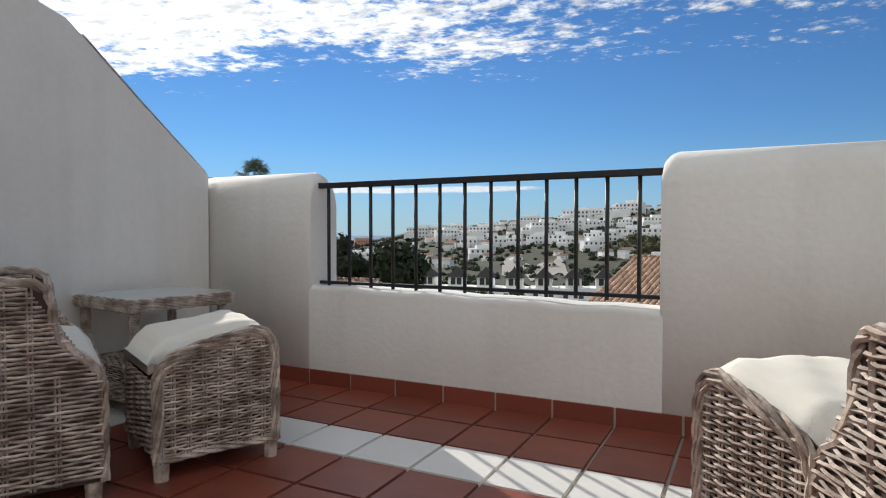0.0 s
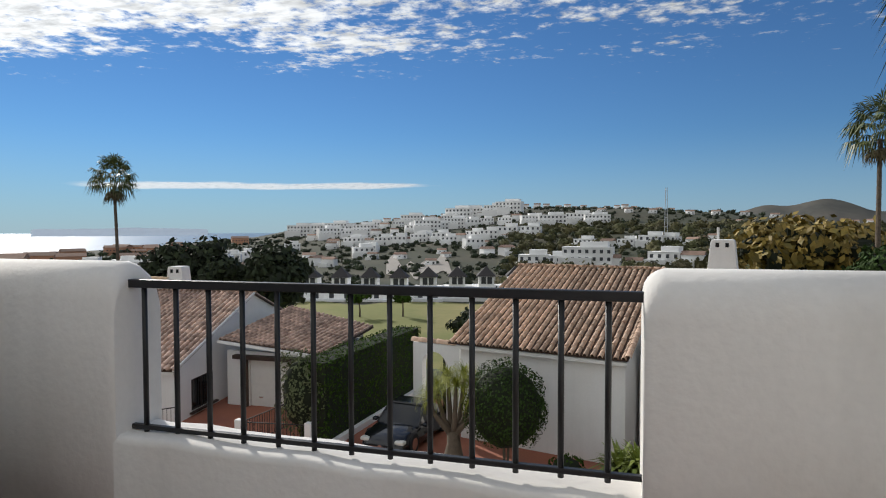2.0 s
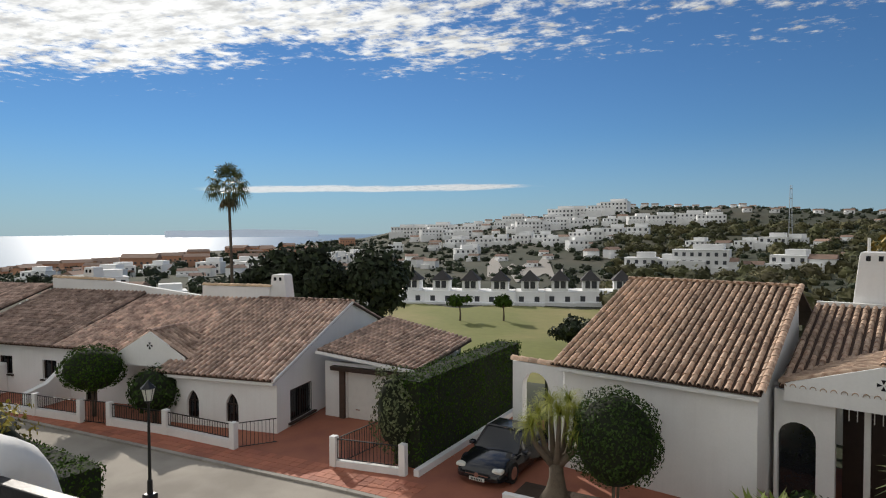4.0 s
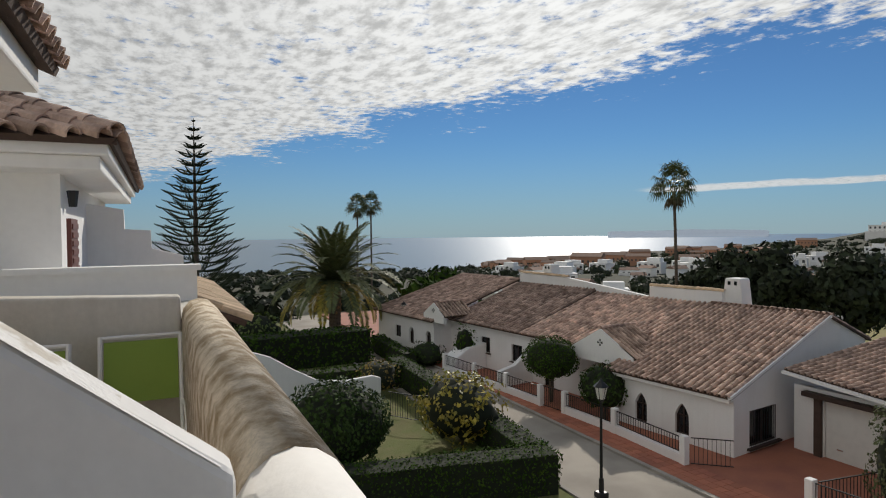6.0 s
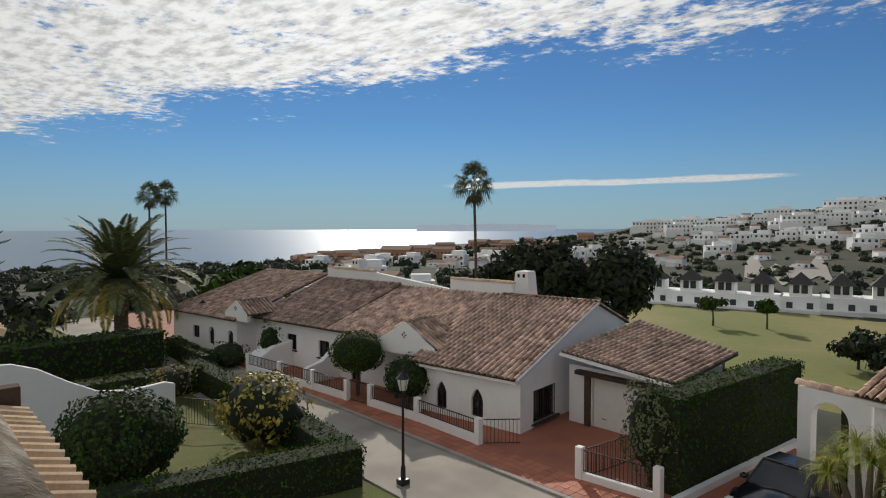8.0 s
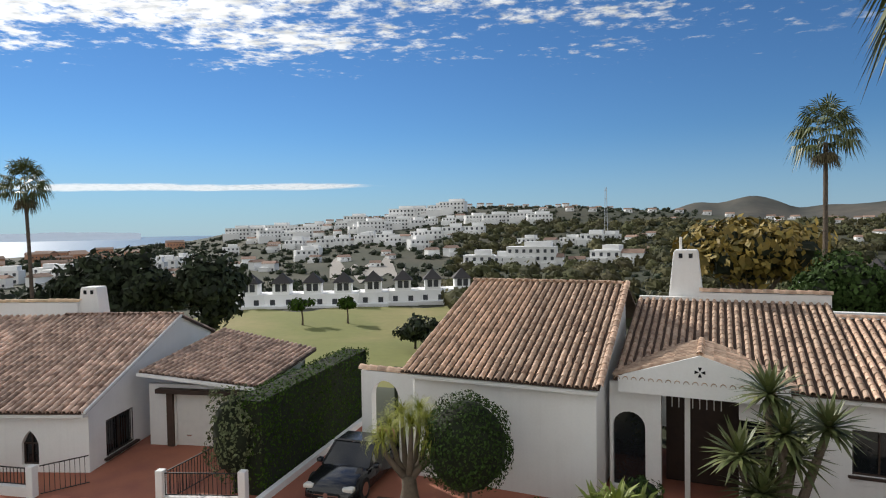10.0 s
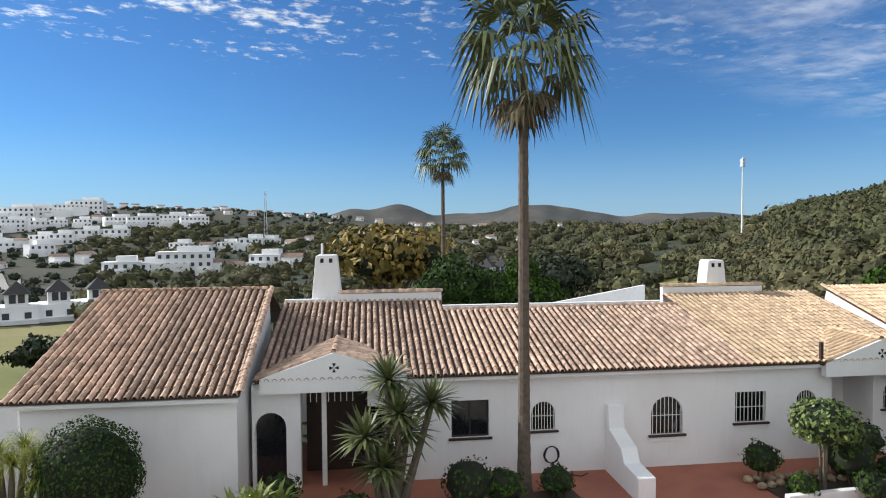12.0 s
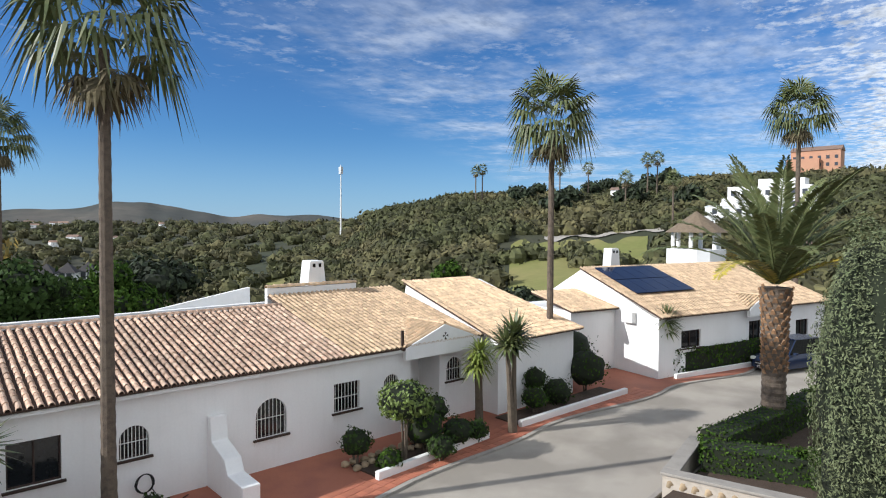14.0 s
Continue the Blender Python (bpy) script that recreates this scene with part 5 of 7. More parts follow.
fence("gate", [(-24.5, 8.7), (-23.4, 9.4), (-22.6, 10.6)], G0, 0.0, 1.1, "dark wire garden gate and fence", "", 0.05)
hedge([(-8.15, 17.5), (-7.5, 24.6)], 1.15, G0, -3.1, "tall clipped dark hedge beside the car drive", seed=6, leaf=0.055, dens=190)
bush("shrub", -8.7, 17.2, -4.35, (0.75, 0.72, 1.4), CYPRESSLEAF, "upright grey-green shrub at the end of the hedge", 0.07, 2400, 16, rough=0.3)
hedge([(-4.5, 36.0), (-4.0, 60.0)], 2.2, -9.5, -5.3, "long clipped hedge along the golf course", seed=7, leaf=0.25, dens=14)
tagged(part("drive_edge", Build().box(0, -0.1, -0.1, 8.0, 0.1, 0.22, pose(-7.55, 16.4, G0, rz=85)), HOUSEWHITE), "white kerb wall along the drive", "kerb", kind="structure")
bush("topiary", -1.35, 16.7, -4.1, (1.28, 1.2, 1.42), BUSHLEAF, "big rounded dark clipped shrub against the white wall", 0.055, 5500, 17, rough=0.06)
bush("topiary", -23.2, 16.3, -4.05, (1.3, 1.3, 1.0), HEDGE, "clipped mushroom-shaped tree before the villa", 0.06, 3500, 18, rough=0.06)
bush("topiary", -20.0, 16.75, -4.75, (1.05, 1.0, 0.95), BUSHLEAF, "rounded dark clipped shrub before the villa", 0.09, 1200, 19, rough=0.1)
bush("shrub", -31.5, 16.0, -4.9, (0.6, 0.6, 1.2), HEDGE, "narrow creeper on the villa wall", 0.1, 400, 20, rough=0.3)
bush("shrub", -33.5, 14.4, -5.5, (1.3, 1.0, 0.7), BUSHLEAF, "dark low shrub before the villa", 0.1, 500, 21, rough=0.2)


def ponytail_palm(x, y, base, seed):
    rnd = random.Random(seed)
    t = thing("ponytail_palm", pose(x, y, base), "ponytail palm with swollen base and drooping yellow-green leaves", "palm tree")
    trunk = part("trunk", Build().tube([(0, 0, -0.1), (0, 0, 0.12), (0.02, 0, 0.4), (0.03, 0, 0.75), (0.0, 0, 1.15)], [0.52, 0.46, 0.30, 0.22, 0.20], 14), BARK, t, smooth=True)
    for dx_, dy_, h in ((-0.55, 0.1, 2.45), (-0.25, 0.35, 2.75), (0.15, -0.2, 2.65), (0.55, 0.25, 2.55), (0.75, -0.1, 2.15), (-0.65, -0.3, 2.2), (0.25, 0.5, 2.8)):
        br = part("branch", Build().tube([(0, 0, 1.0), (dx_ * 0.55, dy_ * 0.55, 1.45), (dx_ * 0.9, dy_ * 0.9, h - 0.4), (dx_, dy_, h)], [0.13, 0.09, 0.065, 0.05], 8), BARK, trunk, smooth=True)
        lv = Build()
        for i in range(170):
            az_, el = rnd.uniform(0, 6.283), rnd.uniform(-0.1, 1.45)
            d = Vector((math.cos(az_), math.sin(az_), 0))
            side = Vector((-math.sin(az_), math.cos(az_), 0)) * 0.011
            p, e, L = Vector((dx_, dy_, h)), el, rnd.uniform(0.55, 0.95)
            pts = []
            for k in range(6):
                pts.append(Vector(p))
                p = p + (d * math.cos(e) + Vector((0, 0, math.sin(e)))) * L / 5
                e -= 0.52 * (0.5 + 0.35 * k)
            lv.add([q for k, o in enumerate(pts) for q in (o - side * (1 - k / 6), o + side * (1 - k / 6))], [(2 * k, 2 * k + 1, 2 * k + 3, 2 * k + 2) for k in range(5)])
        part("leaf_head", lv, GRASSLEAF, trunk)
    return t


ponytail_palm(-3.0, 16.5, G0, 22)
yucca(2.6, 15.4, G0, [(0, 0, 1.0), (0.5, 0.2, 0.8), (-0.5, 0, 0.8)], 1.15, "low spreading yucca with pale green drooping leaves", YELLOWGREEN, 23, 0.4, 90)
yucca(6.3, 15.9, G0, [(-0.75, 0, 2.4), (0.0, 0.2, 3.9), (0.25, -0.1, 3.0), (1.3, 0.1, 3.15), (0.6, 0.3, 2.3), (-0.3, -0.3, 1.6)], 1.05, "tall many-stemmed dark green yucca by the porch", seed=24, n=80)
yucca(24.2, 11.0, G0, [(0, 0, 4.0), (0.4, 0.2, 3.6), (-0.4, 0.1, 3.6)], 1.15, "yucca tree with thick trunk and spiky heads", seed=25, n=90)
yucca(24.4, 12.7, G0, [(0, 0, 3.0), (-0.3, 0, 2.5)], 0.95, "smaller yucca beside the villa entrance", YELLOWGREEN, 26, 0.25)
bush("shrub", 19.2, 12.7, -3.95, (0.95, 0.95, 0.7), LIMELEAF, "bright lime-green clipped shrub on a bare stem", 0.09, 1000, 27, rough=0.15)
for i, (x, y, z, r) in enumerate([(18.0, 13.9, -5.3, 0.55), (20.4, 12.7, -5.2, 0.75), (21.4, 11.9, -5.45, 0.6), (20.0, 11.7, -5.6, 0.5), (18.2, 12.6, -5.7, 0.4), (22.3, 11.6, -5.6, 0.45), (21.5, 13.2, -4.9, 0.7), (27.0, 11.4, -5.4, 0.6), (29.0, 11.2, -5.5, 0.7), (28.0, 11.9, -4.8, 0.6),
                                  (31.9, 10.9, -4.9, 1.1), (32.9, 12.4, -4.4, 1.6), (8.6, 15.6, -5.3, 0.75), (9.6, 15.4, -5.5, 0.6), (5.0, 15.3, -5.5, 0.6), (11.4, 15.4, -5.6, 0.5), (0.6, 15.9, -5.6, 0.5), (3.3, 16.4, -5.1, 0.5)]):
    bush("shrub", x, y, z, (r, r, r * 0.85), (BUSHLEAF, HEDGE, BUSHLEAF)[i % 3], "small rounded evergreen shrub in a planting bed", 0.075, 420, 40 + i, rough=0.2, group="bed shrubs")
for pts in ([(17.4, 12.45), (23.0, 11.5)], [(24.9, 11.05), (32.7, 9.05)], [(-4.4, 15.9), (-0.5, 15.6), (4.5, 14.8), (12.0, 14.2)]):
    (ax, ay), (bx, by) = pts[0], pts[-1]
    for (ax, ay), (bx, by) in zip(pts, pts[1:]):
        L = math.hypot(bx - ax, by - ay)
        m = pose(ax, ay, G0, rz=math.degrees(math.atan2(by - ay, bx - ax)))
        tagged(part("bed_edge", Build().box(0, -0.1, -0.1, L, 0.1, 0.28, m), HOUSEWHITE, bevel=0.02), "white rendered edge of a planting bed", "kerb", kind="structure")
        tagged(part("bed_soil", Build().box(0.1, 0.1, -0.1, L - 0.1, 1.5, 0.06, m), SOIL), "dark planting soil with leaf litter", "soil", kind="structure")
# stones along the bed
stone_b = Build()
lump(stone_b, (0, 0, 0.08), (0.17, 0.13, 0.11), random.Random(4), 0.3, 8, 6)
stone_m = stone_b.mesh("stone", STONE, True)
for i in range(26):
    o = tagged(new("stone", stone_m), "rough brown stone edging a planting bed", "stone", "edging stones")
    o.matrix_basis = pose(17.6 + (i % 13) * 0.36, 13.5 - (i % 13) * 0.05 + (i // 13) * 0.5 + random.uniform(-0.1, 0.1), G0 + 0.03, rz=random.uniform(0, 180))
# garden on this side, to the right
b = Build()
ribbon(b, [((x, -30), (x, near_y(x) - 0.5)) for x in xs[40:]], G0 - 0.3, G0 + 0.35)
tagged(part("bank", b, SOIL), "raised garden bank with dry soil", "soil", kind="structure")
hedge([(24.0, 3.2), (24.5, 0.5), (28.0, -2.5)], 1.3, G0 + 0.3, -4.9, "loose leafy hedge round the palm bed", seed=8, leaf=0.06, dens=150, material=HEDGE)
hedge([(25.0, 3.4), (33.0, 0.8), (38.0, -1.0)], 1.1, G0 + 0.3, -4.75, "clipped hedge along the street bend", seed=9, leaf=0.06, dens=140)
rnd = random.Random(5)
cyp = thing("cypress", pose(19.6, -0.80, G0), "dense grey-green columnar cypress", "tree")
lv, core = Build(), Build()
lump(core, (0, 0, 4.0), (1.15, 1.15, 4.2), rnd, 0.08, 14, 16)
leaf_quads(lv, *shell((0, 0, 4.0), (1.3, 1.3, 4.4), 30000, rnd, 0.10, -1), 0.034, rnd, 2.8)
part("inner_core", core, HEDGECORE, cyp, smooth=True)
part("foliage", lv, CYPRESSLEAF, cyp)
part("trunk", Build().tube([(0, 0, -0.2), (0, 0, 1.0)], [0.2, 0.16], 8), BARK, cyp)
sw = thing("stone_wall", pose(21.3, 4.4, G0), "low rubble stone retaining wall with concrete coping", "wall")
part("core", Build().box(0, -6.0, -0.2, 0.35, 0, 0.75).box(0.35, -0.35, -0.2, 4.0, 0.0, 0.75), GROUT, sw)
part("coping", Build().box(-0.06, -6.0, 0.751, 0.42, 0.06, 0.84).box(0.42, -0.42, 0.751, 4.0, 0.06, 0.84), KERB, sw, bevel=0.02)
for i in range(14):
    for j in range(3):
        o = new("stone", stone_m)
        o.parent = sw
        o.matrix_basis = pose(0.0, -0.2 - i * 0.36 - (j % 2) * 0.18, 0.0 + j * 0.25, 0, 90, random.uniform(-20, 20)) @ Matrix.Scale(1.15, 4)

# pines and trees behind the left villa
for i, (x, y, h, r) in enumerate([(-40, 48, 10.5, 3.6), (-36.5, 49, 11.2, 3.9), (-30.5, 51, 10.6, 3.6), (-44, 46, 6.5, 2.8)]):
    tree("pine_tree", x, y, h + (-5.5 - ground_z(x, y)) * 0.6, r, PINELEAF, "dense dark green pine behind the villa", 44, 120, 0.40, 1.45, 60 + i, group="dark pines")
tree("tree", -58, 27, 8.0, 4.6, HEDGE, "broad green tree behind the villa", 20, 110, 0.45, 0.7, 70)
for i, (x, y, h, r) in enumerate([(-52, 2, 5.5, 4), (-58, 5, 5.2, 4), (-60, 9, 4.8, 4), (-55, -2, 5.5, 4), (-50, 6, 4.0, 3)]):
    tree("tree", x, y, h, r, PINELEAF, "dark evergreen tree beyond the gardens", 16, 100, 0.45, 0.8, 72 + i, group="garden evergreens")
tree("olive_tree", -39.0, 91, 5.2, 2.1, HEDGE, "small round olive tree on the fairway", 10, 80, 0.3, 0.8, 80, group="fairway trees")
tree("olive_tree", -32.5, 94, 5.0, 2.0, HEDGE, "small round olive tree on the fairway", 10, 80, 0.3, 0.8, 81, group="fairway trees")
tree("tree", 16.5, 51.5, 16.5, 5.6, AUTUMN, "wide golden-leaved tree behind the tiled roofs", 24, 120, 0.42, 0.75, 82)
tree("tree", 15.2, 33, 8.2, 2.6, BUSHLEAF, "green fruit tree behind the roof ridge", 18, 420, 0.16, 0.9, 83)
tree("tree", 20.0, 34, 6.6, 3.0, HEDGE, "green leafy tree behind the roof ridge", 18, 420, 0.16, 0.9, 84)
tree("pine_tree", 42, 68, 11.0, 6.2, PINELEAF, "umbrella pine with flat wide crown", 24, 130, 0.45, 0.45, 85)
tree("tree", 67, 42, 5.5, 2.6, HEDGE, "round tree on the golf course slope", 12, 90, 0.35, 0.8, 86)
tree("tree", 50, 24, 3.6, 2.6, PINELEAF, "grey-green bushy tree behind the roofs", 12, 90, 0.35, 0.7, 87, base=G0)
for i, (x, y) in enumerate([(-17, 76), (-14, 74), (-10, 76)]):
    tree("tree", x, y, 5.0, 2.6, PINELEAF, "dark feathery tree by the golf course", 10, 90, 0.4, 0.9, 90 + i, group="golf course trees")


# ---- fairways ----
def drape(name, a0, a1, d0, d1, material, label, lift=0.15, wob=0.12):
    b = Build()
    n, k = 40, 26
    for i in range(n + 1):
        a = radians(a0 + (a1 - a0) * i / n)
        for j in range(k + 1):
            q = j / k
            d = d0 * (1 + wob * noise.noise((i * 0.15, 1.0, d0))) * (1 - q) + d1 * (1 + wob * noise.noise((i * 0.15, 5.0, d1))) * q
            x, y = d * math.cos(a), d * math.sin(a)
            b.v.append((x, y, ground_z(x, y) + lift))
    for i in range(n):
        for j in range(k):
            p = i * (k + 1) + j
            b.f.append((p, p + 1, p + k + 2, p + k + 1))
    tagged(part(name, b, material, smooth=True), label, "golf course", kind="structure")


drape("fairway", 95, 126, 42, 122, FAIRWAY, "sunlit mown golf fairway in the valley")
drape("fairway_slope", 15, 27, 78, 116, FAIRWAY, "mown golf fairway on the slope")
drape("fairway_strip", 42, 52, 130, 150, FAIRWAY, "mown golf fairway beyond the pines")
drape("sand_track", 104, 111, 205, 250, KERB, "bare sandy track on the hillside", 0.3, 0.3)
drape("cart_path", 13, 24, 119, 122, KERB, "pale winding cart path", 0.25, 0.05)


# ---- scrub and far trees ----
def blobs(name, n, a0, a1, d0, d1, r0, r1, material, label, seed, keep=None):
    rnd = random.Random(seed)
    shapes = []
    for s in range(6):
        b = Build()
        lump(b, (0, 0, 0), (0.9, 0.9, 0.66), rnd, 0.30, 9, 6)
        leaf_quads(b, *shell((0, 0, 0), (1.0, 1.0, 0.76), 46, rnd, 0.30, -0.3), 0.30, rnd, 1.4)
        shapes.append(b)
    out = Build()
    for i in range(n):
        a, d = radians(rnd.uniform(a0, a1)), math.sqrt(rnd.uniform(d0 * d0, d1 * d1))
        x, y = d * math.cos(a), d * math.sin(a)
        if keep and not keep(x, y, math.degrees(a), d):
            continue
        r = rnd.uniform(r0, r1)
        s, z, ca, sa = rnd.choice(shapes), ground_z(x, y) + r * 0.35, math.cos(i), math.sin(i)
        out.add([(x + (p[0] * ca - p[1] * sa) * r, y + (p[0] * sa + p[1] * ca) * r, z + p[2] * r * 1.1) for p in s.v], s.f)
    tagged(part(name, out, material), label, "vegetation", kind="stuff")


blobs("scrub", 3600, -12, 47, 75, 205, 0.9, 2.4, SCRUB, "dense olive-green hillside scrub", 1, lambda x, y, a, d: not (14 < a < 28 and 60 < d < 122) or noise.noise((x * 0.06, y * 0.06, 7)) > 0.42)
blobs("valley_trees", 1500, 40, 100, 95, 420, 1.4, 3.6, SCRUB, "mixed scrub and trees of the valley", 2, lambda x, y, a, d: not (96 < a < 125 and d < 108))
blobs("town_trees", 2000, 78, 126, 135, 640, 0.6, 2.0, PINELEAF, "dark garden trees between the white houses", 3)
blobs("coast_trees", 1000, 124, 176, 70, 560, 1.2, 3.4, PINELEAF, "dark garden trees of the coastal quarter", 4)


# ---- far houses ----
def far_house(name, w, d, h, wall, roof, flat, label, group):
    t = thing(name, pose(0, 0, 0), label, "house", group)
    b = Build().box(-w / 2, -d / 2, -4, w / 2, d / 2, h)
    b.box(-w / 2 - 1.2, -d / 2 - 2.2, -4, w * 0.1, -d / 2, h * 0.55)
    if flat:
        b.box(-w * 0.15, -d * 0.2, h, w * 0.4, d * 0.45, h + 2.2)
    part("wall", b, wall, t)
    r = Build()
    if flat:
        r.box(-w / 2 - 0.15, -d / 2 - 0.15, h + 0.004, w / 2 + 0.15, d / 2 + 0.15, h + 0.18)
        part("roof", r, wall, t)
    else:
        r.prism([(-d / 2 - 0.4, h), (d / 2 + 0.4, h), (0, h + d * 0.24)], Matrix.Translation((-w / 2 - 0.3, 0, 0)) @ YZ, w + 0.6)
        part("roof", r, roof, t)
    n = max(2, int(w / 2.6))
    for s in range(max(1, int(h / 3))):
        for i in range(n):
            x = -w / 2 + w * (i + 0.5) / n
            part("window", Build().box(x - 0.6, -d / 2 - 0.06, s * 3 + 0.9, x + 0.6, -d / 2 + 0.05, s * 3 + 2.3), FARWIN, t)
    return t


kinds = [far_house("town_house", 9, 7, 5.6, FARWALL, FAROOF, False, "white two-storey hillside house with tiled roof", "hillside houses"),
         far_house("town_house", 12, 8, 6.0, FARWALL, FAROOF, True, "white flat-roofed hillside house", "hillside houses"),
         far_house("apartment_block", 20, 9, 9.2, FARWALL, FAROOF, True, "white terraced apartment block on the hill", "hillside houses"),
         far_house("town_house", 7, 6, 3.2, FARWALL, FAROOF, False, "small white hillside house", "hillside houses"),
         far_house("apartment_block", 18, 9, 7.5, FARPINK, FAROOF, False, "terracotta-coloured apartment block near the coast", "coast houses")]
rnd = random.Random(12)
used = set()


def settle(kind, a, d, turn, k=1.0):
    x, y = d * math.cos(radians(a)), d * math.sin(radians(a))
    m = pose(x, y, ground_z(x, y) - 0.3, rz=a - 90 + turn) @ Matrix.Scale(k, 4)
    if kind in used:
        return copy_thing(kinds[kind], m)
    used.add(kind)
    kinds[kind].matrix_basis = m
    return kinds[kind]


def house_row(choice, a0, a1, step, d, k, turn):
    """Houses shoulder to shoulder along a street on the hillside."""
    a = a0
    while a > a1:
        settle(rnd.choice(choice), a, d + rnd.uniform(-0.02, 0.02) * d, turn + rnd.uniform(-10, 10), k * rnd.uniform(0.85, 1.15))
        a -= step * rnd.uniform(0.8, 1.35)


house_row((0, 3, 0), 113, 83, 0.85, 600, 0.85, 5)
house_row((0, 1, 0, 2), 119, 99, 1.05, 520, 1.0, -15)
house_row((0, 1, 2), 118, 98, 1.3, 450, 0.95, 10)
house_row((0, 1), 116, 97, 1.6, 370, 0.9, -10)
house_row((2,), 97.4, 90.0, 1.9, 420, 0.88, 8)
house_row((0, 2), 101.5, 97.5, 2.0, 285, 0.95, 30)
house_row((0, 1), 92.5, 83, 1.6, 310, 0.85, -20)
house_row((1, 0, 2, 0), 97, 83, 2.2, 230, 0.95, -8)
for i in range(24):
    settle(rnd.choice((0, 1, 3)), rnd.uniform(98, 120), rnd.uniform(240, 420), rnd.uniform(-35, 35), rnd.uniform(0.65, 0.9))
for i in range(62):
    settle(rnd.choice((0, 1, 3, 3)), rnd.uniform(121, 150), rnd.uniform(120, 330), rnd.uniform(-40, 40), rnd.uniform(0.7, 0.95))
for i in range(46):
    settle(4, rnd.uniform(124, 152), rnd.uniform(300, 540), rnd.uniform(-40, 40), rnd.uniform(0.6, 0.9))
for i in range(24):
    settle(rnd.choice((0, 3)), rnd.uniform(58, 84), rnd.uniform(240, 480), rnd.uniform(-40, 40), 0.7)
for i in range(14):
    settle(3, 91 - i * 2.3 + rnd.uniform(-0.6, 0.6), 500, rnd.uniform(-20, 20), 1.0)

# terraced row below the fairway, with dark pyramid roofs
row = thing("terraced_house", pose(0, 0, 0), "white terraced house with dark pyramid roof turret", "house", "terraced row")
part("wall", Build().box(-3.2, -3, -3, 3.2, 4, 3.2).box(-3.2, -5.5, -6, 3.2, -3, 1.1).box(-1.7, -2.4, 3.2, 1.7, 1.4, 5.4), FARWALL, row)
part("roof", Build().add([(-2.1, -2.8, 5.4), (2.1, -2.8, 5.4), (2.1, 1.8, 5.4), (-2.1, 1.8, 5.4), (0, -0.5, 7.6)], [(0, 1, 4), (1, 2, 4), (2, 3, 4), (3, 0, 4), (3, 2, 1, 0)]), FARDARK, row)
for x, z, dy in ((-1.6, 0.7, -3), (1.6, 0.7, -3), (-0.6, 3.8, -2.4), (0.7, 3.8, -2.4), (-1.8, -1.6, -5.5), (1.4, -1.6, -5.5)):
    part("window", Build().box(x - 0.5, dy - 0.06, z, x + 0.5, dy + 0.04, z + 1.5), FARWIN, row)
first = True
for i in range(9):
    a = 120.5 - i * 2.75
    d = 128 + 1.2 * abs(i - 4)
    m = pose(d * math.cos(radians(a)), d * math.sin(radians(a)), -14.2, rz=14)
    if first:
        row.matrix_basis, first = m, False
    else:
        copy_thing(row, m)
for i in range(5):
    a, d = 69 - i * 1.4, 150 + i * 3
    copy_thing(row, pose(d * math.cos(radians(a)), d * math.sin(radians(a)), ground_z(d * math.cos(radians(a)), d * math.sin(radians(a))), rz=-40))
lz = ground_z(25.9, 329)
mast = thing("radio_mast", pose(25.9, 329, lz), "tall lattice radio mast on the hill", "mast")
for sx, sy in ((-1, -1), (1, -1), (1, 1), (-1, 1)):
    part("mast_leg", Build().tube([(sx * 0.8, sy * 0.8, -2), (sx * 0.35, sy * 0.35, 22.3 - lz)], 0.13, 5), METAL, mast)
for i in range(6):
    part("brace", Build().box(-0.6, -0.6, (i + 0.6) * (22.3 - lz) / 6, 0.6, 0.6, 0.25 + (i + 0.6) * (22.3 - lz) / 6), METAL, mast)
mz = ground_z(150, 140)
mast = thing("radio_mast", pose(150, 140, mz), "slim white antenna mast above the scrub hill", "mast")
part("pole", Build().tube([(0, 0, -1), (0, 0, 23 - mz)], [0.35, 0.15], 8), WHITEMETAL, mast)
part("antenna", Build().box(-0.5, -0.5, 20 - mz, 0.5, 0.5, 22.4 - mz), METAL, mast)
# houses on the scrub hill
for a, d, k in ((21.5, 175, 3), (17.5, 165, 0), (8.5, 120, 1), (5.5, 125, 2), (4, 95, 0)):
    settle(k, a, d, rnd.uniform(-20, 20), 0.65)
settle(4, 2.5, 230, -10, 0.9).location.z += 9
gz = ground_z(80.6, 15.6) + 4.0
gaz = thing("gazebo", pose(80.6, 15.6, gz), "white gazebo with round thatched roof", "gazebo")
n = 14
part("roof", Build().add([(3.6 * math.cos(6.283 * i / n), 3.6 * math.sin(6.283 * i / n), 2.6) for i in range(n)] + [(0, 0, 5.2)], [(i, (i + 1) % n, n) for i in range(n)] + [tuple(range(n - 1, -1, -1))]), THATCH, gaz)
for i in range(6):
    x, y = 2.7 * math.cos(i * 1.047), 2.7 * math.sin(i * 1.047)
    part("column", Build().tube([(x, y, -1), (x, y, 2.6)], 0.25, 8), HOUSEWHITE, gaz)
part("base_wall", Build().tube([(0, 0, -6), (0, 0, 0.6)], 3.4, 14), HOUSEWHITE, gaz)
for i, (a, d, top, r) in enumerate([(30.5, 175, 17.5, 1.8), (29.9, 176, 18, 1.8), (22.8, 160, 16.5, 2), (20.3, 165, 17, 1.8), (15.2, 150, 17, 1.9), (14.4, 152, 17.4, 1.9), (17, 140, 12, 2), (13, 120, 10, 2)]):
    fan_palm(d * math.cos(radians(a)), d * math.sin(radians(a)), top, r, "far fan palm on the hilltop", 120 + i, 0.2, leaves=22)
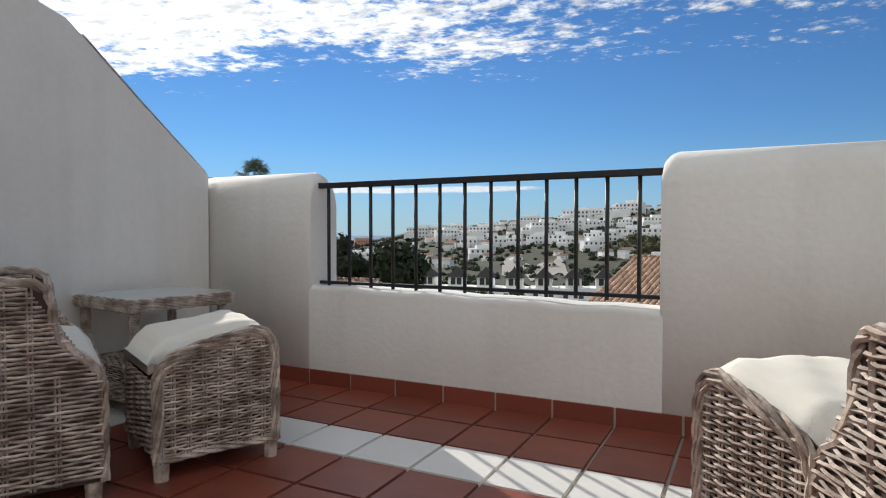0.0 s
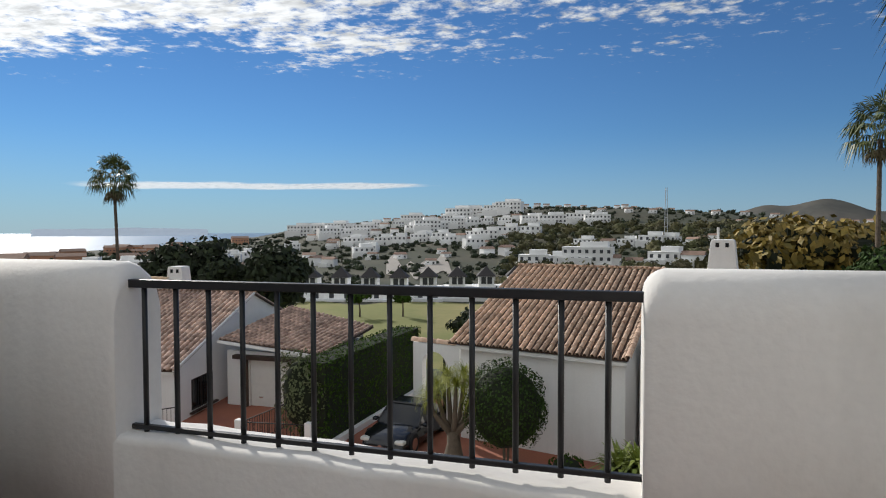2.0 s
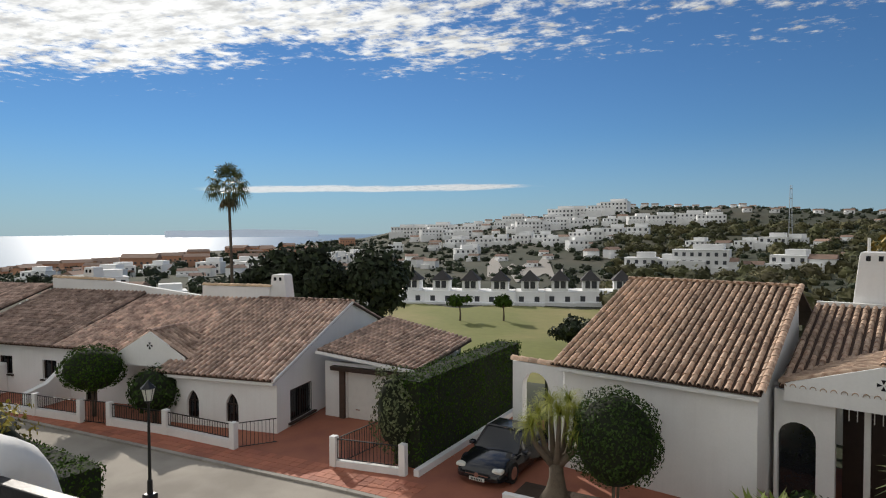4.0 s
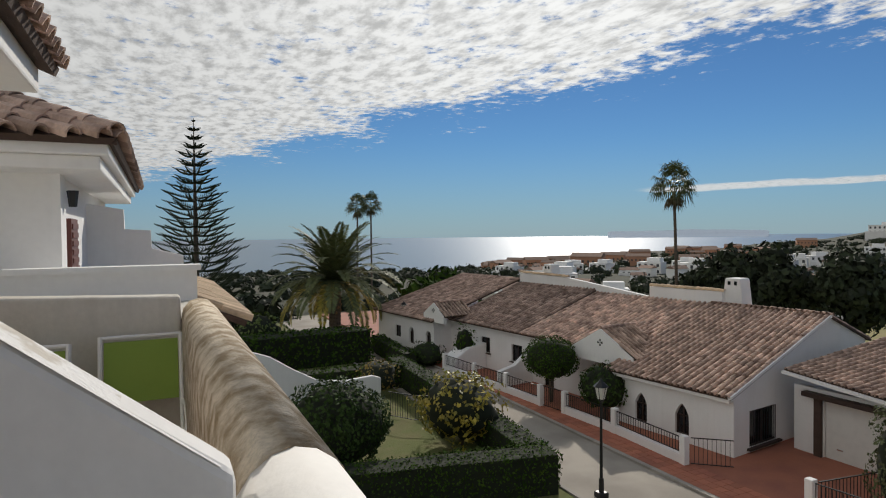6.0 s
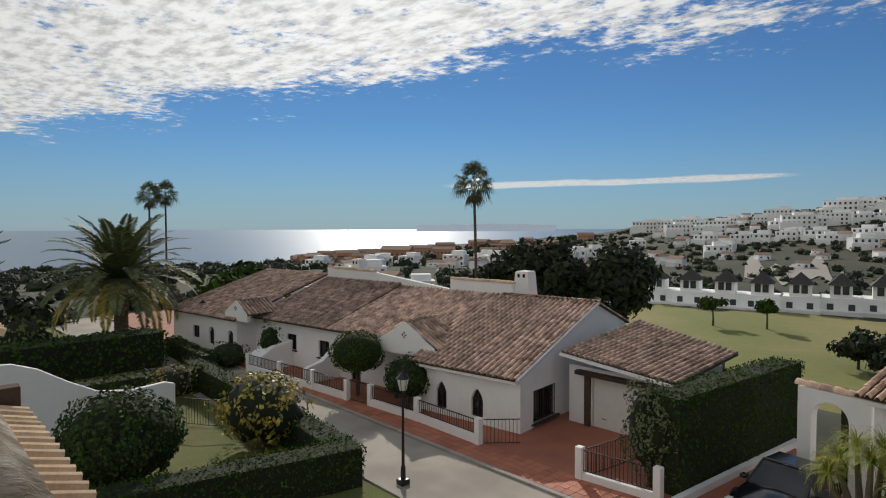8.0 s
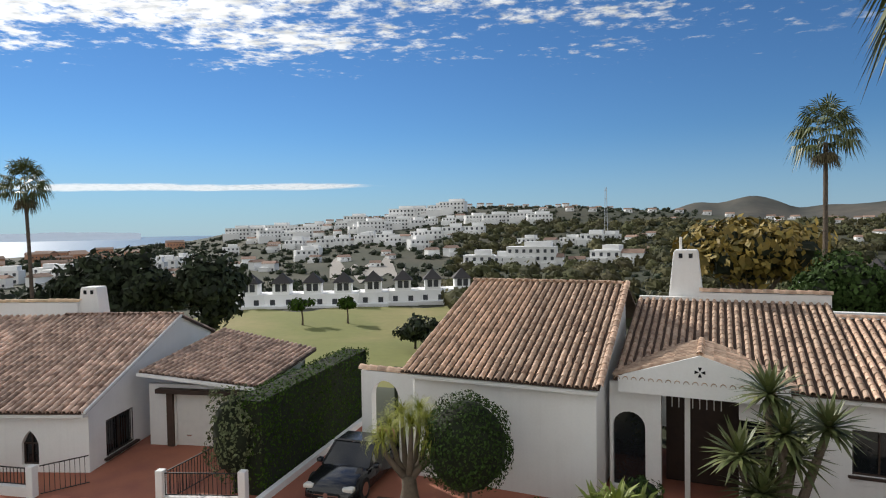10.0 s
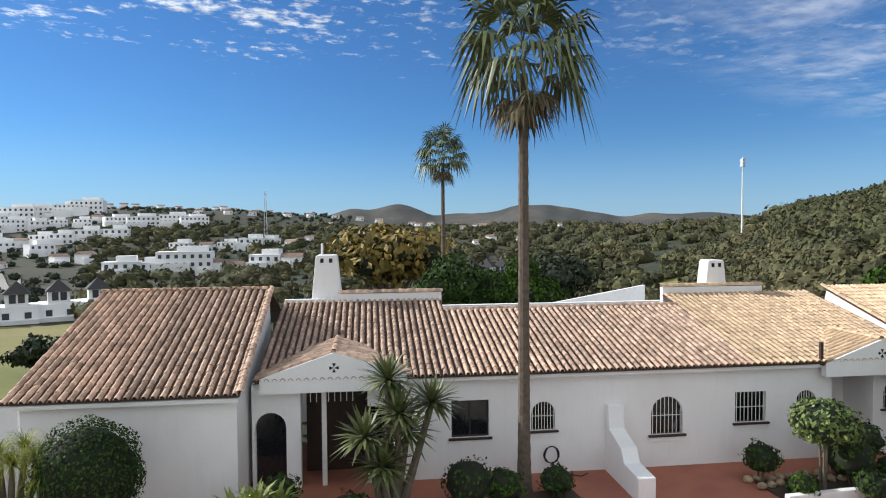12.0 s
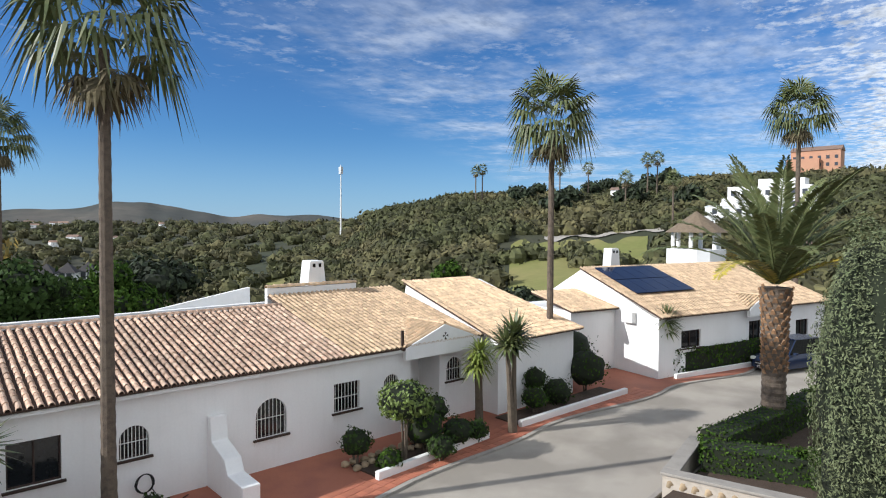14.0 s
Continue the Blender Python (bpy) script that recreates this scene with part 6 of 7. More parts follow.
for i in range(10):
    a, d = 12 + i * 1.6, 135 + (i * 37) % 50
    tree("tree", d * math.cos(radians(a)), d * math.sin(radians(a)), 6, 4.2, PINELEAF, "dark evergreen on the hilltop", 10, 60, 0.7, 0.7, 140 + i, group="hilltop trees")

# third villa beyond the bend
H3 = pose(36.6, 8.5, 0, rz=-25)
house_c = thing("house", H3, "white villa with pale tile roof and solar panels", "house", "villas across the street")
W = Build()
wall_with(W, 0, 17, G0 - 0.3, -2.75, 0, 0.3, [(1.9, 3.6, -4.6, -3.6, "rect"), (8.3, 9.6, G0, -3.5, "rect"), (10.6, 11.5, -5.0, -3.8, "arch"), (13.5, 15, -4.9, -3.8, "rect")])
part("wall", W, HOUSEWHITE, house_c)
W = Build()
W.prism([(0.3, G0 - 0.3), (9, G0 - 0.3), (9, -2.0), (6.0, -0.35), (0.3, -2.75)], Matrix.Translation((0, 0, 0)) @ YZ, 0.3)
part("wall", W, HOUSEWHITE, house_c)
W = Build()
W.box(-3.5, 3.2, G0 - 0.3, 0, 8.0, -2.5)
part("wall", W, HOUSEWHITE, house_c)
for hh in [(1.9, 3.6, -4.6, -3.6, "rect"), (8.3, 9.6, G0, -3.5, "rect"), (10.6, 11.5, -5.0, -3.8, "arch"), (13.5, 15, -4.9, -3.8, "rect")]:
    fill_window(house_c, *hh, 0, 0.3, sill=hh[2] > G0)
tile_roof(house_c, "roof", (-0.2, -0.35, -2.68), (17.3, -0.35, -2.68), (-0.2, 6.0, -0.30), (17.3, 6.0, -0.30), ROOFPALE, seed=51, row=0.45)
tile_roof(house_c, "roof", (-3.7, 2.9, -2.5), (0, 2.9, -2.5), (-3.7, 6.5, -1.7), (0, 6.5, -1.7), ROOFPALE, seed=52, row=0.45)
porch_gable(house_c, 7.6, 10.6, -0.5, 2.0, -2.7, -2.0, ROOFPALE, 53)
chimney(house_c, 3.2, 6.6, -1, 0.9, 0.9)
sl = (6.0 + 0.35) / 2.38
for i in range(5):
    for j in range(2):
        x, v = 0.6 + i * 1.05, 2.1 + j * 1.75
        z = -2.68 + (v + 0.35) / sl + 0.22
        dz_ = 1.68 / sl
        part("solar_panel", Build().add([(x, v, z), (x + 1.0, v, z), (x + 1.0, v + 1.68, z + dz_), (x, v + 1.68, z + dz_), (x, v, z - 0.05), (x + 1.0, v, z - 0.05), (x + 1.0, v + 1.68, z + dz_ - 0.05), (x, v + 1.68, z + dz_ - 0.05)], [(0, 1, 2, 3), (7, 6, 5, 4), (0, 4, 5, 1), (1, 5, 6, 2), (2, 6, 7, 3), (3, 7, 4, 0)]), SOLAR, house_c, "dark blue solar panel")
for y, z in ((4.3, -3.3), (1.6, -2.9)):
    part("air_conditioner", Build().box(-3.85 if y > 3 else -0.35, y, z - 0.3, -3.51 if y > 3 else -0.01, y + 0.8, z + 0.3), WHITEMETAL, house_c, bevel=0.02)
hedge([(38.6, 8.2), (45.2, 4.8)], 1.3, G0, -4.6, "clipped hedge before the villa", seed=61, leaf=0.11, dens=45)
tagged(part("bed_edge", Build().box(0, -0.1, -0.1, 9.0, 0.1, 0.25, pose(37.3, 7.75, G0, rz=-27)), HOUSEWHITE), "white edge of a planting bed", "kerb", kind="structure")
yucca(37.4, 8.3, G0, [(0, 0, 3.2), (0.3, 0.1, 2.7)], 1.2, "yucca beside the villa corner", seed=62)


# ---- vehicles ----
def wheel(car, x, y, r, rim):
    t = part("wheel", Build().tube([(x, y - 0.11, r), (x, y + 0.11, r)], r, 20), RUBBER, car)
    part("rim", Build().tube([(x, y - 0.118, r), (x, y + 0.118, r)], r * 0.62, 14), rim, t)


def car(m, label, paint, length, width, height, suv, group=""):
    """A car along x, its front towards +x, built as lofted cross sections."""
    t = thing("car", m, label, "car", group)
    L, w = length, width / 2
    hb = height * (0.58 if suv else 0.60)
    stations = [(-L / 2, 0.78, hb * 0.80), (-L * 0.46, 0.92, hb * 0.96), (-L * 0.25, 1.0, hb), (0.0, 1.0, hb), (L * 0.22, 1.0, hb * 0.98), (L * 0.40, 0.95, hb * 0.86), (L * 0.475, 0.86, hb * 0.72), (L / 2, 0.70, hb * 0.55)]
    b = Build()
    prof = [(-1, 0.30), (-1.0, 0.62), (-0.93, 0.92), (-0.70, 1.0), (0, 1.03), (0.70, 1.0), (0.93, 0.92), (1.0, 0.62), (1, 0.30)]
    for x, k, z in stations:
        for s, q in prof:
            b.v.append((x, s * w * k, max(0.22, z * q) if q > 0.3 else 0.22))
    n = len(prof)
    for i in range(len(stations) - 1):
        for j in range(n - 1):
            b.f.append((i * n + j, i * n + j + 1, (i + 1) * n + j + 1, (i + 1) * n + j))
    b.f += [tuple(range(n - 1, -1, -1)), tuple(range((len(stations) - 1) * n, len(stations) * n))]
    part("body", b, paint, t, smooth=True)
    x0, x1, x2, x3 = (-L * 0.47, -L * 0.42, L * 0.06, L * 0.22) if suv else (-L * 0.34, -L * 0.17, L * 0.02, L * 0.20)
    low, up = hb * 0.97, height - 0.03
    g = {}
    for i, (x, k, z) in enumerate(((x0, 0.88, low), (x1, 0.76, up), (x2, 0.76, up), (x3, 0.88, low))):
        g[i] = ((x, -w * k, z), (x, w * k, z))
    for name, q in (("rear_window", (g[0][0], g[1][0], g[1][1], g[0][1])), ("windscreen", (g[2][0], g[3][0], g[3][1], g[2][1])), ("side_window", (g[0][0], g[3][0], g[2][0], g[1][0])), ("side_window", (g[0][1], g[1][1], g[2][1], g[3][1]))):
        part(name, Build().add(q, [(0, 1, 2, 3)]), GLASSDARK, t, "dark glazing")
    part("bumper_bar", Build().box(L * 0.47, -0.40, hb * 0.46, L * 0.512, 0.40, hb * 0.49), CHROME, t)
    part("roof", Build().add([(x1 - 0.03, -w * 0.77, height - 0.02), (x2 + 0.03, -w * 0.77, height - 0.01), (x2 + 0.03, w * 0.77, height - 0.01), (x1 - 0.03, w * 0.77, height - 0.02), (x1, -w * 0.7, height + 0.03), (x2, -w * 0.7, height + 0.035), (x2, w * 0.7, height + 0.035), (x1, w * 0.7, height + 0.03)], [(4, 5, 6, 7), (0, 1, 5, 4), (1, 2, 6, 5), (2, 3, 7, 6), (3, 0, 4, 7)]), paint, t)
    for sy in (-1, 1):
        part("headlight", Build().box(L * 0.425, sy * w * 0.72 - 0.17, hb * 0.60, L * 0.487, sy * w * 0.72 + 0.17, hb * 0.76), LAMPGLASS, t, "clear headlight", bevel=0.04)
        part("mirror", Build().box(L * 0.12, sy * (w + 0.09) - 0.09, hb * 0.95, L * 0.17, sy * (w + 0.09) + 0.09, hb * 1.1), paint, t, bevel=0.03)
        part("pillar", Build().tube([(x2, sy * w * 0.77, height - 0.02), (x3, sy * w * 0.89, hb * 0.97)], 0.035, 6), paint, t)
        for x in (-L * 0.30, L * 0.31):
            wheel(t, x, sy * (w - 0.11), 0.33 if not suv else 0.37, CHROME)
    part("grille", Build().box(L * 0.46, -0.42, hb * 0.38, L * 0.508, 0.42, hb * 0.56), RUBBER, t)
    part("badge", Build().tube([(L * 0.505, 0, hb * 0.48), (L * 0.515, 0, hb * 0.48)], 0.08, 16), CHROME, t)
    part("number_plate", Build().box(L * 0.50, -0.26, hb * 0.24, L * 0.512, 0.26, hb * 0.36), BARS, t)
    for i in range(7):
        part("plate_mark", Build().box(L * 0.512, -0.2 + i * 0.06, hb * 0.265, L * 0.514, -0.165 + i * 0.06, hb * 0.335), RUBBER, t)
    return t


car(pose(-5.25, 18.6, G0, rz=-97), "black convertible coupe parked on the drive", CARPAINT, 4.1, 1.78, 1.30, False)
car(pose(44.0, 2.9, G0 - 0.05, rz=150), "dark blue off-road car parked by the kerb", BLUEPAINT, 4.5, 1.8, 1.85, True)

# archway beside the drive
t = thing("archway", pose(2.32, 17.5, 0, rz=-13.5), "white garden archway with tiled coping", "archway")
W = Build()
wall_with(W, -8.2, -6.2, G0 - 0.2, -2.85, 0.6, 0.3, [(-7.8, -6.75, G0 - 0.2, -3.15, "arch")])
part("wall", W, HOUSEWHITE, t)
ridge_tiles(t, (-8.3, 0.75, -2.84), (-6.1, 0.75, -2.84), ROOFTILE, 0.34)
# near-black sheet behind the arch paints the shade of the passage
part("dark_opening", Build().box(-7.9, 2.4, G0, -6.3, 2.45, -3.1), HEDGECORE, t)


# ---- street lamps ----
def street_lamp(x, y, h, label):
    t = thing("street_lamp", pose(x, y, G0), label, "street lamp", "street lamps")
    part("post", Build().tube([(0, 0, -0.2), (0, 0, 0.5), (0, 0, 0.52), (0, 0, h - 0.62)], [0.085, 0.075, 0.05, 0.035], 10), IRON, t)
    part("base", Build().box(-0.16, -0.16, -0.2, 0.16, 0.16, 0.10), IRON, t, bevel=0.03)
    part("cradle", Build().tube([(0, 0, h - 0.66), (0, 0, h - 0.58), (0, 0, h - 0.54)], [0.035, 0.10, 0.12], 6), IRON, t)
    part("lantern_glass", Build().tube([(0, 0, h - 0.54), (0, 0, h - 0.17)], [0.11, 0.20], 6), LAMPGLASS, t, "milky lantern glass")
    part("lantern_roof", Build().tube([(0, 0, h - 0.17), (0, 0, h - 0.04), (0, 0, h + 0.06)], [0.24, 0.10, 0.02], 6), IRON, t)
    for i in range(6):
        a = i * 1.0472
        part("lantern_bar", Build().tube([(0.115 * math.cos(a), 0.115 * math.sin(a), h - 0.54), (0.205 * math.cos(a), 0.205 * math.sin(a), h - 0.17)], 0.012, 4), IRON, t)


street_lamp(-14.1, 11.75, 3.45, "black iron street lamp with milky lantern by the kerb")
street_lamp(-39.8, 15.4, 3.1, "black iron street lamp with lantern near the villa")


# ---- wicker furniture ----
def weave(b, p, u, v, rows, cols, bulge=0.008, r=0.0065):
    """Horizontal strands woven over uprights on the panel p, p+u, p+v."""
    p, u, v = Vector(p), Vector(u), Vector(v)
    n = u.cross(v).normalized()
    for i in range(rows):
        pts = [p + u * (k / (cols * 2)) + v * ((i + 0.5) / rows) + n * bulge * (1 if (k // 2 + i) % 2 else -0.1) for k in range(cols * 2 + 1)]
        b.tube(pts, r, 4)


def twist(b, pts, r=0.013):
    """A twisted cord edge."""
    pts = [Vector(p) for p in pts]
    fine = []
    for a, c in zip(pts, pts[1:]):
        m = max(1, int((c - a).length / 0.02))
        fine += [a.lerp(c, k / m) for k in range(m)]
    fine.append(pts[-1])
    for s in range(3):
        q = []
        for i, p in enumerate(fine):
            d = (fine[min(i + 1, len(fine) - 1)] - fine[max(i - 1, 0)]).normalized()
            e = d.cross(Vector((0.3, 0.5, 0.8))).normalized()
            f = d.cross(e)
            a = i * 0.55 + s * 2.094
            q.append(p + (e * math.cos(a) + f * math.sin(a)) * r * 0.8)
        b.tube(q, r * 0.75, 5)


def cushion(name, parent, x0, y0, z0, x1, y1, z1, label="cream canvas cushion"):
    b = Build()
    n = 12
    for i in range(n + 1):
        for j in range(n + 1):
            u, v = i / n, j / n
            e = min(1.0, 7 * min(u, 1 - u)) * min(1.0, 7 * min(v, 1 - v))
            e = e ** 0.4
            b.v.append((x0 + (x1 - x0) * u, y0 + (y1 - y0) * v, z0 + (z1 - z0) * (0.35 + 0.65 * e) + 0.010 * noise.noise((u * 5, v * 4, x0 * 3)) * e + 0.006 * math.sin(u * 9 + v * 14) * e))
    m = (n + 1)
    for i in range(n):
        for j in range(n):
            p = i * m + j
            b.f.append((p, p + m, p + m + 1, p + 1))
    k = len(b.v)
    ring = [i * m for i in range(n + 1)] + [n * m + j for j in range(1, n + 1)] + [i * m + n for i in range(n - 1, -1, -1)] + [j for j in range(n - 1, 0, -1)]
    for i in ring:
        b.v.append((b.v[i][0], b.v[i][1], z0))
    for i in range(len(ring)):
        j = (i + 1) % len(ring)
        b.f.append((ring[i], ring[j], k + j, k + i))
    b.f.append(tuple(k + i for i in range(len(ring))))
    return part(name, b, CUSHION, parent, label, smooth=True)


def wicker_leg(t, x, y, h):
    part("leg", Build().tube([(x, y, 0), (x, y, h)], [0.027, 0.031], 10), WICKER, t)


def ottoman(m, w, d, low, high):
    """The top slopes up from the end at x = 0, towards its chair, to the end at x = w."""
    t = thing("ottoman", m, "whitewashed wicker footstool with sloping cream cushion", "footstool", "wicker footstools")
    prof = [(0, 0.07), (0, low - 0.08), (0.015, low - 0.035), (0.05, low - 0.005), (w * 0.35, low + (high - low) * 0.42), (w * 0.65, low + (high - low) * 0.82), (w - 0.10, high), (w - 0.045, high - 0.012), (w - 0.012, high - 0.05), (w, high - 0.11), (w, 0.07)]

    def top_at(x):
        for (x0, z0), (x1, z1) in zip(prof[1:], prof[2:]):
            if x0 <= x <= x1 and x1 > x0:
                return z0 + (z1 - z0) * (x - x0) / (x1 - x0)
        return low - 0.08

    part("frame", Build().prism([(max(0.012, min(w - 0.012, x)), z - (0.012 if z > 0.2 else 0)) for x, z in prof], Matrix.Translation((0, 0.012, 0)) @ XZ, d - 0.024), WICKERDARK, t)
    for y, sg in ((0.0, -1), (d, 1)):
        b = Build()
        rows = 36
        for i in range(rows):
            z = 0.085 + i * (high - 0.10) / rows
            run = [k for k in range(33) if top_at(w * k / 32) > z + 0.008]
            if len(run) < 3:
                continue
            b.tube([(w * k / 32, y + sg * (0.006 * math.cos(math.pi * (k / 4 + i)) + 0.002), z + 0.0015 * math.sin(k * 1.7 + i * 2.3)) for k in run], 0.0052, 4)
        for k in range(1, 8):
            x = w * k / 8
            for off in (-0.006, 0.006):
                b.tube([(x + off, y + sg * 0.004, 0.075), (x + off, y + sg * 0.004, top_at(x) - 0.01)], 0.0042, 4)
        part("woven_side", b, WICKER, t)
        b = Build()
        twist(b, [(x, y, z) for x, z in prof], 0.011)
        twist(b, [(x + (0.016 if x < w / 2 else -0.016), y + sg * 0.004, z - (0.018 if 0.2 < z else 0)) for x, z in prof], 0.009)
        twist(b, [(0, y, 0.08), (w / 2, y, 0.085), (w, y, 0.08)], 0.011)
        part("braided_edge", b, WICKER, t)
    for x, h, sg in ((0.0, low - 0.10, -1), (w, high - 0.12, 1)):
        b = Build()
        weave(b, (x, d if sg < 0 else 0, 0.08), (0, -d if sg < 0 else d, 0), (0, 0, h - 0.08), 28, 10, 0.006, 0.0055)
        part("woven_end", b, WICKER, t)
    for x in (0.02, w - 0.02):
        for y in (0.02, d - 0.02):
            wicker_leg(t, x, y, 0.10)
    c = cushion("cushion", t, -0.02, 0.02, -0.05, w - 0.02, d - 0.02, 0.045)
    for v in c.data.vertices:
        k = max(0.0, min(1.0, v.co.x / w))
        v.co.z += low + (high - low) * k ** 0.75 - (0.02 * (1 - k / 0.12) if k < 0.12 else 0)
    return t


def armchair(m, label, w=0.72, d=0.74, front=0.46, arm=0.74, seat=0.40, far=None):
    """Front along y at x = 0 (facing -x); near side at y = 0, far side at y = w."""
    t = thing("armchair", m, label, "armchair", "wicker armchairs")
    near_arm = arm
    for y in (0.0, w):
        arm = near_arm if y == 0.0 or far is None else far
        prof = [(0.0, 0.07), (0.0, front - 0.06), (0.012, front - 0.02), (0.04, front + 0.015), (0.085, front + 0.05), (0.125, front + 0.10), (0.145, front + 0.16), (0.15, arm - 0.06), (0.165, arm - 0.02), (0.20, arm), (0.30, arm + 0.01), (d, arm + 0.02), (d, 0.07)]
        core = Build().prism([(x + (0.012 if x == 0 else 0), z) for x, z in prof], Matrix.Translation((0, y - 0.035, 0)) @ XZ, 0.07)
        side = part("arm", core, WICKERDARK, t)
        b = Build()
        for i in range(46):
            z = 0.09 + i * (arm - 0.09) / 45
            xs_ = 0.0 if z < front - 0.02 else 0.02 + 0.2 * (z - front + 0.02) / (arm - front + 0.02)
            for yy, sg in ((y - 0.038, -1), (y + 0.038, 1)):
                b.tube([(xs_ + (d - xs_) * k / 32, yy + sg * (0.006 * math.cos(math.pi * (k / 3 + i)) + 0.003), z + 0.0015 * math.sin(k * 1.7 + i * 2.3)) for k in range(33)], 0.0056, 4)
        for k in range(1, 9):
            x = 0.06 + (d - 0.08) * k / 9
            hi = front - 0.02 if x < 0.18 else arm - 0.01
            for yy, sg in ((y - 0.038, -1), (y + 0.038, 1)):
                for off in (-0.006, 0.006):
                    b.tube([(x + off, yy + sg * 0.004, 0.08), (x + off, yy + sg * 0.004, hi)], 0.0042, 4)
        part("woven_side", b, WICKER, side)
        b = Build()
        for yy in (y - 0.035, y + 0.035):
            twist(b, [(x - 0.004, yy, z) for x, z in prof[:-1]], 0.011)
        for i in range(6):
            b.tube([(x - 0.005, y - 0.026 + i * 0.0104, z + 0.006) for x, z in prof[:-1]], 0.0062, 5)
        part("braided_edge", b, WICKER, side)
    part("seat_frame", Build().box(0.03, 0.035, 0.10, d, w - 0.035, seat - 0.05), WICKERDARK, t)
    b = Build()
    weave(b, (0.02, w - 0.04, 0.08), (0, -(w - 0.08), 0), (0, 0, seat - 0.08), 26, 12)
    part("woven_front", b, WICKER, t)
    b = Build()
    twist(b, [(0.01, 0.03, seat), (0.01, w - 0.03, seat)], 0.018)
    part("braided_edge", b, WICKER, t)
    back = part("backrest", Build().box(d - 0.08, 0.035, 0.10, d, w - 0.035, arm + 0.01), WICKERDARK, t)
    b = Build()
    weave(b, (d + 0.004, 0.03, 0.1), (0, w - 0.06, 0), (0, 0, arm + 0.04), 40, 12)
    part("woven_back", b, WICKER, back)
    cushion("seat_cushion", t, 0.0, 0.045, seat - 0.02, d - 0.09, w - 0.045, seat + 0.11)
    for x in (0.03, d - 0.03):
        for y in (0.0, w):
            wicker_leg(t, x, y, 0.09)
    return t


ottoman(pose(0.473, -1.477, 0.004, rz=64.6), 0.467, 0.50, 0.475, 0.545)
armchair(pose(-0.22, -1.28, 0.004, rz=240), "whitewashed wicker armchair with cream cushion beside a footstool", front=0.47, arm=0.765, seat=0.44)
ottoman(pose(2.955, -1.035, 0.004, rz=132), 0.42, 0.50, 0.455, 0.54)
armchair(pose(2.61, -1.44, 0.004, rz=290), "whitewashed wicker armchair with cream seat cushion by the parapet", front=0.46, arm=0.755, seat=0.43)
tb = thing("side_table", pose(-0.50, -0.72, 0.004, rz=-8), "wicker side table with glass top and lower shelf", "table")
part("glass_top", Build().box(-0.285, -0.285, 0.598, 0.285, 0.285, 0.606), TABLEGLASS, tb, bevel=0.003)
for k in range(4):
    e, z = 0.285 + 0.004 * (k % 2), 0.55 + k * 0.014
    b = Build()
    twist(b, [(-e, -e, z), (e, -e, z), (e, e, z), (-e, e, z), (-e, -e, z)], 0.010)
    part("braided_edge", b, WICKER, tb)
part("shelf", Build().box(-0.26, -0.26, 0.16, 0.26, 0.26, 0.24), WICKERDARK, tb)
for p, u in (((-0.27, -0.27, 0.08), (0.54, 0, 0)), ((0.27, -0.27, 0.08), (0, 0.54, 0)), ((0.27, 0.27, 0.08), (-0.54, 0, 0)), ((-0.27, 0.27, 0.08), (0, -0.54, 0))):
    b = Build()
    weave(b, p, u, (0, 0, 0.18), 15, 12, 0.006, 0.0055)
    part("woven_apron", b, WICKER, tb)
b = Build()
weave(b, (-0.26, -0.26, 0.245), (0.52, 0, 0), (0, 0.52, 0), 36, 14, 0.005, 0.0055)
part("woven_shelf", b, WICKER, tb)
for x in (-0.25, 0.25):
    for y in (-0.25, 0.25):
        leg = part("leg", Build().tube([(x, y, 0), (x, y, 0.56)], 0.022, 10), WICKERDARK, tb)
        b = Build()
        b.tube([(x + 0.024 * math.cos(i * 0.9), y + 0.024 * math.sin(i * 0.9), 0.27 + i * 0.0012) for i in range(230)], 0.0045, 4)
        part("wrapping", b, WICKER, leg)

# ---- neighbouring terraces ----
prof = [(0.0, -0.4), (0.27, -0.4), (0.28, 1.16), (0.25, 1.26), (0.19, 1.315), (0.13, 1.33), (0.07, 1.315), (0.02, 1.26), (0.0, 1.16)]
nb = part("wall_neighbour_parapet", Build().prism(prof, YZ, 3.62), WEATHERED, smooth=False)
nb.data.polygons.foreach_set("use_smooth", [len(p.vertices) == 4 for p in nb.data.polygons])
nb.location.x = -4.60
tagged(nb, "weathered brown-stained rounded parapet of the neighbouring terrace", "wall", kind="structure")
tagged(part("wall_neighbour_party", Build().prism([(-5.0, -0.4), (0.0, -0.4), (0.0, 1.36), (-1.6, 1.42), (-5, 1.42)], Matrix.Translation((-4.68, 0, 0)) @ YZ, 0.2), STAINEDWALL, bevel=0.02), "stained cream wall between terraces", "wall", kind="structure")
tagged(part("floor_neighbour", Build().box(-4.48, -5, -0.41, -1.06, 0.0, 0.0), TERRA), "dark terracotta floor of the neighbouring terrace", "floor", kind="structure")
tagged(part("wall_white_terrace", Build().box(-6.8, -4.0, -0.4, -6.6, 0.22, 1.44).box(-6.84, -4.0, 1.44, -6.56, 0.26, 1.50), HOUSEWHITE), "white parapet of the farther terrace", "wall", kind="structure")
tagged(part("wall_fill", Build().box(-6.6, -4.0, -0.4, -4.68, 0.24, 1.12), STAINEDWALL), "stained wall top between the terraces", "wall", kind="structure")
hb_ = thing("neighbour_house", pose(0, 0, 0), "white neighbouring house with tiled eaves and brown shutters", "house")
part("wall", Build().box(-7.6, -5.0, -0.4, -7.2, -1.08, 2.5).box(-13.6, -5.0, -0.4, -7.6, -1.12, 2.5), HOUSEWHITE, hb_)
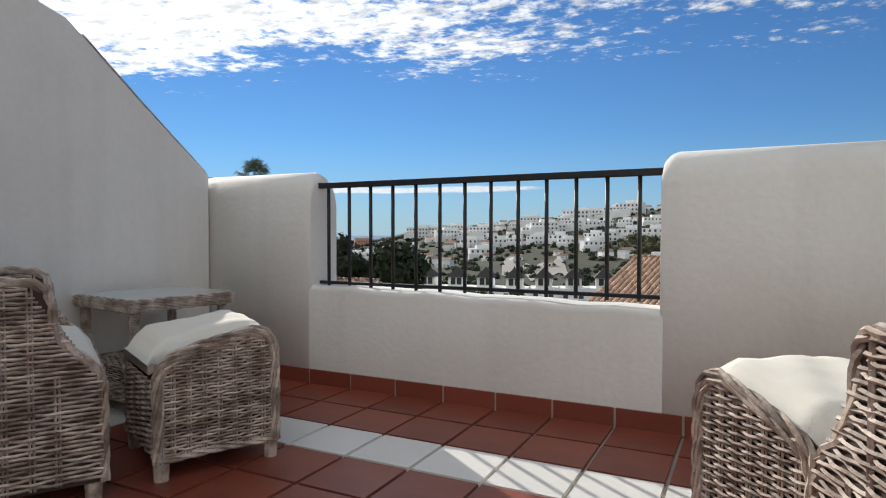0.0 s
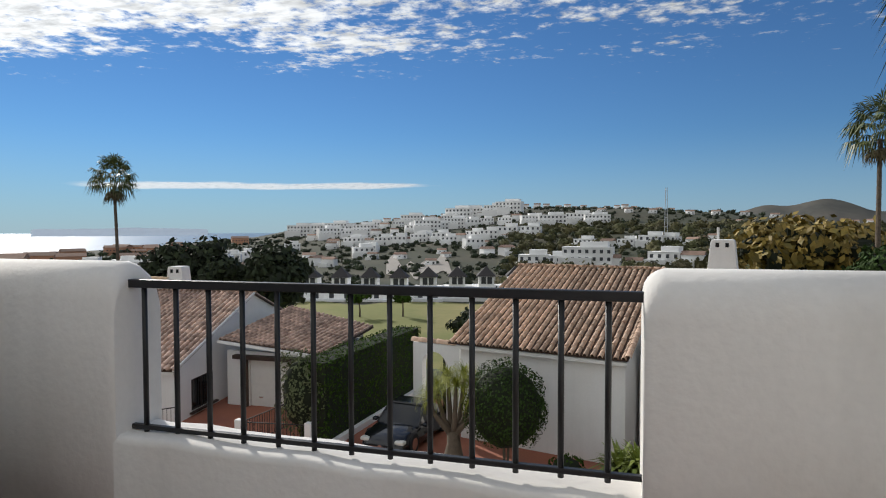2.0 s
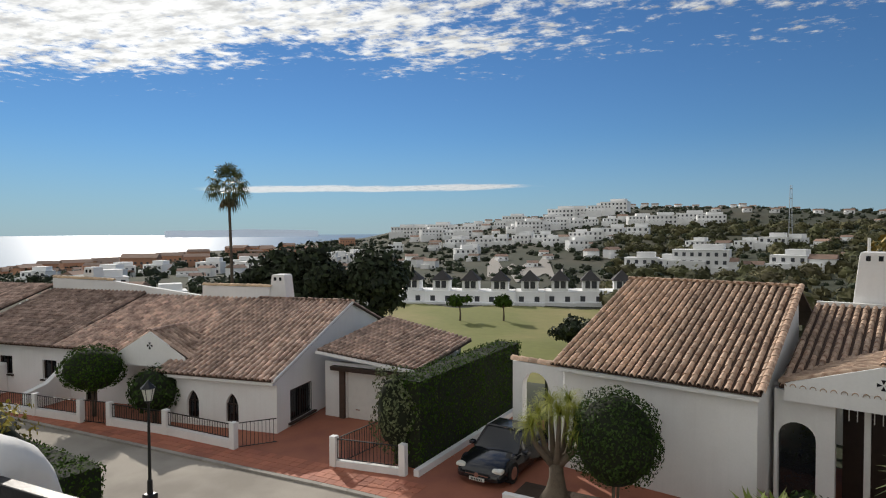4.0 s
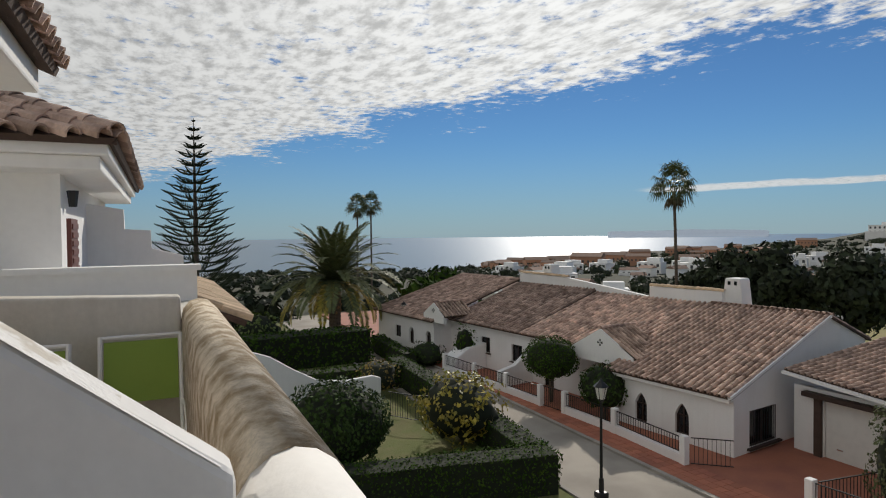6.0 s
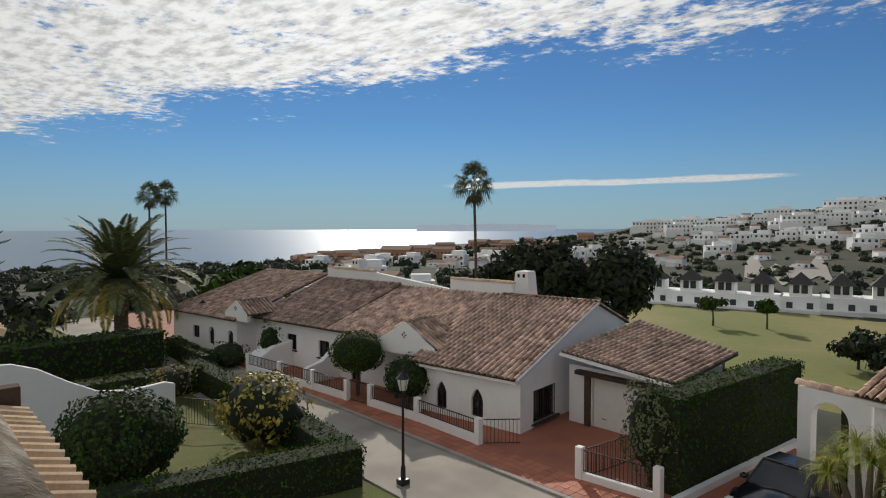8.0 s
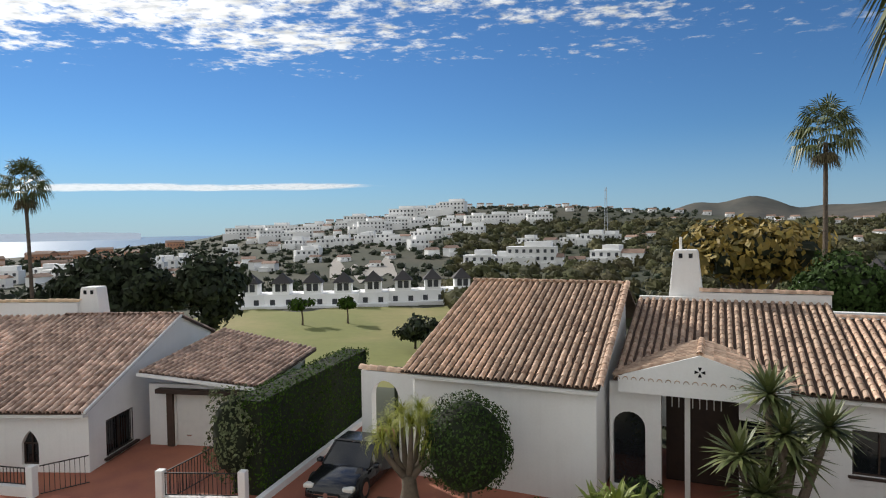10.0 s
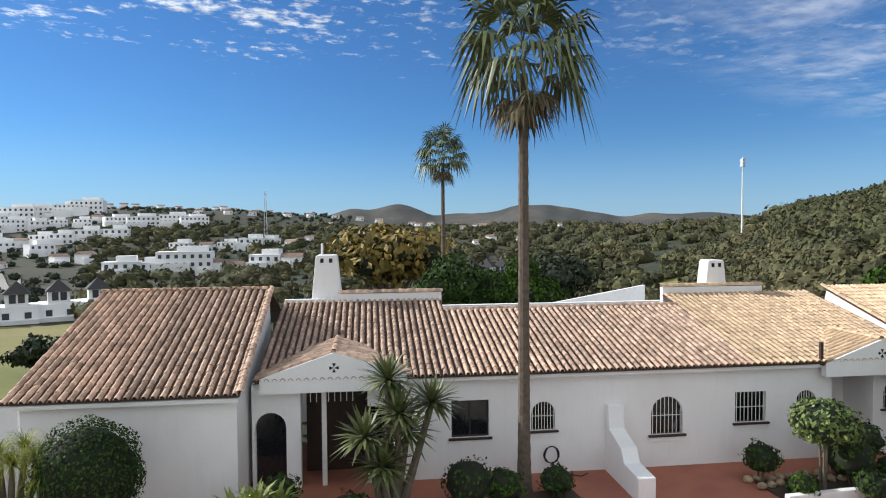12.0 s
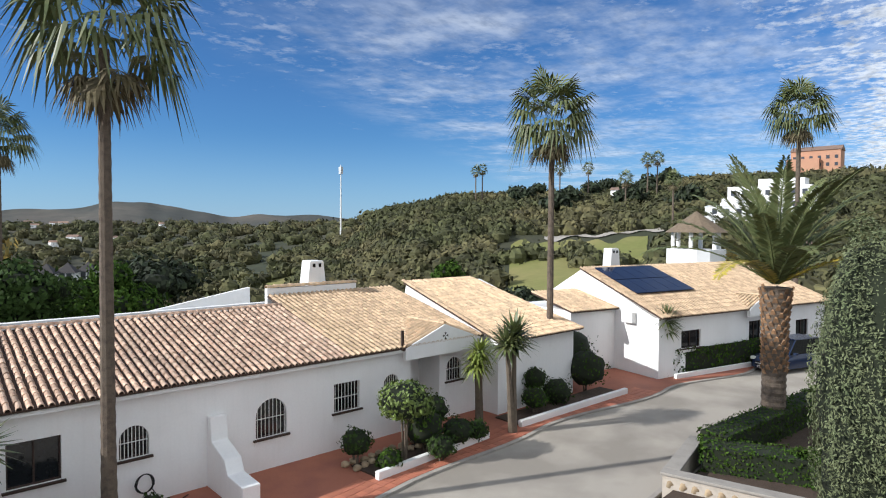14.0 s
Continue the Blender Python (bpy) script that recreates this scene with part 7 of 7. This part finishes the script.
part("soffit", Build().box(-13.8, -5.0, 2.48, -6.65, -0.66, 2.62).box(-13.8, -5.0, 2.62, -6.56, -0.58, 2.76), HOUSEWHITE, hb_, bevel=0.015)
tile_roof(hb_, "roof", (-6.48, -0.50, 2.78), (-13.9, -0.50, 2.78), (-8.5, -2.7, 3.72), (-13.9, -2.7, 3.72), ROOFDARK, keep=60, seed=71)
tile_roof(hb_, "roof", (-6.48, -5.0, 2.78), (-6.48, -0.50, 2.78), (-8.5, -5.0, 3.72), (-8.5, -2.7, 3.72), ROOFDARK, 0.26, keep=40, seed=75)
ridge_tiles(hb_, (-6.48, -0.50, 2.82), (-8.5, -2.7, 3.76), ROOFDARK)
part("shutter", Build().box(-8.35, -1.11, 0.5, -7.75, -1.05, 2.02), SHUTTER, hb_, "red-brown slatted shutter")
for i in range(14):
    part("slat", Build().box(-8.30, -1.05, 0.6 + i * 0.1, -7.80, -1.035, 0.66 + i * 0.1), SHUTTER, hb_)
part("wall_lamp", Build().tube([(-7.5, -1.0, 2.14), (-7.5, -1.0, 2.32)], [0.04, 0.06], 6), IRON, hb_)
part("stepped_wall", Build().prism([(-3, -0.4), (0.2, -0.4), (0.2, 1.5), (-0.25, 1.62), (-0.26, 1.9), (-0.62, 1.92), (-0.63, 2.22), (-1.1, 2.3), (-3, 2.4)], Matrix.Translation((-10.3, 0, 0)) @ YZ, 0.2), HOUSEWHITE, hb_)
up_ = thing("upper_eave", pose(0, 0, 0), "tiled upper eave of the neighbouring house", "roof")
part("soffit", Build().box(-5.4, -5.0, 2.95, -3.4, -0.98, 3.15), HOUSEWHITE, up_, bevel=0.02)
part("wall", Build().box(-5.1, -5.0, 1.43, -3.7, -1.75, 2.95), HOUSEWHITE, up_)
tile_roof(up_, "roof", (-3.3, -0.85, 3.18), (-5.5, -0.85, 3.18), (-3.3, -3.0, 4.1), (-5.5, -3.0, 4.1), ROOFDARK, keep=40, seed=72)
# tiled ledge below the parapets
led = thing("tiled_ledge", pose(0, 0, 0), "pale clay tiled ledge below the parapet", "roof")
tile_roof(led, "roof", (-7.3, 0.98, -0.10), (-1.9, 0.98, -0.10), (-7.3, 0.29, 0.14), (-1.9, 0.29, 0.14), ROOFPALE, 0.22, 0.34, keep=90, seed=73)
part("ledge_support", Build().box(-7.3, 0.12, -0.40, -1.9, 0.9, -0.19), HOUSEWHITE, led)
part("edge_cap", Build().box(-7.5, 0.28, -0.30, -7.3, 1.0, 0.2), ROOFBED, led)
led2 = thing("tiled_ledge", pose(0, 0, 0), "pale clay tiled ledge of the farther house", "roof")
tile_roof(led2, "roof", (-14.0, 0.85, 0.72), (-7.6, 0.85, 0.72), (-14.0, 0.2, 1.02), (-7.6, 0.2, 1.02), ROOFPALE, 0.22, 0.34, seed=74)
part("ledge_support", Build().box(-14.0, 0.12, -0.40, -7.6, 0.7, 0.6), HOUSEWHITE, led2)


def sling_chair(m, label):
    t = thing("garden_chair", m, label, "chair", "green garden chairs")
    part("sling_back", Build().add([(-0.23, -0.07, 0.68), (0.23, -0.07, 0.68), (0.23, -0.17, 1.08), (-0.23, -0.17, 1.08), (-0.23, -0.082, 0.68), (0.23, -0.082, 0.68), (0.23, -0.182, 1.08), (-0.23, -0.182, 1.08)], [(0, 1, 2, 3), (7, 6, 5, 4), (0, 4, 5, 1), (2, 6, 7, 3)]), GREENMESH, t, "green mesh sling")
    part("sling_seat", Build().box(-0.23, 0.0, 0.40, 0.23, 0.42, 0.412), GREENMESH, t, "green mesh seat")
    for s in (-1, 1):
        x = s * 0.25
        part("frame", Build().tube([(x, 0.45, 0.40), (x, 0.0, 0.40), (x, -0.175, 1.12)], 0.016, 8), WHITEMETAL, t)
        part("arm", Build().tube([(x, -0.07, 0.66), (x + s * 0.02, 0.15, 0.68), (x + s * 0.02, 0.40, 0.64), (x, 0.46, 0.45), (x, 0.46, 0.0)], 0.017, 8), WHITEMETAL, t)
        part("leg", Build().tube([(x, -0.02, 0.40), (x, -0.14, 0.0)], 0.016, 8), WHITEMETAL, t)
    part("crossbar", Build().tube([(-0.25, -0.175, 1.11), (0.25, -0.175, 1.11)], 0.014, 8), WHITEMETAL, t)
    part("crossbar", Build().tube([(-0.25, 0.44, 0.40), (0.25, 0.44, 0.40)], 0.014, 8), WHITEMETAL, t)


sling_chair(pose(-4.15, -0.26, 0.0, rz=-90), "white-framed garden chair with green mesh sling")
sling_chair(pose(-3.95, -0.92, 0.0, rz=-90), "white-framed garden chair with green mesh sling")
# garden hose on the villa wall
hose = thing("garden_hose", RM @ pose(2.05, -0.08, -5.45), "dark coiled garden hose on the white wall", "hose")
b = Build()
b.tube([((0.24 + 0.03 * math.sin(i * 0.9)) * math.cos(i * 0.35), -0.05 - 0.002 * (i % 9), 0.28 * math.sin(i * 0.35)) for i in range(80)], 0.018, 5)
b.tube([(0.2, -0.06, -0.2), (0.4, -0.25, -0.58), (0.9, -0.4, -0.63), (1.2, -0.2, -0.63)], 0.016, 5)
part("coil", b, RUBBER, hose)
